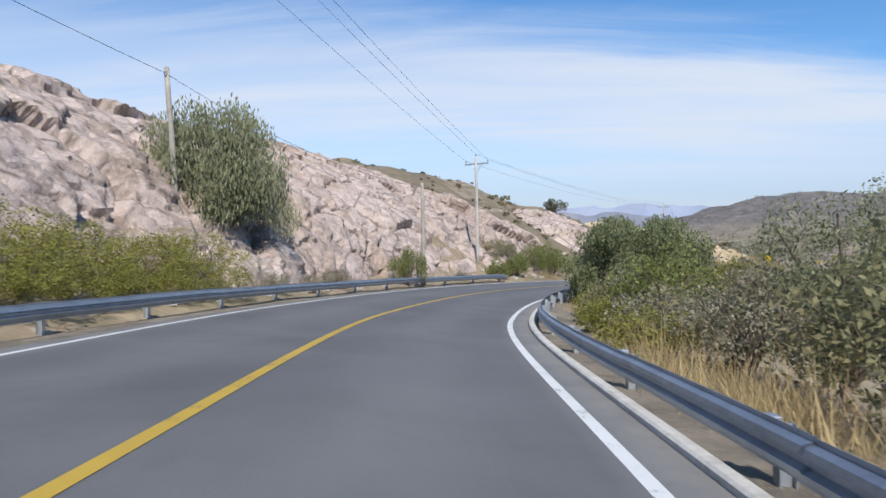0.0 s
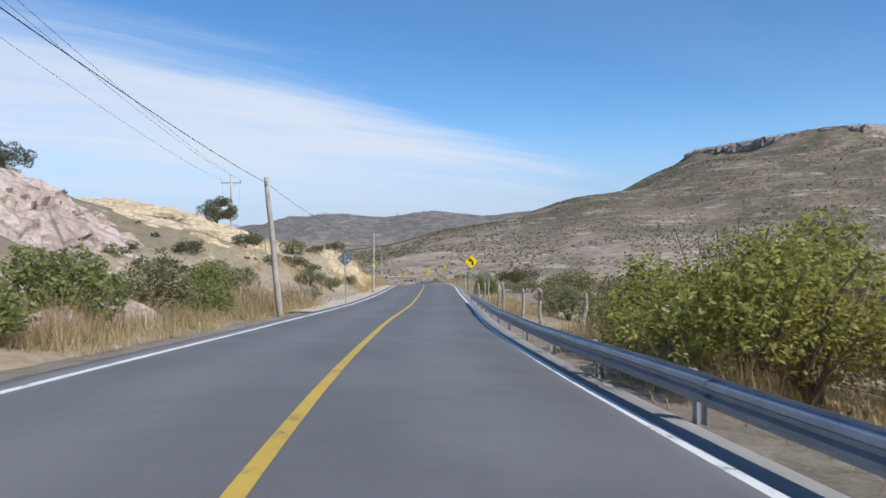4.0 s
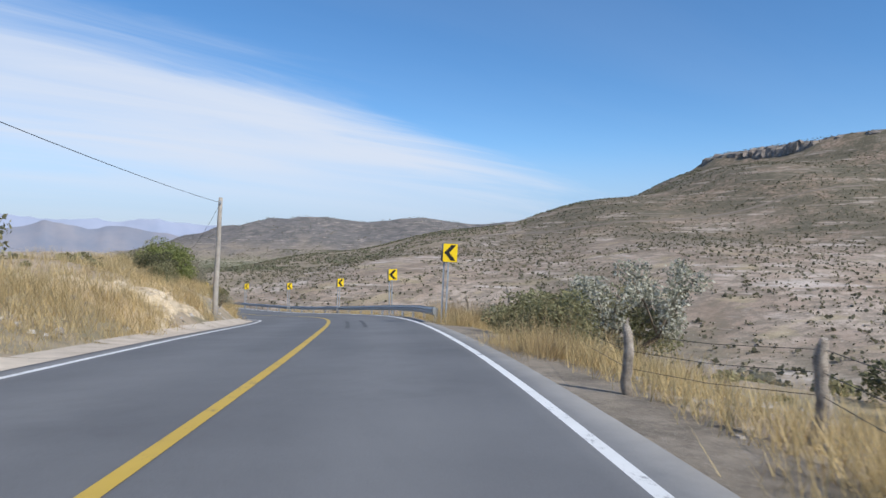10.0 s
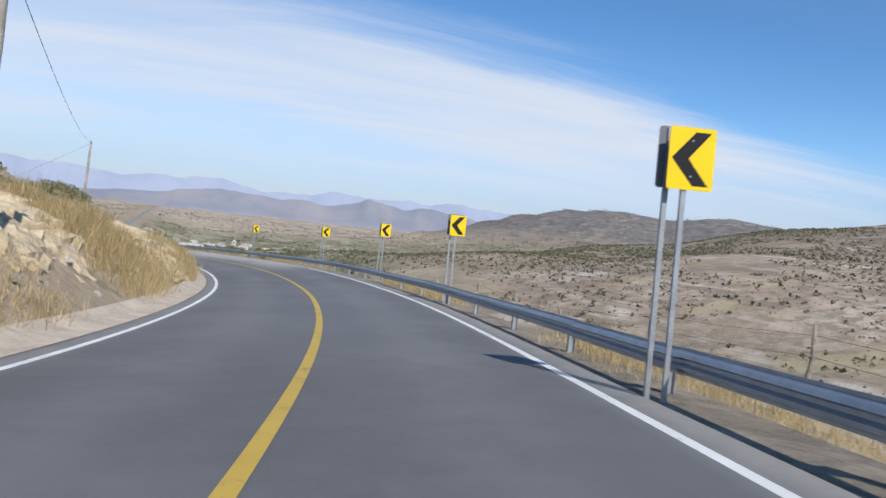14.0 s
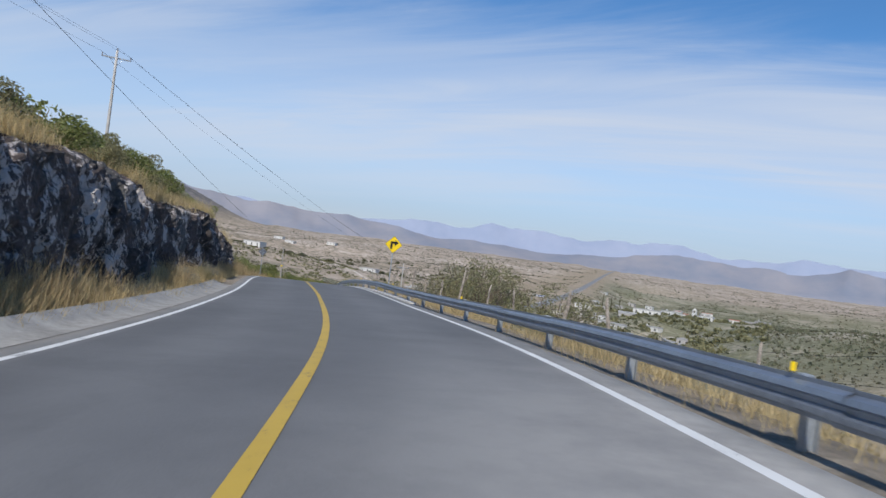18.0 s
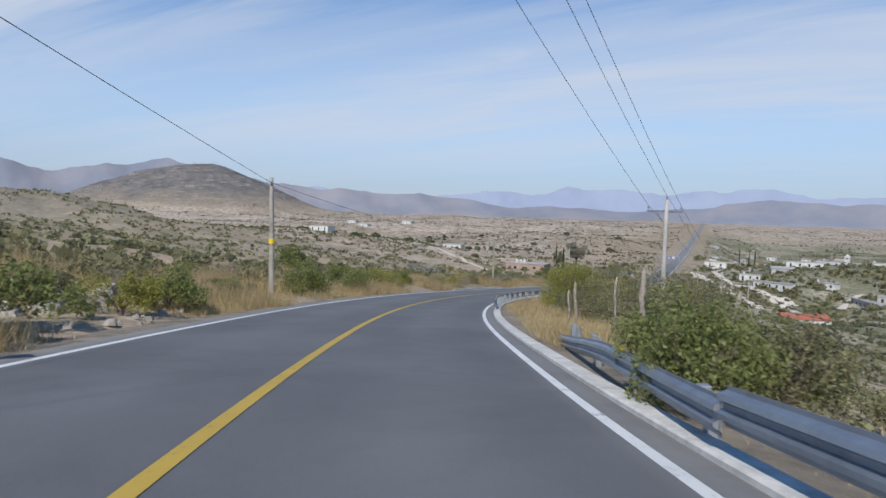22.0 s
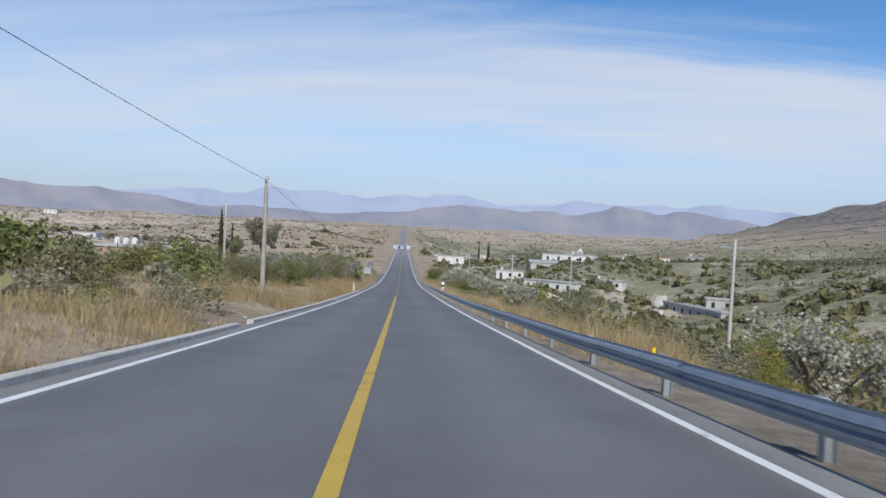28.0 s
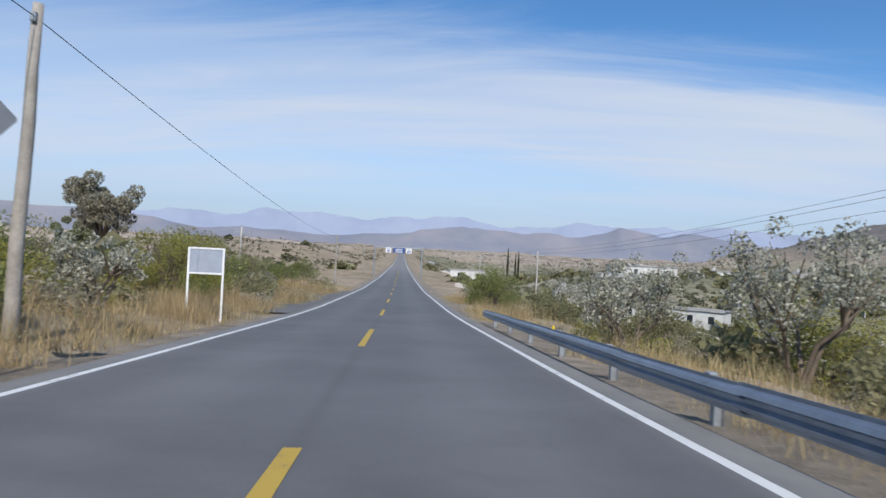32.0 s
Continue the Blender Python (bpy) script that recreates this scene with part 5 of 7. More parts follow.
# overhead sign gantry
p = Vector(at(661, 0))
root = thing("sign_gantry", Matrix.Translation(p) @ Matrix.Rotation(heading(661), 4, "Z"), "overhead road sign gantry with blue and white panels", "sign gantry")
for x in (-5.2, 5.2):
    part("leg", Solid().tube([(x, 0, -1), (x, 0, 6.4)], 0.16, 10), root, "", None, OLD_STEEL)
part("crossbeam", Solid().box((0, 0, 6.3), (10.5, 0.3, 0.35), None, 0.03), root, "", None, OLD_STEEL)
for x, w, m in ((-2.2, 1.2, WHITE), (0.1, 2.6, BLUE), (2.3, 1.2, WHITE)):
    pn = part("panel", Solid().slab(rounded(w, 1.1, 0.05), 0.03), root, "", Matrix.Translation((x, -0.25, 5.7)), m)
    for z in (0.25, -0.1, -0.35):
        part("text_line", Solid().box((0, -0.01, z), (w * 0.62, 0.01, 0.14)), pn, "", None, BLUE if m is WHITE else WHITE)

# ---- poles and cables ----


def pole(s, d, top, kind, lean=0.0, side=0.0, label=""):
    """A line pole whose top stands `top` above the road's surface there."""
    g = spot(s, d, 0.4)
    top = 1.3 + (top - 1.3) * float(swell(s))
    h = at(s, np.clip(d, -4.5, 4.5))[2] + top - g.z
    mat = POLE_CONC if kind == "power" else POLE_WOOD
    root = thing("power_pole" if kind == "power" else "telephone_pole", Matrix.Translation(g) @ Matrix.Rotation(heading(s) + radians(side), 4, "Z") @ Matrix.Rotation(radians(lean), 4, "Y"), label or ("pale concrete power pole with a crossarm and insulators" if kind == "power" else "grey wooden telephone pole with a single cable"), "utility pole", "power poles" if kind == "power" else "telephone poles")
    shaft = Solid().tube([(0.01 * math.sin(i * 2.1), 0.01 * math.cos(i * 1.7), h * i / 6) for i in range(7)], [0.14 - 0.05 * i / 6 for i in range(7)], 10)
    part("shaft", shaft, root, "", None, mat, True)
    tops = []
    if kind == "power":
        part("crossarm", Solid().box((0, 0.12, h - 0.55), (2.1, 0.09, 0.11), None, 0.01), root, "", None, OLD_STEEL)
        br = Solid()
        for x in (-0.5, 0.5):
            br.tube([(0, 0.1, h - 1.2), (x, 0.12, h - 0.58)], 0.018, 6)
        part("brace", br, root, "", None, OLD_STEEL)
        for x in (-0.98, 0.98, 0.0):
            z = h - 0.5 if x else h
            part("insulator", Solid().tube([(x, 0.12 if x else 0, z), (x, 0.12 if x else 0, z + 0.08), (x, 0.12 if x else 0, z + 0.1), (x, 0.12 if x else 0, z + 0.2), (x, 0.12 if x else 0, z + 0.22)], [0.02, 0.025, 0.06, 0.05, 0.02], 8), root, "", None, PORCELAIN)
            tops.append(root.matrix_world @ Vector((x, 0.12 if x else 0, z + 0.22)))
    else:
        part("clamp", Solid().box((0.0, -0.1, h - 0.25), (0.1, 0.12, 0.16), None, 0.01), root, "", None, OLD_STEEL)
        if s in (122.5, 402):
            part("band", Solid().tube([(0, 0, h * 0.5), (0, 0, h * 0.5 + 0.22)], 0.135, 10), root, "yellow painted band", None, YELLOW)
        tops.append(root.matrix_world @ Vector((0.02, -0.15, h - 0.25)))
    return tops


def cable(a, b, sag, r=0.009):
    a, b = Vector(a), Vector(b)
    pts = [a.lerp(b, i / 16) - Vector((0, 0, 4 * sag * (i / 16) * (1 - i / 16))) for i in range(17)]
    me = Solid().tube([q - a for q in pts], r, 5).mesh("overhead_cable", WIRE)
    ob = new("overhead_cable", me)
    ob.location = a
    tagged(ob, "thin black overhead cable between two poles", "cable", "overhead cables")


PHONE = ((-32, -8.5, 7.5, 0), (24.7, -9.2, 8.6, -2.5), (40, -5.0, 6.0, 0), (87, -4.6, 5.6, -5), (122.5, -4.35, 5.4, 1.5), (178.3, -5.2, 5.9, 1.5), (227, -6.4, 6.9, 3), (290, -9.5, 10.5, 2), (402, -6.1, 5.5, -1), (461, -7.45, 5.0, 0), (514.7, -6.2, 4.9, 0), (565.5, -5.5, 4.35, 2), (616, -6.5, 4.6, 0), (668, -7, 4.8, 0))
last = None
for s, d, top, lean in PHONE:
    t = pole(s, d, top, "phone", lean)
    if last:
        cable(last[0], t[0], 0.7)
    last = t
POWER = ((-30, -12, 14, 0), (53, -8.3, 9.6, 0), (134, -20.4, 12.0, 5), (240, -24, 15, 0), (350, -16, 15.8, 15), (407.5, 12.2, 5.8, 25), (520, 16, 3.85, 0), (557, 12.2, 4.0, 0), (620, 14, 4.2, 0), (685, 16, 4.3, 0))
last = None
for s, d, top, side in POWER:
    t = pole(s, d, top, "power", 0, side)
    if last:
        for a, b in zip(last, t):
            cable(a, b, 0.9, 0.008)
    last = t
for s, d, top in ((578.6, 22.7, 5.2), (551, -16.2, 7.2), (606.6, -12, 4.4), (640, -27, 5.0), (700, -40, 5.0), (645, 60, 0.5), (690, 48, 2.0)):
    pole(s, d, top, "power", 0.5, 0, "pale slender power pole among scrub")

# ---- fences ----
rng = np.random.RandomState(77)


def fence(posts, label, strands=3):
    """Irregular wooden posts (station, offset, height, thickness, lean) and barbed wire."""
    base = spot(posts[0][0], posts[0][1])
    root = thing("wire_fence", Matrix.Translation(base), label, "fence", "ranch fences")
    heads = []
    for s, d, h, r, lean in posts:
        g = spot(s, d, 0.25) - base
        n, bend = 12, rng.rand(4)
        pts = [(0.03 * math.sin(2.2 * i / n * 3 + bend[0] * 6) * h * 0.7 + 0.009 * rng.randn(), 0.03 * math.sin(i * 0.8 + bend[1] * 6) + 0.009 * rng.randn(), (h + 0.25) * i / (n - 1)) for i in range(n)]
        rad = [r * (1.12 - 0.3 * i / n) * (0.9 + 0.2 * rng.rand()) for i in range(n)]
        rad[-1] *= 0.55
        post = Solid().tube(pts, rad, 8)
        if bend[2] > 0.6:
            z = (h + 0.25) * 0.82
            post.tube([(pts[9][0], pts[9][1], z - 0.15), (pts[9][0] + 0.12, 0.02, z + 0.05), (pts[9][0] + 0.17, 0.03, z + 0.25)], [r * 0.6, r * 0.45, r * 0.3], 6)
        m = Matrix.Translation(g) @ Matrix.Rotation(heading(s), 4, "Z") @ Matrix.Rotation(radians(lean), 4, "Y") @ Matrix.Rotation(bend[3] * 6, 4, "Z")
        part("post", post, root, "", m, POST_WOOD, True)
        heads.append((g, m, h))
    for k in range(strands):
        for (g0, m0, h0), (g1, m1, h1) in zip(heads, heads[1:]):
            f = 0.45 + 0.22 * k
            a, b = m0 @ Vector((0, 0, 0.25 + h0 * f)), m1 @ Vector((0, 0, 0.25 + h1 * f))
            if (a - b).length < 9:
                mid = (a + b) / 2 - Vector((0, 0, 0.04))
                part("wire", Solid().tube([a, mid, b], 0.004, 4, False), root, "", None, WIRE)
    return root


def row(a, b, gap, d, h, r, dev=0.4):
    out, s = [], a
    while s < b:
        out.append((s, np.interp(s, *d) + dev * (rng.rand() - 0.5), h * (0.8 + 0.4 * rng.rand()), r * (0.75 + 0.6 * rng.rand()), 10 * (rng.rand() - 0.5)))
        s += gap * (0.75 + 0.5 * rng.rand())
    return out


fence([(107.2, 4.72, 1.45, 0.075, 3), (110.3, 4.57, 1.4, 0.08, -2), (120.6, 5.05, 1.4, 0.08, -4), (122.6, 4.34, 1.45, 0.095, 3), (128.2, 4.5, 1.45, 0.085, 2), (133.7, 4.35, 1.35, 0.075, 3), (135.9, 4.46, 1.3, 0.08, 6), (138.9, 4.36, 1.42, 0.09, -3), (141.4, 4.2, 1.3, 0.075, 4), (145.1, 4.29, 1.1, 0.08, -4), (150.5, 5.6, 0.95, 0.07, 4), (153, 4.76, 1.0, 0.07, -3), (161.6, 6.4, 1.4, 0.07, -11)], "weathered wooden post fence with barbed wire in dry grass")
fence([(54.4, 5.8, 1.05, 0.07, 3), (61.5, 6.3, 1.57, 0.075, -4), (63.2, 5.5, 1.1, 0.07, 5), (69.9, 5.4, 1.2, 0.07, -3), (77, 5.5, 1.3, 0.07, 4), (84, 5.5, 1.4, 0.075, -2), (89.5, 5.4, 1.3, 0.07, 3), (94.3, 5.0, 1.57, 0.08, -3), (98.8, 5.0, 1.6, 0.075, 2), (105.9, 5.0, 1.6, 0.075, -2)], "crooked wooden fence posts behind the guard rail")
fence(row(84, 120, 3.4, ((84, 104, 120), (-8.5, -7.8, -7.5)), 1.15, 0.06), "low crooked fence posts below the earth cut")
fence([(174.3, 8.5, 2.3, 0.11, -19)] + row(178, 266, 5.5, ((172, 266), (7.0, 7.6)), 1.25, 0.05, 0.8), "thin leaning stakes below the bend")
fence(row(300, 402, 4.2, ((300, 330, 402), (8.0, 6.4, 7.2)), 1.8, 0.055, 0.8), "crooked grey fence posts above the valley")
fence(row(118, 158, 3.6, ((118, 158), (-13, -11)), 1.1, 0.05), "small fence posts on top of the earth bank", 2)

# ---- plants ----
VEG = np.random.RandomState(909)


def leaves(centres, radii, count, size, seed, flat=0.0, aspect=1.6, hang=0.0, shell=0.55):
    """Leaf quads scattered through lumps; hang turns them down into strands."""
    r = np.random.RandomState(seed)
    centres, radii = np.asarray(centres, float), np.asarray(radii, float)
    w = radii ** 2
    pick = r.choice(len(centres), count, p=w / w.sum())
    v = r.normal(size=(count, 3))
    v /= np.linalg.norm(v, axis=1)[:, None]
    v[:, 2] *= 1 - flat
    p = centres[pick] + v * (radii[pick] * (shell + (1 - shell) * r.rand(count) ** 0.5))[:, None]
    a = r.normal(size=(count, 3))
    if hang:
        a = a * (1 - hang) + np.array([0, 0, -1]) * hang * 2
        p[:, 2] -= hang * r.rand(count) * radii[pick] * 0.9
    a /= np.linalg.norm(a, axis=1)[:, None]
    b = np.cross(a, r.normal(size=(count, 3)))
    b /= np.linalg.norm(b, axis=1)[:, None] + 1e-9
    sz = size * (0.6 + 0.8 * r.rand(count))[:, None]
    a, b = a * sz * aspect / 2, b * sz / 2
    return np.stack([p - a, p + b * 0.9, p + a, p - b * 0.9], 1)


def stems(n, h, r0, seed, spread=0.5, n_pts=5):
    r = np.random.RandomState(seed)
    out = Solid()
    for _ in range(n):
        az, q = r.rand() * 6.28, spread * (0.4 + 0.8 * r.rand())
        pts = [(q * h * (i / n_pts) ** 1.3 * math.cos(az + 0.3 * i) , q * h * (i / n_pts) ** 1.3 * math.sin(az + 0.3 * i), h * (0.6 + 0.4 * r.rand()) * i / n_pts) for i in range(n_pts + 1)]
        out.tube(pts, [r0 * (1 - 0.75 * i / n_pts) for i in range(n_pts + 1)], 5, False)
    return out


def lumps(n, w, h, seed, low=0.15):
    """Uneven lump centres for a shrub one metre high and w wide."""
    r = np.random.RandomState(seed)
    c, q = [], []
    for i in range(n):
        az, rad = r.rand() * 6.28, w / 2 * math.sqrt(r.rand()) * 0.85
        top = h * (1 - 0.55 * (rad / (w / 2)) ** 2)
        c.append((rad * math.cos(az), rad * math.sin(az), low * h + (top - low * h) * (0.25 + 0.75 * r.rand())))
        q.append(0.09 + 0.15 * r.rand())
    return c, q


SHRUBS = {}
for kind, mat, n, count, size, w, seed in (("green", LEAF_GREEN, 34, 3900, 0.036, 1.15, 1), ("olive", LEAF_OLIVE, 34, 3600, 0.032, 1.25, 2), ("yellow", LEAF_YELLOW, 36, 4300, 0.029, 1.35, 3), ("grey", LEAF_GREY, 30, 2300, 0.028, 1.1, 4), ("dark", LEAF_DARK, 28, 3000, 0.034, 1.3, 5)):
    SHRUBS[kind] = []
    for v in range(3):
        c, q = lumps(n, w, 0.9, seed * 10 + v)
        SHRUBS[kind].append((quads_mesh("foliage", leaves(c, q, count, size, seed * 100 + v), mat), stems(12, 0.8, 0.018, seed * 7 + v).mesh("branchwork", BARK)))
FAR = {}
for kind, mat, size, w, seed in (("green", LEAF_GREEN, 0.055, 1.15, 21), ("olive", LEAF_OLIVE, 0.05, 1.25, 22), ("yellow", LEAF_YELLOW, 0.046, 1.35, 23), ("grey", LEAF_GREY, 0.04, 1.1, 24), ("dark", LEAF_DARK, 0.05, 1.3, 25)):
    c, q = lumps(34, w, 0.9, seed * 10)
    FAR[kind] = (quads_mesh("foliage", leaves(c, q, 1400, size, seed * 100), mat), stems(8, 0.8, 0.018, seed * 7).mesh("branchwork", BARK))
BIG = {}
for kind, mat, n, count, size, w, seed in (("green", LEAF_GREEN, 60, 6000, 0.022, 1.15, 11), ("olive", LEAF_OLIVE, 60, 6000, 0.02, 1.25, 12), ("yellow", LEAF_YELLOW, 64, 6500, 0.019, 1.3, 13), ("grey", LEAF_GREY, 50, 4000, 0.018, 1.1, 14), ("dark", LEAF_DARK, 44, 4500, 0.022, 1.3, 15)):
    c, q = lumps(n, w, 0.95, seed * 10)
    BIG[kind] = (quads_mesh("foliage", leaves(c, [0.72 * v for v in q], count, size, seed * 100, 0, 1.8), mat), stems(18, 0.9, 0.013, seed * 7).mesh("branchwork", BARK))
TALL = {}
for kind, mat, n, count, size, w, seed in (("green", LEAF_GREEN, 80, 11000, 0.013, 1.15, 31), ("olive", LEAF_OLIVE, 80, 9000, 0.012, 1.25, 32), ("yellow", LEAF_YELLOW, 110, 21000, 0.0098, 1.35, 33), ("grey", LEAF_GREY, 60, 6000, 0.011, 1.1, 34), ("dark", LEAF_DARK, 60, 6000, 0.013, 1.3, 35)):
    c, q = lumps(n, w, 0.97, seed * 10, -0.12)
    TALL[kind] = (quads_mesh("foliage", leaves(c, [0.62 * v for v in q], count, size, seed * 100, 0, 2.2), mat), stems(30, 0.93, 0.009, seed * 7).mesh("branchwork", BARK))
SHRUB_WORDS = {"green": "fresh green leafy shrub on the verge", "olive": "dusty olive-green thorn shrub", "yellow": "yellow-green feathery shrub beside the road", "grey": "grey half-dry twiggy shrub", "dark": "dark thorny shrub on the slope"}


def shrub(kind, s, d, h, wide=1.0, words="", up=None):
    v = VEG.randint(3)
    h = h * float(swell(s)) ** 0.85
    foot = spot(s, d, 0.05 * h)
    if up is not None:
        foot.z = float(at(s, 0.0)[2]) + up
    m = Matrix.Translation(foot) @ Matrix.Rotation(VEG.rand() * 6.28, 4, "Z") @ Matrix.Diagonal((h * wide, h * wide * (0.85 + 0.3 * VEG.rand()), h, 1))
    root = thing("shrub", m, words or SHRUB_WORDS[kind], "shrub", "roadside shrubs")
    a, b = TALL[kind] if h > 3.2 or (s < 25 and -9 < d < 0) else FAR[kind] if abs(d) > 9.8 and h < 2.35 or abs(d) > 11.5 else BIG[kind] if h > 2.35 or (376 < s < 384 and d > 0) else SHRUBS[kind][v]
    part("foliage", a, root)
    part("branchwork", b, root)


def plant(bushes):
    for kind, s, d, h, wide in bushes:
        shrub(kind, s, d, h, wide)


# left of the road
plant((("yellow", 10, -7.4, 2.3, 1.6), ("yellow", 13, -7.2, 2.5, 1.6), ("yellow", 16, -6.9, 2.2, 1.4), ("yellow", 18.5, -6.7, 2, 1.3), ("yellow", 21, -6.6, 2.2, 1.4), ("grey", 25, -5.6, 1, 1.2), ("grey", 28, -5.4, 0.9, 1.3), ("grey", 31, -5.6, 1.1, 1.2), ("green", 38.5, -5.3, 2.4, 0.95), ("grey", 46, -5.6, 0.8, 1.2), ("green", 51.5, -5.6, 1.7, 0.9), ("green", 55.5, -6.3, 2, 1.1), ("olive", 57, -8.6, 2.4, 1.1), ("green", 60, -7.2, 2.7, 1), ("green", 63.5, -6.6, 2.6, 0.95), ("green", 65.5, -8.2, 2.6, 1.1), ("green", 68, -7.2, 1.9, 1), ("green", 70.5, -6.4, 1.5, 1.2), ("olive", 72, -7.8, 1.8, 1.1)))
plant((("olive", 77, -7.4, 1.8, 1), ("green", 74.5, -6.9, 2.0, 1.2), ("olive", 80.5, -7.2, 1.9, 1.2), ("green", 83.5, -6.6, 1.4, 1.3), ("green", 87, -7.6, 1.9, 1), ("olive", 92, -9, 2, 1.2), ("olive", 97, -10, 1.7, 1.2), ("grey", 98, -6.6, 1, 1.2), ("dark", 99, -14, 2.2, 1.2), ("grey", 103, -6.3, 1.1, 1.2), ("olive", 106, -11.5, 1.3, 1.2), ("dark", 108, -16, 1.2, 1.4), ("olive", 112, -8.2, 1.6, 1.1), ("dark", 114, -13.5, 1.4, 1.3), ("olive", 117, -7.4, 1.2, 1.2), ("dark", 118, -10.5, 1.5, 1.1), ("dark", 121, -9.5, 0.9, 1.2), ("dark", 121, -15, 1.5, 1.3), ("olive", 125, -12, 1.6, 1.2), ("olive", 125.5, -6.8, 1.1, 1.2), ("dark", 128, -10.5, 1, 1.3), ("grey", 132, -9.4, 1.5, 1.2), ("grey", 136.5, -9.2, 1.1, 1.2)))
plant((("olive", 150, -12, 1.3, 1.2), ("dark", 171, -26, 2.8, 1), ("green", 172, -19, 2.6, 1.1), ("olive", 178, -16, 2.8, 1.1), ("olive", 181, -8, 1.4, 1), ("dark", 185, -9, 1.6, 1.1), ("grey", 188, -5.8, 0.9, 1.3), ("green", 189, -8.6, 2.3, 1.1), ("olive", 191, -6, 1.1, 1.2), ("green", 191.5, -9.4, 2.6, 1.1), ("grey", 194, -8.2, 2.2, 1.2), ("olive", 195, -6.3, 1, 1.3), ("olive", 197, -11, 2.6, 1.2), ("grey", 197.5, -7.8, 1.7, 1.2), ("grey", 200, -8.5, 2.4, 1.1), ("grey", 203, -7.6, 1.6, 1.2), ("olive", 205, -10, 2.8, 1.1), ("grey", 209, -8.6, 2.2, 1.1), ("olive", 214, -11, 2.4, 1.2), ("green", 214.5, -5.1, 0.5, 1.1)))
plant((("grey", 218, -9.2, 1.9, 1.2), ("green", 224.5, -6.8, 0.9, 1.1), ("olive", 232, -13, 2.2, 1.2), ("olive", 286, -12.5, 2, 1.2), ("olive", 288, -11, 2.3, 1.3), ("dark", 294, -10.6, 2.4, 1.3), ("olive", 299, -10.2, 2.6, 1.3), ("green", 304, -10, 2.4, 1.3), ("olive", 308, -10.8, 2, 1.3), ("green", 312, -12.5, 2.6, 1.1), ("green", 316, -10, 1.9, 1.2), ("olive", 322, -9.6, 1.8, 1.3), ("green", 328, -9.6, 2.3, 1.1), ("green", 333, -9.2, 1.7, 1.2), ("olive", 337, -11.5, 2.4, 1.2), ("green", 341, -9, 2.6, 1), ("olive", 347, -8.8, 1.6, 1.3), ("grey", 321, -5.35, 0.9, 1.3), ("olive", 325.5, -5.3, 0.8, 1.4), ("grey", 329, -5.3, 0.9, 1.3), ("grey", 336, -5.35, 0.7, 1.3), ("olive", 354, -5.6, 1, 1.2), ("green", 357.5, -5.8, 1.6, 1.1), ("olive", 361, -6.4, 1.7, 1.1)))
plant((("green", 367, -6.2, 1.5, 1.1), ("green", 371.5, -6.2, 1.7, 1.1), ("green", 376, -6.6, 1.4, 1.2), ("green", 381.5, -6, 1.9, 1), ("green", 384, -6.6, 1.8, 1.1), ("yellow", 389, -6.2, 1.4, 1.1), ("olive", 390, -13, 1.2, 1.4), ("green", 391.5, -6, 1.5, 1.1), ("olive", 394, -10, 1, 1.4), ("dark", 397, -17, 1.3, 1.4), ("olive", 398, -6.4, 0.9, 1.2), ("grey", 399, -12, 1.1, 1.4), ("green", 400.5, -7.4, 1.1, 1.1), ("olive", 404, -14, 1.3, 1.4), ("green", 409, -6.8, 2.2, 0.9), ("olive", 413, -7.4, 1.7, 1.1), ("green", 418, -6.4, 1.6, 1), ("olive", 421, -7.6, 1.3, 1.2), ("green", 424, -9.6, 2, 1.3), ("green", 427, -15.5, 2.6, 1)))
plant((("yellow", 428, -8.4, 2.1, 1.5), ("green", 431, -10.6, 2.1, 1.3), ("yellow", 434, -9, 1.9, 1.5), ("green", 438, -9.5, 1.5, 1.3), ("dark", 440, -24, 1.7, 1.4), ("green", 442, -7, 1, 1.3), ("grey", 444, -8.4, 1, 1.3), ("dark", 446, -20, 1.6, 1.4), ("yellow", 447, -7.2, 0.9, 1.4), ("olive", 451, -6.8, 0.9, 1.4), ("green", 464, -8.2, 1.3, 1.2), ("olive", 468, -9.4, 1.4, 1.3), ("green", 512, -13, 2, 1.4), ("olive", 517, -11, 2.1, 1.3), ("green", 524, -12, 2, 1.3), ("olive", 528, -8.6, 2, 1.2), ("olive", 529, -10, 1.9, 1.3), ("green", 534, -8.4, 2.2, 1.2), ("green", 536, -13, 2.6, 1.3), ("olive", 538.5, -8.2, 2.4, 1.2)))
plant((("olive", 540, -10.4, 2.2, 1.2), ("green", 543, -8.8, 2.3, 1.2), ("green", 548, -8.2, 1.4, 1.3), ("grey", 551.5, -8.6, 2.8, 1.1), ("olive", 553, -7.4, 2.6, 1.2), ("green", 554, -10.2, 3.2, 1), ("olive", 558, -12, 2.9, 1.1), ("yellow", 562, -8.8, 1.9, 1.4), ("green", 566, -6.2, 1.1, 0.9), ("yellow", 571, -9.4, 2, 1.4), ("yellow", 574, -12.8, 2.6, 1.3), ("green", 577, -11.5, 2.5, 1.3), ("yellow", 580, -8.2, 2.4, 1.4), ("green", 586, -9, 2.8, 1.2), ("olive", 590, -10.6, 2.8, 1.2), ("olive", 596, -12, 3.2, 1.3), ("olive", 601, -11.2, 3.5, 1.1), ("yellow", 604, -11, 2, 1.4), ("olive", 620, -12, 2.2, 1.4), ("green", 640, -12, 2.4, 1.4)))
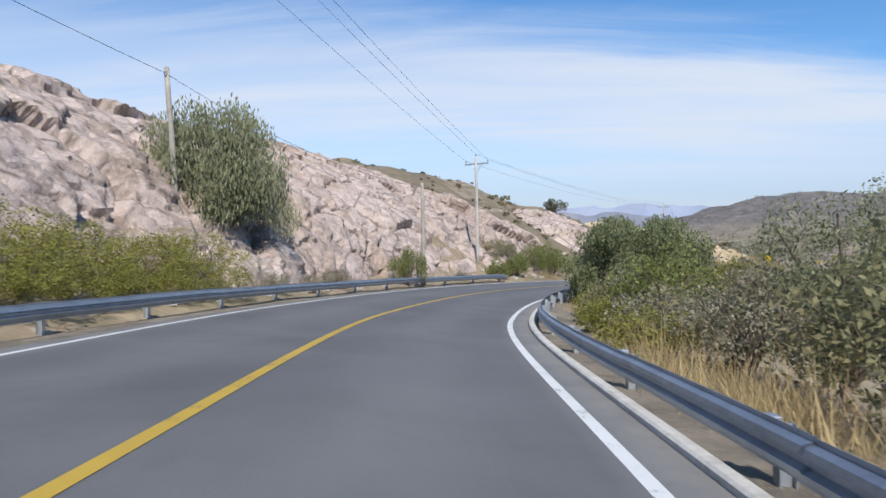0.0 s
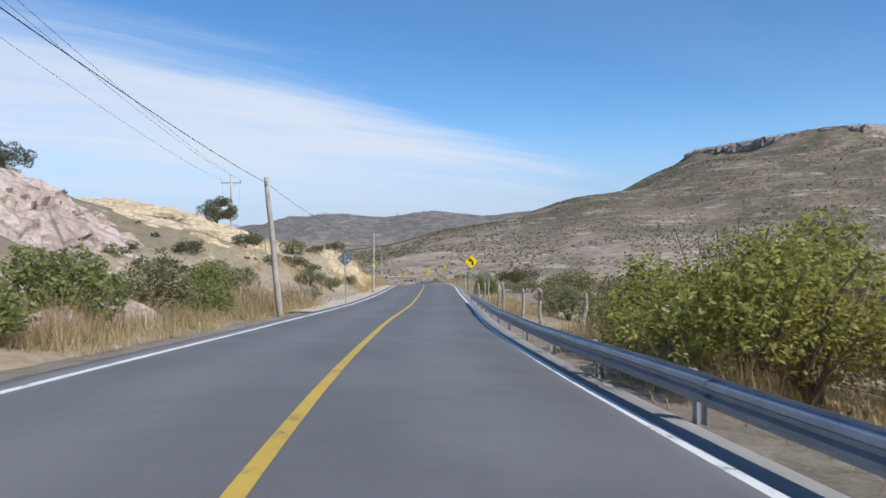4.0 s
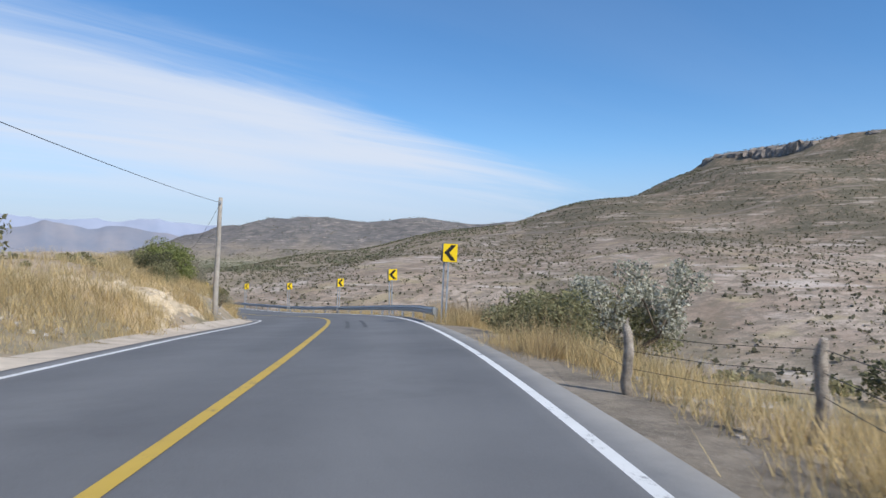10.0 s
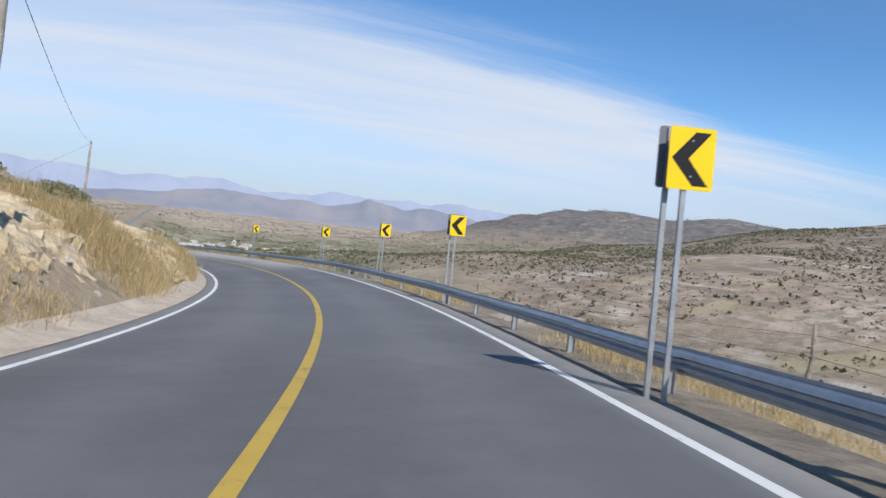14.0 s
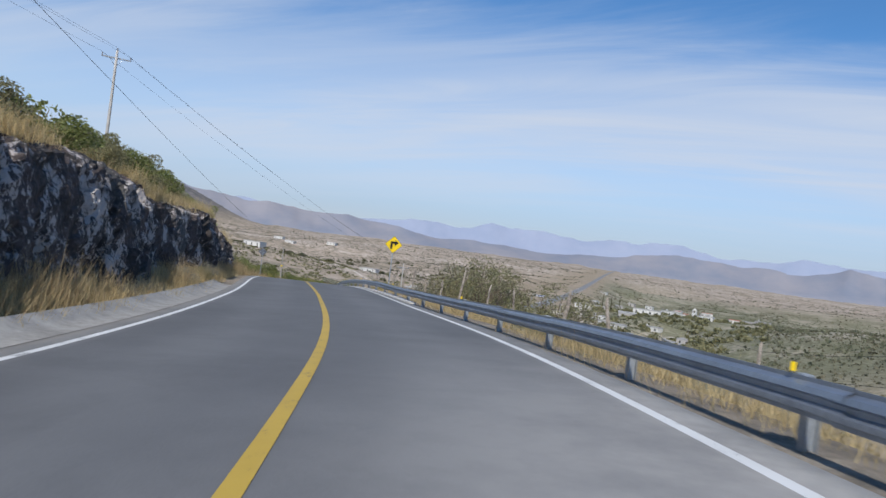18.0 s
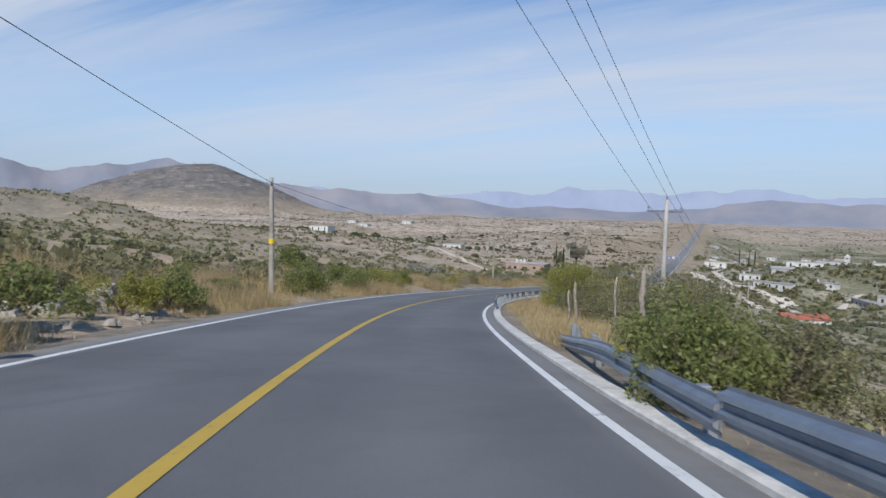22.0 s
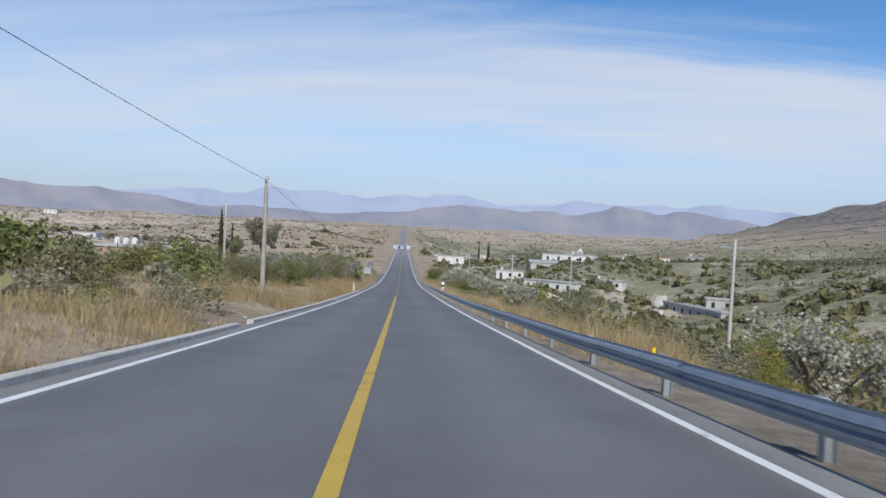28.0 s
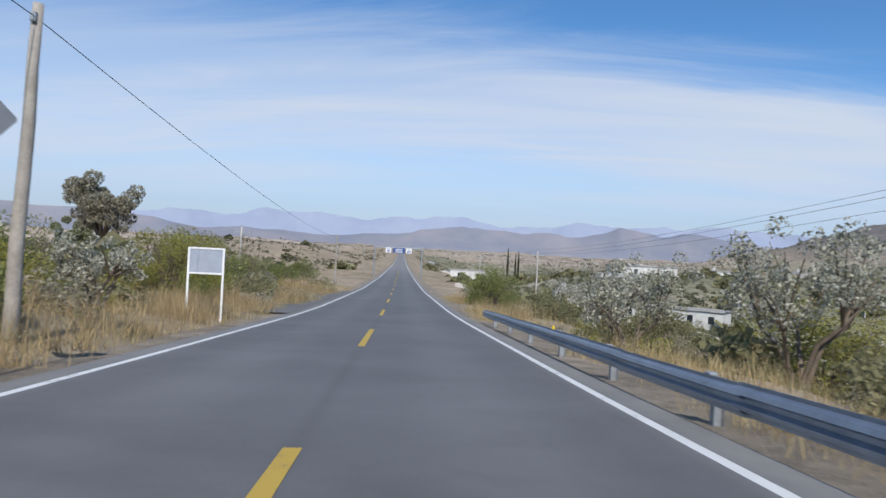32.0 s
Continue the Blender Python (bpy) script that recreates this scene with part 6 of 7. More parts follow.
# right of the road
plant((("grey", 5.5, 7, 2.6, 0.9), ("olive", 8, 8.2, 3.2, 1.1), ("grey", 12, 7.2, 2.4, 1), ("yellow", 13.5, 6, 1.2, 1.2), ("olive", 15, 8, 2.4, 1.3), ("grey", 17, 6.6, 1.7, 1.1), ("yellow", 17.5, 5.8, 1.1, 1.2), ("green", 20, 7.6, 3, 0.95), ("olive", 21.5, 6.2, 1.5, 1.2), ("olive", 23.5, 8.2, 2.6, 1.2), ("yellow", 24, 6.2, 1.3, 1.2), ("grey", 26, 7, 2.2, 0.9), ("green", 28.5, 6.4, 1.6, 1.1), ("olive", 29, 8.5, 2.6, 1.1), ("grey", 31.5, 6.6, 2.3, 0.8), ("yellow", 36, 6.2, 1.3, 1.2), ("yellow", 39, 5.8, 1.1, 1.3), ("olive", 40.5, 8.8, 2.6, 1.2)))
plant((("grey", 42, 6.1, 1.8, 0.8), ("olive", 44, 7, 1.7, 1.2), ("yellow", 46, 5.8, 1.2, 1.3), ("olive", 49, 7.6, 1.9, 1.3), ("yellow", 50, 5.7, 1.1, 1.3), ("olive", 53, 6.8, 1.5, 1.3), ("yellow", 54.5, 5.8, 1.2, 1.2), ("grey", 58, 6.2, 1.6, 0.9), ("grey", 62, 6, 1.7, 0.9), ("olive", 66, 9.4, 3.6, 1.2), ("yellow", 67.5, 6.4, 2.6, 1.2), ("yellow", 69, 6.1, 2.4, 1.35), ("yellow", 70, 7.4, 3.2, 1.2), ("olive", 73, 8.6, 3.7, 1.1), ("yellow", 73, 6.6, 2.6, 1.35), ("yellow", 77, 7.6, 2.4, 1.2), ("olive", 83, 8.2, 2.6, 1.1), ("green", 88, 9, 2.2, 1.2), ("olive", 94, 8.2, 1.9, 1.2)))
plant((("olive", 104, 8.6, 1.3, 1.3), ("olive", 107, 10, 1.43, 1.3), ("olive", 111, 12, 2, 1.2), ("green", 113.5, 5.7, 2, 0.5), ("olive", 116, 11.5, 1.9, 1.2), ("green", 118, 5.4, 2, 0.6), ("olive", 119, 17, 2.3, 1.2), ("grey", 121.8, 6, 1.7, 0.9), ("olive", 122, 10, 1.6, 1.3), ("grey", 124, 8.6, 1.1, 1.2), ("olive", 126, 15, 2.2, 1.3), ("grey", 130, 8.4, 1, 1.3), ("dark", 132, 17, 2.2, 1.3), ("green", 133, 9, 1.2, 1.3), ("dark", 140.8, 10.2, 2.3, 1.25), ("dark", 139.2, 11.4, 2.5, 1.2), ("olive", 145, 11.6, 2.0, 1.35), ("olive", 149, 12.6, 1.9, 1.35), ("olive", 156, 13, 2.2, 1.2), ("dark", 160, 15, 2, 1.2)))
plant((("olive", 161, 5.9, 1.7, 1.1), ("olive", 163.5, 6.6, 1.8, 1.2), ("olive", 164.7, 8.8, 2.6, 1.2), ("olive", 168, 8, 2.3, 1.2), ("grey", 171, 6.2, 1.2, 1), ("green", 171.8, 6.4, 0.8, 1.5), ("olive", 173.5, 6.6, 0.8, 1.4), ("yellow", 175.5, 9.6, 1.9, 1.4), ("yellow", 173.8, 9.2, 1.6, 1.3), ("olive", 177, 8.4, 1.2, 1.4), ("olive", 171, 8.6, 1.6, 1.3), ("olive", 166, 6.3, 1.7, 1.2), ("olive", 326, 12.5, 4, 1.1)))
plant((("olive", 330, 9.5, 4.2, 1.1), ("olive", 334, 10.6, 4.2, 1.1), ("grey", 338, 9.6, 3.6, 1), ("olive", 343, 11, 3.8, 1.2), ("grey", 345, 9, 1.6, 1.2), ("green", 350.5, 6.6, 0.9, 1.2), ("green", 378.3, 4.75, 1.5, 0.95), ("green", 379.4, 4.85, 1.6, 1.0), ("olive", 379, 5.9, 1.5, 1.1), ("green", 380, 6.4, 1.4, 1.1), ("olive", 387, 6.6, 1.1, 1.2), ("olive", 352, 10.8, 2.4, 1.3), ("grey", 358, 9.2, 1.6, 1.3), ("grey", 366, 9.4, 1.5, 1.3)))
plant((("grey", 388, 9, 1.8, 1.1), ("olive", 398, 9.6, 2.2, 1.3), ("olive", 402, 10.4, 2.6, 1.2), ("olive", 404, 13, 4.4, 1), ("olive", 407, 11.4, 5.2, 0.9), ("olive", 410, 13.5, 5, 0.95), ("olive", 416, 7.8, 1.8, 1.2), ("olive", 419, 9.6, 3.6, 1), ("yellow", 422, 8.4, 4.2, 0.95), ("yellow", 425, 7.8, 4, 0.95), ("yellow", 428.5, 8, 3.9, 0.95), ("grey", 430, 6.6, 1.1, 1.2), ("olive", 433, 8.2, 2, 1.3), ("olive", 437.5, 9.4, 2.8, 1.3), ("yellow", 441, 9.2, 3, 1.2), ("olive", 444, 11.5, 2.6, 1.3), ("yellow", 446, 9.8, 3.1, 1.2)))
plant((("yellow", 451, 9.6, 3, 1.2), ("green", 453, 11, 3, 1.2), ("olive", 500, 15, 2.2, 1.2), ("yellow", 506, 12, 2.6, 1.3), ("green", 511, 14, 2.6, 1.2), ("olive", 519, 9, 1.8, 1.3), ("olive", 530, 12, 2.4, 1.3), ("yellow", 535, 10, 2, 1.4), ("yellow", 547, 8.8, 1.7, 1.2), ("green", 549, 7.2, 1.4, 1.1), ("olive", 561, 8, 1.9, 1.2), ("olive", 565, 9.2, 2, 1.3), ("yellow", 571, 10.6, 2.6, 1.4), ("olive", 580, 10.5, 2, 1.3), ("olive", 586, 8.4, 2, 1.2), ("green", 591.5, 6.6, 2.4, 1.2), ("green", 597, 7.4, 2.4, 1.2), ("olive", 602, 8.4, 2.4, 1.2), ("yellow", 610, 8.6, 2.2, 1.3)))

for kind, s, d, h, up in (("green", 316, -8.7, 1.5, 3.7), ("olive", 320, -8.5, 1.3, 3.7), ("green", 324.5, -8.8, 1.7, 3.7), ("olive", 328.5, -8.5, 1.2, 3.65), ("green", 332, -8.7, 1.8, 3.65), ("olive", 336, -8.5, 1.3, 3.6), ("green", 339.5, -8.8, 1.5, 3.6), ("olive", 343, -8.5, 1.2, 3.5), ("green", 346.5, -8.6, 1.3, 2.9), ("olive", 350, -8.5, 1.2, 2.4), ("green", 353.5, -8.4, 1.2, 2.0), ("olive", 358, -8.2, 1.1, 1.5), ("olive", 311, -8.6, 1.3, 3.7), ("grey", 306, -8.6, 1.3, 3.4), ("olive", 301, -8.7, 1.2, 3.1)):
    shrub(kind, s, d, h, 1.3, "green shrub rooted on top of the dark rock wall", up)
for kind, s, d, h in (("grey", 206, -8.4, 1.5), ("olive", 209.5, -8.7, 1.7), ("grey", 213, -8.3, 1.5), ("olive", 216.5, -8.6, 1.6), ("grey", 220.5, -8.4, 1.3), ("olive", 224, -8.7, 1.2), ("grey", 230, -8.6, 1.0)):
    shrub(kind, s, d, h, 1.3, "dusty shrub on top of the grassy bank round the bend", 2.35)
shrub("dark", 131, -9.0, 1.2, 1.3, "dark thorny shrub on top of the earth bank", 4.0)
shrub("grey", 134.5, -8.7, 0.9, 1.3, "grey twiggy shrub on top of the earth bank", 3.7)
belt = np.random.RandomState(515)
for a, b, d0, d1, n, hs, kinds in (
    (446, 600, -7.0, -18, 16, (0.9, 1.9), ("grey", "olive", "olive", "green", "yellow")), (448, 620, 7.6, 18, 14, (0.9, 1.9), ("olive", "olive", "grey", "yellow", "grey")),
    (335, 404, 9.5, 18, 13, (0.9, 2.0), ("olive", "grey", "olive")), (374, 446, -7.5, -16, 12, (0.6, 1.4), ("green", "olive", "yellow", "grey")),
    (0, 100, 8.0, 14, 10, (1.0, 2.2), ("olive", "grey", "yellow")), (60, 112, -17, -30, 6, (0.5, 1.0), ("olive", "dark", "grey")), (168, 205, 8, 14, 3, (0.7, 1.5), ("olive", "grey"))):
    for _ in range(n):
        shrub(kinds[belt.randint(len(kinds))], a + (b - a) * belt.rand(), d0 + (d1 - d0) * belt.rand() ** 1.2, hs[0] + (hs[1] - hs[0]) * belt.rand(), 1.0 + 0.4 * belt.rand())



def thicket(name, kind, spots, label):
    """Many small bushes that grow into one another, as one object."""
    mat, size, wide, seed = {"green": (LEAF_GREEN, 0.05, 1.2, 41), "olive": (LEAF_OLIVE, 0.045, 1.3, 42), "grey": (LEAF_GREY, 0.04, 1.2, 43), "yellow": (LEAF_YELLOW, 0.045, 1.4, 44)}[kind]
    r = np.random.RandomState(seed)
    kinds = []
    for v in range(3):
        c, q = lumps(30, wide, 0.9, seed * 10 + v, 0.05)
        kinds.append(leaves(c, q, 800, size, seed * 100 + v))
    out = []
    for x, y, z, h in spots:
        a, g = r.rand() * 6.28, kinds[r.randint(3)] * np.array([h * (0.9 + 0.5 * r.rand()), h * (0.9 + 0.5 * r.rand()), h])
        g = np.stack([g[..., 0] * math.cos(a) - g[..., 1] * math.sin(a), g[..., 0] * math.sin(a) + g[..., 1] * math.cos(a), g[..., 2]], -1)
        out.append(g + np.array([x, y, z - 0.08 * h]))
    tagged(new(name, quads_mesh(name, np.concatenate(out), mat)), label, "bushes", "", "stuff")


thick = np.random.RandomState(616)
for kind, zs, words in (
    ("olive", ((448, 612, -6.5, -26, 80, 0.8, 2.2), (450, 620, 7, 26, 90, 0.8, 2.0), (340, 405, 8.5, 20, 26, 0.8, 1.8)), "dusty olive bushes grown together beside the straight"),
    ("green", ((500, 600, -7.5, -20, 36, 1.0, 2.6), (455, 600, 9, 22, 24, 0.8, 1.9), (374, 440, -6.5, -18, 16, 0.5, 1.2)), "green leafy bushes grown together beside the straight"),
    ("grey", ((448, 612, -6.0, -22, 50, 0.6, 1.8), (450, 620, 6.2, 22, 70, 0.6, 1.7), (366, 446, -7, -24, 20, 0.4, 1.0)), "grey half-dry bushes in the verge grass"),
    ("yellow", ((448, 600, -6.5, -18, 24, 0.5, 1.4), (450, 600, 6.4, 18, 30, 0.5, 1.4), (374, 446, -6, -16, 14, 0.5, 1.1)), "yellow-green feathery bushes in the verge grass")):
    pp_ = []
    for a, b, d0, d1, n, h0, h1 in zs:
        p = at(a + (b - a) * thick.rand(n), d0 + (d1 - d0) * thick.rand(n))
        p[:, 2] = land(p[:, 0], p[:, 1])
        pp_.append(np.c_[p, h0 + (h1 - h0) * thick.rand(n) ** 1.4])
    thicket("verge_bushes", kind, np.concatenate(pp_), words)

# trees with trunks


def tree(name, s, d, h, w, mat, words, seed, trunk=0.16, count=7000, size=0.11, hang=0.0, low=0.3, n=26, aspect=2.0, shell=0.45):
    r = np.random.RandomState(seed)
    f = float(swell(s))
    h, w, trunk, size = h * f, w * f, trunk * f, size * f
    root = thing(name, Matrix.Translation(spot(s, d, 0.15)) @ Matrix.Rotation(r.rand() * 6, 4, "Z"), words, "tree")
    tr, c, q = Solid(), [], []
    tr.tube([(0.06 * h * math.sin(i * 0.8) * i / 6, 0.04 * h * math.sin(i * 1.1 + 1) * i / 6, h * low * 1.25 * i / 5) for i in range(6)], [trunk * (1.25 - 0.11 * i) for i in range(6)], 9)
    for i in range(n):
        az, rad = r.rand() * 6.28, w / 2 * math.sqrt(0.08 + 0.92 * r.rand()) * 0.82
        zz = h * (low + (1 - low) * (0.15 + 0.78 * r.rand()) * (1 - 0.45 * (rad / (w / 2)) ** 2))
        p = Vector((rad * math.cos(az), rad * math.sin(az), zz))
        c.append(p), q.append(w * (0.085 + 0.07 * r.rand()))
        if i % 2 == 0:
            tr.tube([(0, 0, h * low * 0.8), (p.x * 0.35, p.y * 0.35, h * low + (p.z - h * low) * 0.5), tuple(p)], [trunk * 0.55, trunk * 0.35, 0.02], 6, False)
    part("trunk", tr, root, "", None, BARK, True)
    part("crown", quads_mesh("crown", leaves(c, q, count, size, seed + 1, 0.1, aspect, hang, shell), mat), root)


tree("pepper_tree", 32, 7.6, 4.6, 6.0, LEAF_PEPPER, "large bright green pepper tree with hanging foliage", 31, 0.2, 46000, 0.055, 0.45, 0.1, 80, 2.6)
tree("pepper_tree", 26.8, -8.8, 6.6, 6.4, LEAF_EUC, "dusty green pepper tree drooping before the rock", 32, 0.2, 26000, 0.06, 0.7, 0.1, 70, 3.2)
tree("pepper_tree", 12.2, 9.0, 4.4, 3.4, LEAF_EUC, "dusty grey-green tree behind the crash barrier", 36, 0.1, 18000, 0.034, 0.4, 0.15, 60, 2.6)
tree("hill_tree", 349.5, -8.8, 4.6, 3.6, LEAF_GREEN, "green tree on top of the dark rock wall", 41, 0.12, 9000, 0.06, 0, 0.25, 30)
tree("hill_tree", 333.5, -9.6, 2.8, 3.0, LEAF_OLIVE, "olive tree on top of the dark rock wall", 42, 0.1, 7000, 0.055, 0, 0.25, 28)
tree("hill_tree", 324, -10.0, 1.8, 2.8, LEAF_OLIVE, "olive tree on top of the dark rock wall", 43, 0.1, 7000, 0.055, 0, 0.25, 28)
tree("hill_tree", 343.5, -8.8, 2.0, 2.4, LEAF_GREEN, "small green tree on top of the dark rock wall", 44, 0.08, 5000, 0.05, 0, 0.25, 24)
tree("thorn_tree", 112, -31, 3.2, 4.2, LEAF_DARK, "dark flat-topped thorn tree on the hill crest", 33, 0.10, 7000, 0.07, 0, 0.35, 26)
tree("thorn_tree", 125, -19.3, 3.4, 4.0, LEAF_DARK, "dark spreading thorn tree on the earth cut", 34, 0.14, 7000, 0.07, 0, 0.35, 26)
tree("thorn_tree", 152, -14, 2.4, 3.0, LEAF_DARK, "dark thorn tree above the grass bank", 36, 0.1, 5000, 0.06, 0, 0.35, 22)
tree("leafless_tree", 619, -26, 9.4, 6.6, LEAF_GREY, "tall grey-green tree over the scrub", 37, 0.25, 12000, 0.13, 0, 0.35, 34)
tree("leafless_tree", 632, -34, 6.2, 4.5, LEAF_EUC, "tall dusty tree behind the scrub", 38, 0.2, 9000, 0.13, 0, 0.3, 30)
for s, d, h in ((565.4, -20, 11.5), (640, -36, 11.5), (720, 26, 13), (730, 30, 12), (760, 34, 13)):
    root = thing("cypress", Matrix.Translation(spot(s, d, 0.2)), "slim dark green cypress", "tree", "cypresses")
    cc = [(0, 0, h * (0.08 + 0.9 * i / 60)) for i in range(61)]
    qq = [0.08 + 0.55 * math.sin(math.pi * min(1, (0.1 + 0.9 * (1 - i / 60)) ** 0.8)) * (1 - i / 66) for i in range(61)]
    part("trunk", Solid().tube([(0, 0, 0), (0, 0, h * 0.9)], [0.14, 0.03], 7), root, "", None, BARK)
    part("crown", quads_mesh("crown", leaves(cc, qq, 9000, 0.12, int(s), 0, 2.0, 0, 0.6), LEAF_DARK), root)


def blossom_tree(s, d, h, w, seed):
    """A low spreading tree with dark limbs and sparse pale leaves and flowers."""
    r = np.random.RandomState(seed)
    h, w = h * float(swell(s)), w * float(swell(s))
    root = thing("blossom_tree", Matrix.Translation(spot(s, d, 0.1)) @ Matrix.Rotation(r.rand() * 6, 4, "Z"), "low spreading tree with pale leaves and white flowers", "tree", "pale flowering trees")
    limbs, c, q = Solid(), [], []
    for i in range(5):
        az, base = i * 1.26 + r.rand(), Vector((0.15 * math.cos(i), 0.15 * math.sin(i), 0))
        knee = Vector((0.22 * w * math.cos(az), 0.22 * w * math.sin(az), h * (0.35 + 0.15 * r.rand())))
        limbs.tube([base, base.lerp(knee, 0.5) + Vector((0.05, -0.05, 0.1 * h)), knee], [0.075, 0.06, 0.045], 7, False)
        for j in range(5):
            b2 = az + 1.8 * (r.rand() - 0.5)
            tip = Vector((w * (0.22 + 0.26 * r.rand()) * math.cos(b2), w * (0.22 + 0.26 * r.rand()) * math.sin(b2), h * (0.6 + 0.38 * r.rand())))
            limbs.tube([knee, knee.lerp(tip, 0.5) + Vector((0, 0, 0.04 * h)), tip], [0.04, 0.028, 0.012], 5, False)
            for f in (0.55, 0.8, 1.0):
                c.append(knee.lerp(tip, f) + Vector(r.normal(size=3)) * 0.06 * w), q.append(w * (0.055 + 0.035 * r.rand()))
    part("trunk", limbs, root, "", None, BARK, True)
    part("crown", quads_mesh("crown", leaves(c, q, int(1500 * w), 0.075, seed + 50, 0.1, 1.3, 0, 0.3), BLOSSOM), root)


for s, d, h, w, seed in ((163.5, 8.8, 2.9, 4.4, 1), (574, 7.6, 2.5, 3.0, 2), (569, 8.9, 2.7, 3.2, 3), (581, 9.2, 2.3, 3.0, 4), (556, -11, 2.4, 4.0, 5), (549, -12.5, 2.5, 4.2, 6), (545, -10.5, 2.2, 3.4, 15), (573, -7.6, 1.6, 2.0, 7), (563.5, -6.6, 2.3, 2.4, 8), (431, 8.2, 1.6, 2.4, 9), (528, 8.4, 1.5, 2.2, 10), (545, 8.2, 2.0, 2.6, 11), (455, -13, 1.5, 2.6, 12), (449, -12, 1.4, 2.2, 13), (590, 10.2, 2.2, 2.6, 14), (500, 8.6, 1.5, 2.4, 16), (538, -9.0, 1.7, 2.6, 17)):
    blossom_tree(s, d, h, w, seed)

g = spot(221.5, -8.0)
root = thing("agave", Matrix.Translation(g), "blue-grey agave rosette on the bank", "agave")
for i in range(26):
    az, el, ln = i * 2.4, radians(15 + 65 * (i / 26)), 0.75 + 0.3 * ((i * 7) % 5) / 5
    lf = Solid()
    a = Vector((math.cos(az) * math.cos(el), math.sin(az) * math.cos(el), math.sin(el)))
    b = Vector((-math.sin(az), math.cos(az), 0))
    n = a.cross(b)
    lf.add([b * -0.05, b * 0.05, a * ln * 0.5 + b * 0.075, a * ln * 0.5 - b * 0.075 , a * ln, n * 0.03, a * ln * 0.5 + n * 0.035], [(0, 5, 6, 3), (5, 1, 2, 6), (3, 6, 4), (6, 2, 4), (0, 3, 2, 1), (3, 4, 2)])
    part("leaf", lf, root, "", None, PAD)

# ---- dry grass ----


def tufts(name, spots, blades, h, label, mat=GRASS_DRY, wide=0.2):
    """Tufts of blades at places (n x 3), as one object that nobody could count."""
    r = np.random.RandomState(len(spots))
    n = len(spots)
    p = np.repeat(spots, blades, 0) + np.c_[r.normal(size=(n * blades, 2)) * wide, np.zeros(n * blades)]
    patch = np.clip(1 + 0.035 * ripples(spots[:, 0], spots[:, 1], 5, 15), 0.45, 1.5)
    hh = np.repeat(h * patch * (0.45 + 0.9 * r.rand(n)), blades) * (0.5 + 0.7 * r.rand(n * blades))
    az = r.rand(n * blades) * 6.28
    lean = hh * (0.2 + 0.75 * r.rand(n * blades))
    w = 0.0036 + 0.0048 * r.rand(n * blades)
    side = np.stack([-np.sin(az), np.cos(az), 0 * az], -1) * w[:, None]
    tip = p + np.stack([np.cos(az) * lean, np.sin(az) * lean, hh], -1)
    mid = p * 0.45 + tip * 0.55
    q = np.stack([p - side, p + side, mid + side * 0.8, tip], 1)
    ob = new(name, quads_mesh(name, q, mat))
    tagged(ob, label, "grass", "", "stuff")


def verge(a, b, d0, d1, n, seed, bare=-14):
    r = np.random.RandomState(seed)
    s, d = a + (b - a) * r.rand(n), d0 + (d1 - d0) * r.rand(n) ** 1.3
    p = at(s, d)
    keep = ripples(p[:, 0], p[:, 1], 5, 24) > bare
    p = p[keep]
    p[:, 2] = land(p[:, 0], p[:, 1]) - 0.03
    return p


VERGES_RIGHT = ((4, 52, 4.9, 8, 900), (52, 104, 4.7, 8, 800), (103, 140, 5.2, 7.0, 400), (138, 160, 5.0, 6.8, 900), (158, 176, 4.3, 9.5, 2200), (104, 172, 4.25, 5.4, 700), (172, 345, 4.45, 7.2, 4200), (345, 404, 4.7, 9.5, 2800), (404, 600, 4.5, 7.6, 3400), (446, 580, 4.35, 5.0, 1500))
VERGES_LEFT = ((54, 100, -4.8, -9, 1100), (96, 136, -7.4, -12, 900), (134, 165, -5.6, -12, 1300), (163, 200, -4.7, -13, 2200), (196, 285, -4.7, -12, 4400), (365, 446, -9, -26, 2400), (282, 362, -5.0, -6.4, 1300), (284, 350, -8.5, -14, 1500), (358, 446, -4.7, -11, 3000), (374, 416, -4.6, -9, 1500), (376, 430, -9, -22, 1300), (440, 612, -4.5, -10.5, 5600), (440, 600, -7, -30, 8000), (450, 600, 5, 14, 3000))
BANK_GRASS.extend((verge(212, 266, -4.85, -8, 2600, 901, -60), verge(374, 418, -4.6, -9, 1700, 902, -60), verge(138, 158, 5.0, 6.6, 500, 904, -60), verge(158, 178, 5.2, 10.5, 900, 908, -60), verge(386, 412, 4.7, 10, 1700, 906, -60), verge(30, 60, 4.9, 7.5, 600, 907, -60), verge(120, 164, -5.0, -8, 900, 905, -60), verge(283, 362, -4.7, -5.9, 1000, 903, -60)))
tufts("dry_grass", np.concatenate(BANK_GRASS + [verge(*v, 300 + i) for i, v in enumerate(VERGES_RIGHT + VERGES_LEFT)]), 15, 0.38, "tall straw-coloured dry grass along the verge")

WEEDS = ((446, 545, -4.5, -8.5, 900), (545, 600, -5.0, -9, 420), (360, 446, -4.8, -9.5, 800), (374, 420, -9, -20, 400), (340, 360, -4.9, -6.0, 130), (404, 600, 4.9, 8.5, 700), (200, 285, -6, -11, 260), (285, 345, -5.2, -6.0, 150), (100, 158, 5.3, 7, 160), (156, 178, 4.6, 9, 260), (5, 60, 5.4, 8, 220), (52, 100, -5.4, -9, 200), (84, 112, -5.2, -9, 260), (56, 104, 4.6, 7.5, 260))
tufts("dry_weeds", np.concatenate([verge(*v, 700 + i) for i, v in enumerate(WEEDS)]), 46, 0.62, "fine brown dry weeds along the verge", WEED, 0.3)
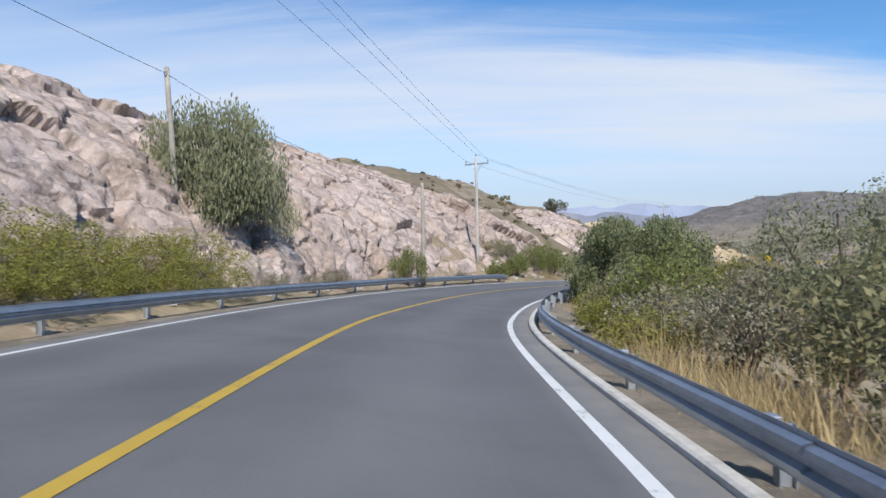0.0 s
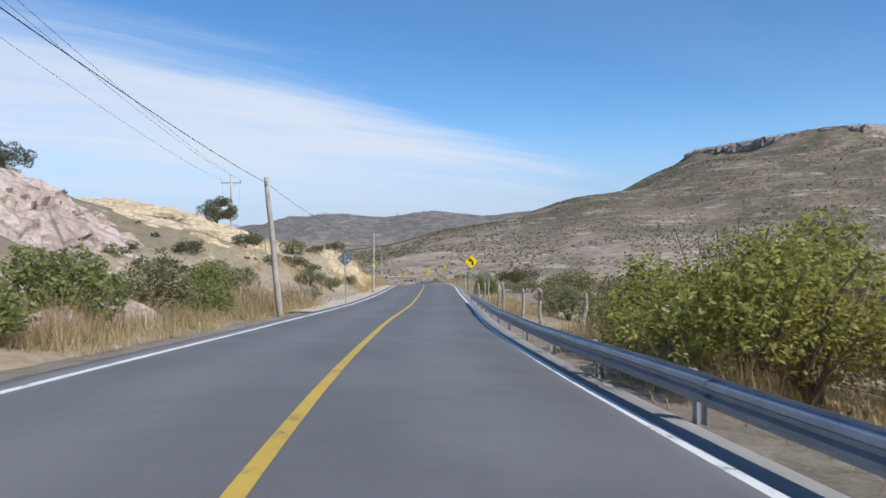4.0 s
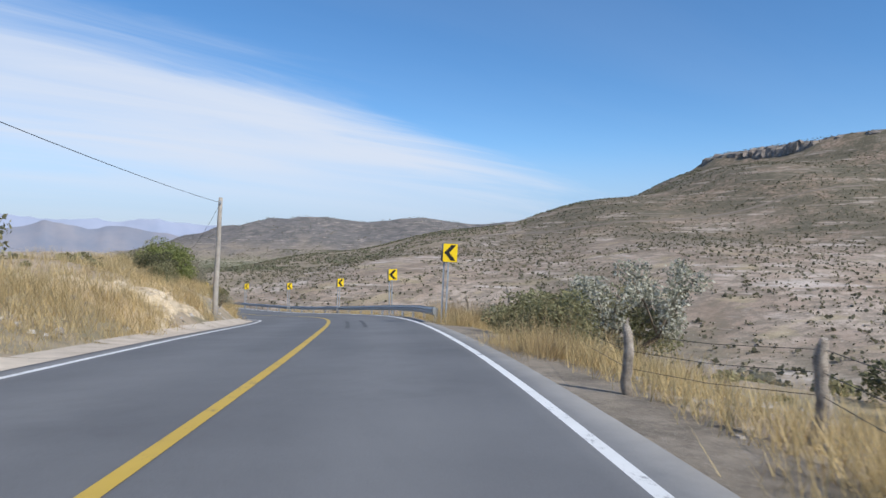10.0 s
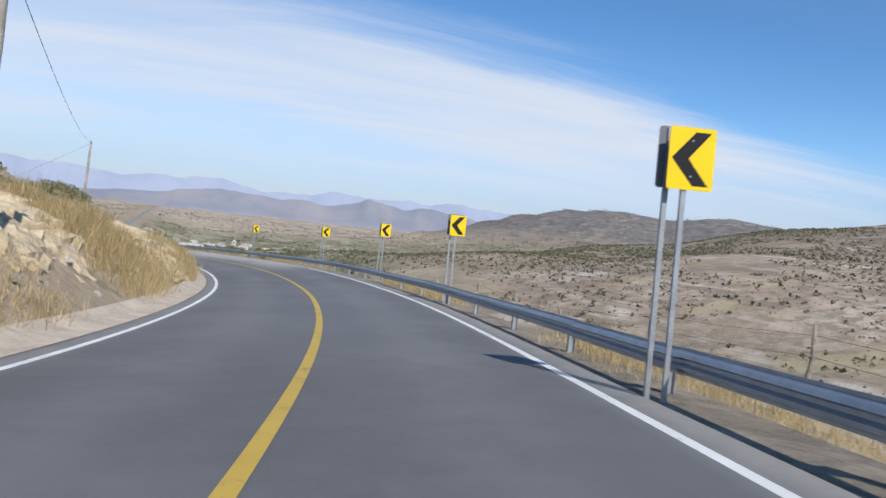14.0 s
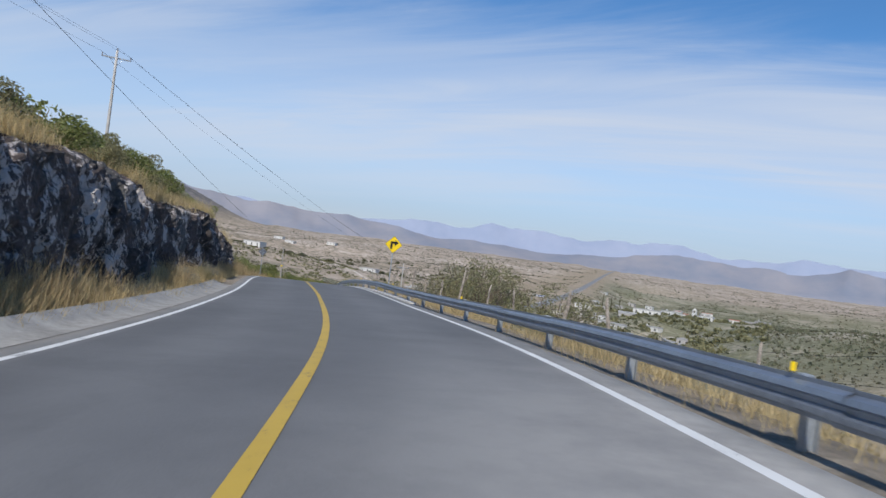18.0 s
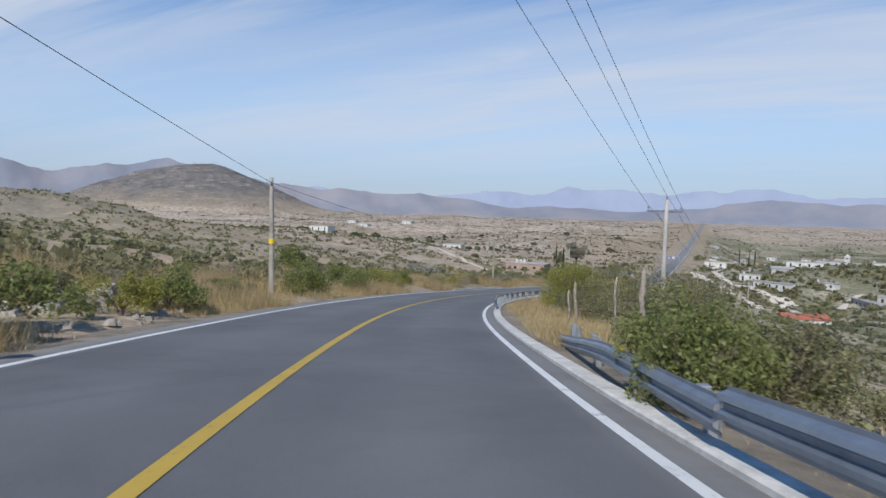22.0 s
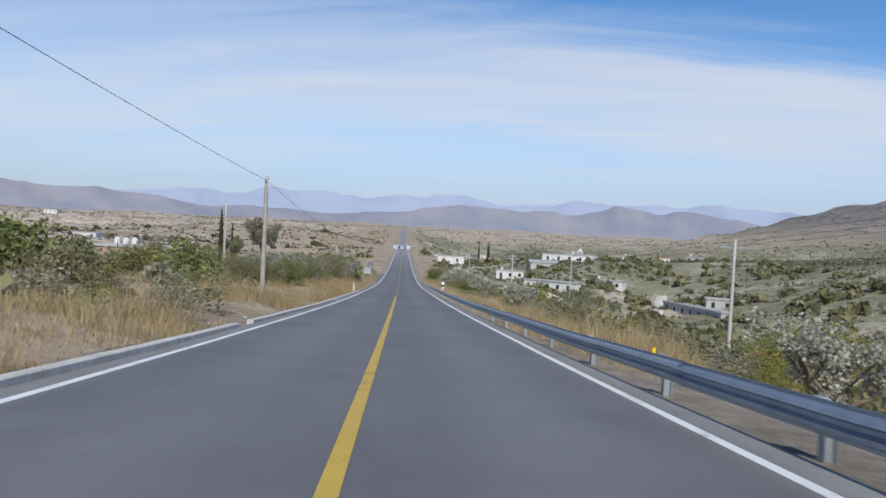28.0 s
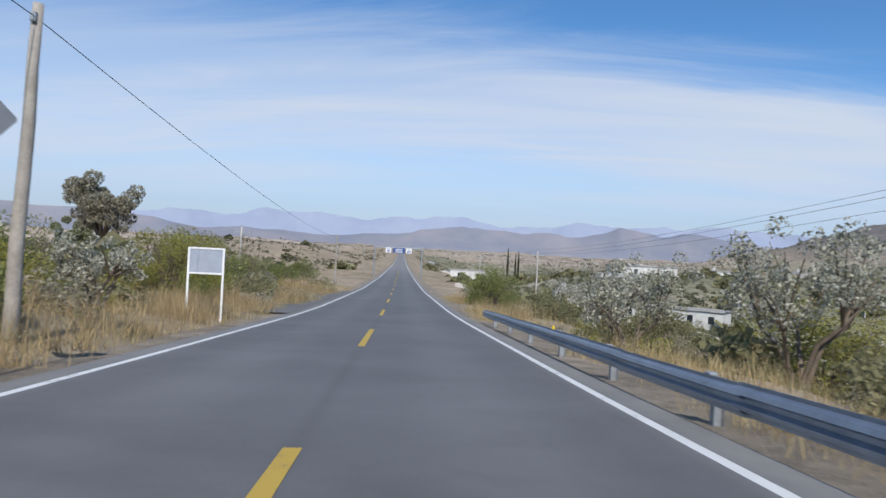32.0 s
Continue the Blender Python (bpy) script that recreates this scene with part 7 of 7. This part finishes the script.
GREEN_WEEDS = ((440, 600, -5.0, -16, 1500), (366, 446, -5.0, -16, 900), (158, 178, 4.8, 10, 220), (56, 100, -5.4, -9.5, 260), (450, 600, 5.2, 12, 700), (104, 136, 5.4, 7.5, 90))
tufts("green_weeds", np.concatenate([verge(*v, 800 + i) for i, v in enumerate(GREEN_WEEDS)]), 34, 0.34, "low olive-green weeds among the dry grass", LEAF_OLIVE, 0.3)

# ---- scrub over the land ----


def scrub(name, xy, size, quads, mat, label, grow=0.0):
    r = np.random.RandomState(len(xy))
    x, y = xy.T
    z = land(x, y)
    n = len(x)
    sz = size[0] + (size[1] - size[0]) * r.rand(n) ** 2
    v = r.normal(size=(n, quads, 3))
    v /= np.linalg.norm(v, axis=2)[:, :, None]
    v[:, :, 2] = np.abs(v[:, :, 2]) * 0.8 + 0.1
    c = np.stack([x, y, z], -1)[:, None] + v * sz[:, None, None] * np.array([0.62, 0.62, 0.6]) * (0.5 + 0.5 * r.rand(n, quads, 1))
    a, b = r.normal(size=(2, n, quads, 3))
    a /= np.linalg.norm(a, axis=2)[:, :, None]
    b = np.cross(a, b)
    b /= np.linalg.norm(b, axis=2)[:, :, None] + 1e-9
    k = sz[:, None, None] * (0.24 - 0.4 * grow) * (0.6 + 0.8 * r.rand(n, quads, 1))
    q = np.stack([c - a * k, c + b * k, c + a * k, c - b * k], 2).reshape(-1, 4, 3)
    tagged(new(name, quads_mesh(name, q, mat)), label, "scrub", "", "stuff")


def scatter(n, x0, x1, y0, y1, seed, clear=9.0, least=-6.0):
    r = np.random.RandomState(seed)
    x, y = x0 + (x1 - x0) * r.rand(n), y0 + (y1 - y0) * r.rand(n)
    _, d = nearest(x, y)
    keep = (np.abs(d) > clear) & (ripples(x, y, 24, 95) > least * 8)
    for pts, width in TRACKS:
        for (ax, ay), (bx, by) in zip(pts, pts[1:]):
            f = np.clip(((x - ax) * (bx - ax) + (y - ay) * (by - ay)) / ((bx - ax) ** 2 + (by - ay) ** 2), 0, 1)
            keep &= np.hypot(x - ax - f * (bx - ax), y - ay - f * (by - ay)) > 0.5 * width + 1.5
    return np.stack([x, y], -1)[keep]


SCRUB_ZONES = []
r_ = np.random.RandomState(61)
ss, dd = -20 + 640 * r_.rand(5200), (11 + 75 * r_.rand(5200) ** 1.4) * np.where(r_.rand(5200) > 0.42, 1, -1)
flat = (dd > 0) & (ss > 108) & (ss < 160) & (dd < 24) & (r_.rand(5200) > 0.12)
pp = at(ss, dd)[~flat]
zones = np.random.RandomState(516)
for nm, zs, mt in (("roadside_scrub", ((170, 300, 18, 80, 420), (105, 165, 22, 45, 110), (446, 620, -10, -32, 330), (448, 630, 10, 42, 380), (366, 446, -9, -34, 300)), LEAF_OLIVE), ("mesquite_scrub", ((540, 720, 18, 75, 620), (460, 560, 16, 60, 320)), MESQUITE), ("dry_scrub", ((335, 410, 10, 36, 240), (446, 610, -10, -30, 160), (448, 620, 10, 40, 170), (0, 105, 16, 34, 220), (165, 300, 14, 75, 700)), LEAF_GREY)):
    zz = [at(a + (b - a) * zones.rand(n), d0 + (d1 - d0) * zones.rand(n)) for a, b, d0, d1, n in zs]
    SCRUB_ZONES.append((nm, np.concatenate(zz)[:, :2], mt))
for nm, xy, mt in SCRUB_ZONES:
    scrub(nm, xy, (0.8, 2.3), 170, mt, "dusty bushes and dry scrub beside the road", 0.40)
crest = at(56 + 58 * zones.rand(150), -18 - 28 * zones.rand(150))
scrub("crest_scrub", crest[:, :2], (0.35, 0.9), 90, LEAF_DARK, "low dark bushes along the hill crest", 0.38)
scrub("near_scrub", pp[:, :2], (0.4, 1.6), 60, LEAF_OLIVE, "olive and grey scrub scattered over the slopes", 0.33)
scrub("hill_scrub", scatter(120000, 140, 1000, 40, 1150, 62, 30, -20), (0.5, 2.0), 4, SCRUB, "grey-brown thorn scrub covering the mesa slopes")
scrub("valley_scrub", scatter(46000, 40, 900, 540, 1700, 63, 16, -20), (0.8, 2.7), 6, MESQUITE, "green mesquite scrub over the valley floor")
scrub("plain_scrub", scatter(26000, -900, 60, 560, 1500, 64, 16), (1.0, 2.6), 6, SCRUB, "low scrub dotted over the pale plain")
scrub("bank_scrub", scatter(17000, -420, 70, 330, 720, 66, 14, -20), (0.6, 2.1), 10, LEAF_OLIVE, "olive and grey bushes over the slope below the road")
scrub("village_trees", scatter(700, -20, 140, 590, 960, 67, 12, -20), (2.2, 5.0), 40, LEAF_OLIVE, "dusty olive trees round the village houses")
scrub("plain_trees", scatter(260, -620, -60, 640, 1050, 68, 30, -20), (2.4, 5.5), 34, LEAF_DARK, "dark trees scattered among the houses of the plain")
scrub("far_scrub", scatter(24000, -1800, 1800, 1400, 3000, 65, 30, -2), (2.0, 5.0), 5, SCRUB, "distant dark scrub on the plain")

# loose stones
r_ = np.random.RandomState(71)
st = Solid()
ST = ((96, 134, -5, -9, 160, 0.16), (160, 270, -5, -7, 260, 0.14), (262, 302, 4.0, 4.9, 120, 0.14), (100, 170, 4.8, 9, 200, 0.1), (445, 545, -4.3, -5.2, 160, 0.12), (54, 96, -10, -16, 200, 0.4), (350, 372, -6, -10, 80, 0.25), (322, 440, 4.5, 5.4, 150, 0.1), (5, 60, -5.4, -6.8, 160, 0.2), (386, 394, -7.6, -9.2, 30, 0.5), (200, 300, 10, 60, 260, 0.35), (376, 400, -4.7, -5.6, 60, 0.16))
for a, b, d0, d1, n, big in ST:
    p = at(a + (b - a) * r_.rand(n), d0 + (d1 - d0) * r_.rand(n))
    p[:, 2] = np.maximum(land(p[:, 0], p[:, 1]), -1e9)
    for x, y, z in p:
        k = big * (0.35 + 0.9 * r_.rand() ** 2)
        base = [Vector((math.cos(q) * k * (0.7 + 0.5 * r_.rand()), math.sin(q) * k * (0.7 + 0.5 * r_.rand()), 0)) for q in (0, 1.26, 2.5, 3.8, 5.0)]
        top = [v * (0.5 + 0.25 * r_.rand()) + Vector((0, 0, k * (0.5 + 0.4 * r_.rand()))) for v in base]
        o = Vector((x, y, z - 0.15 * k))
        st.add([o + v for v in base + top], [(i, (i + 1) % 5, 5 + (i + 1) % 5, 5 + i) for i in range(5)] + [(5, 6, 7, 8, 9)])
tagged(new("loose_stones", st.mesh("loose_stones", ROCK_PALE)), "pale loose stones along the road edge", "stones", "", "stuff")

# ---- houses ----


def house(x, y, w, l, h, turn, wall, roof, words, tanks=0, gable=False, wins=2, spread=True):
    if spread:
        x, y, w, l, h = 62.5 + 1.47 * (x - 62.5), 443 + 1.47 * (y - 443), w * 1.4, l * 1.4, h * 1.3
    near_x, near_y = x + w * np.array([-0.5, 0, 0.5, -0.5, 0.5, 0]), y + l * np.array([-0.5, -0.5, -0.5, 0.5, 0.5, 0])
    z = float(land(near_x, near_y).min()) - 0.4
    root = thing("house", Matrix.Translation((x, y, z)) @ Matrix.Rotation(radians(turn), 4, "Z"), words, "house", "village houses")
    H = h + 0.4
    masonry = lambda c, sz: part("wall", Solid().box(c, sz), root, "", None, wall)
    cols = []
    for i in range(wins):
        cols.append((-w / 2 + w * (i + 0.5) / wins, 0.95 if i or wins == 1 else 0.85))
    # front wall in piers round its openings
    xs = sorted([-w / 2] + [c - q / 2 for c, q in cols] + [c + q / 2 for c, q in cols] + [w / 2])
    for i in range(0, len(xs), 2):
        masonry(((xs[i] + xs[i + 1]) / 2, -l / 2 + 0.1, H / 2), (xs[i + 1] - xs[i], 0.2, H))
    for i, (c, q) in enumerate(cols):
        low, top = (0.45 * H, 0.8 * H) if i else (0.0, 0.8 * H)
        if i:
            masonry((c, -l / 2 + 0.1, low / 2), (q, 0.2, low))
        masonry((c, -l / 2 + 0.1, (top + H) / 2), (q, 0.2, H - top))
    masonry((0, l / 2 - 0.1, H / 2), (w, 0.2, H))
    for e in (-1, 1):
        masonry((e * (w / 2 - 0.1), 0, H / 2), (0.2, l - 0.4, H))
    for i, (c, q) in enumerate(cols):
        if i:
            wn_ = part("window", Solid().box((c, -l / 2 + 0.08, 0.625 * H), (q, 0.06, 0.35 * H)), root, "dark window", None, DARK_OPEN)
            part("sill", Solid().box((c, -l / 2 - 0.03, 0.45 * H - 0.02), (q + 0.2, 0.12, 0.06)), wn_, "", None, CONCRETE)
        else:
            part("door", Solid().box((c, -l / 2 + 0.08, 0.4 * H), (q, 0.06, 0.8 * H)), root, "dark doorway", None, DARK_OPEN)
    if gable:
        rf = Solid().add([(-w / 2 - 0.3, -l / 2 - 0.3, H), (w / 2 + 0.3, -l / 2 - 0.3, H), (w / 2 + 0.3, l / 2 + 0.3, H), (-w / 2 - 0.3, l / 2 + 0.3, H), (-w / 2 - 0.3, 0, H + 1.1), (w / 2 + 0.3, 0, H + 1.1)], [(0, 1, 5, 4), (2, 3, 4, 5), (0, 4, 3), (1, 2, 5), (3, 2, 1, 0)])
    else:
        rf = Solid().box((0, 0, H + 0.09), (w + 0.5, l + 0.5, 0.18), None, 0.02)
        rf.box((0, -l / 2, H + 0.3), (w + 0.1, 0.12, 0.25))
    part("roof", rf, root, "", None, roof)
    for i in range(tanks):
        tk = Solid().tube([(-w * 0.3 + 1.4 * i, 0, H + 0.18), (-w * 0.3 + 1.4 * i, 0, H + 1.1), (-w * 0.3 + 1.4 * i, 0, H + 1.25), (-w * 0.3 + 1.4 * i, 0, H + 1.32)], [0.5, 0.5, 0.36, 0.15], 12)
        part("water_tank", tk, root, "pale rooftop water tank", None, TANK)


house(12.5, 553, 10, 7, 3.0, 10, WALL_BRICK, ROOF_GREY, "low brick house with rooftop water tanks", 3, False, 2)
house(75, 534.5, 8, 6, 2.3, 20, WALL_WHITE, ROOF_RED, "white house with a red roof below the road", 0, True, 3)
house(92, 613, 10, 5, 2.3, -10, WALL_BLOCK, ROOF_GREY, "long grey block house among scrub", 0, False, 4)
house(64, 688, 13, 6, 2.8, 4, WALL_WHITE, ROOF_GREY, "long white village house", 0, False, 4)
house(58, 672, 8, 6, 2.4, 12, WALL_BLOCK, ROOF_GREY, "small block house with a low gable", 0, True, 2)
house(58.5, 720.5, 17, 6, 3.2, -28, WALL_WHITE, ROOF_GREY, "long low white house beside the dirt track", 0, False, 5, False)
house(78, 742, 11, 6, 3.0, -20, WALL_WHITE, ROOF_GREY, "white house behind the dirt track", 1, False, 3, False)
house(97, 691, 26, 6, 3.6, -68, WALL_BLOCK, ROOF_GREY, "long unfinished grey block building", 0, False, 7, False)
house(79, 607, 8, 5, 2.4, -20, WALL_BLOCK, ROOF_GREY, "small pale block shed below the road", 0, False, 2, False)
house(44, 754, 10, 6, 3.0, 5, WALL_WHITE, ROOF_GREY, "white village house near the road", 1, False, 3, False)
r_ = np.random.RandomState(88)
for i in range(30):
    y = 700 + 330 * r_.rand()
    x = 30 + 12 * r_.rand() - (y - 650) * 0.17 + 95 * r_.rand() ** 1.3
    house(x, y, 5 + 5 * r_.rand(), 4 + 3 * r_.rand(), 2.5 + 0.8 * r_.rand(), -25 + 50 * r_.rand(), (WALL_WHITE, WALL_WHITE, WALL_WHITE, WALL_BLOCK)[r_.randint(4)], (ROOF_GREY, ROOF_GREY, ROOF_RED)[r_.randint(3)], "small whitewashed village house", int(r_.rand() > 0.6), False, 1 + r_.randint(3))
for x, y in ((-330, 930), (-360, 950), (-300, 960), (-420, 1000), (-130, 640), (-95, 700)):
    house(x, y, 10, 7, 3.2, 10, WALL_WHITE, ROOF_GREY, "distant white farmhouse on the plain", 0, False, 3)

# church
cx_, cy_ = 84, 957
cz_ = float(land(np.array([cx_]), np.array([cy_]))[0]) - 0.4
root = thing("church", Matrix.Translation((cx_, cy_, cz_)) @ Matrix.Rotation(radians(-8), 4, "Z") @ Matrix.Scale(1.1, 4), "small white village church with a bell tower", "church")
part("nave", Solid().box((3.5, 4, 2.6), (8, 14, 5.2)), root, "", None, WALL_WHITE)
part("roof", Solid().box((3.5, 4, 5.3), (8.4, 14.4, 0.3), None, 0.05), root, "", None, ROOF_GREY)
tw = part("tower", Solid().box((-2.2, -2, 3.6), (3, 3, 7.2)).box((-3.4, -3.2, 8.2), (0.6, 0.6, 2)).box((-1.0, -3.2, 8.2), (0.6, 0.6, 2)).box((-3.4, -0.8, 8.2), (0.6, 0.6, 2)).box((-1.0, -0.8, 8.2), (0.6, 0.6, 2)).box((-2.2, -2, 9.4), (3.2, 3.2, 0.5)), root, "white bell tower with open arches", None, WALL_WHITE)
part("dome", Solid().tube([(-2.2, -2, 9.6), (-2.2, -2, 10.3), (-2.2, -2, 10.8), (-2.2, -2, 11.3)], [1.3, 1.15, 0.7, 0.1], 12), tw, "", None, WALL_WHITE)
part("door", Solid().box((3.5, -3.02, 1.6), (1.6, 0.1, 3.0)), root, "dark doorway", None, DARK_OPEN)
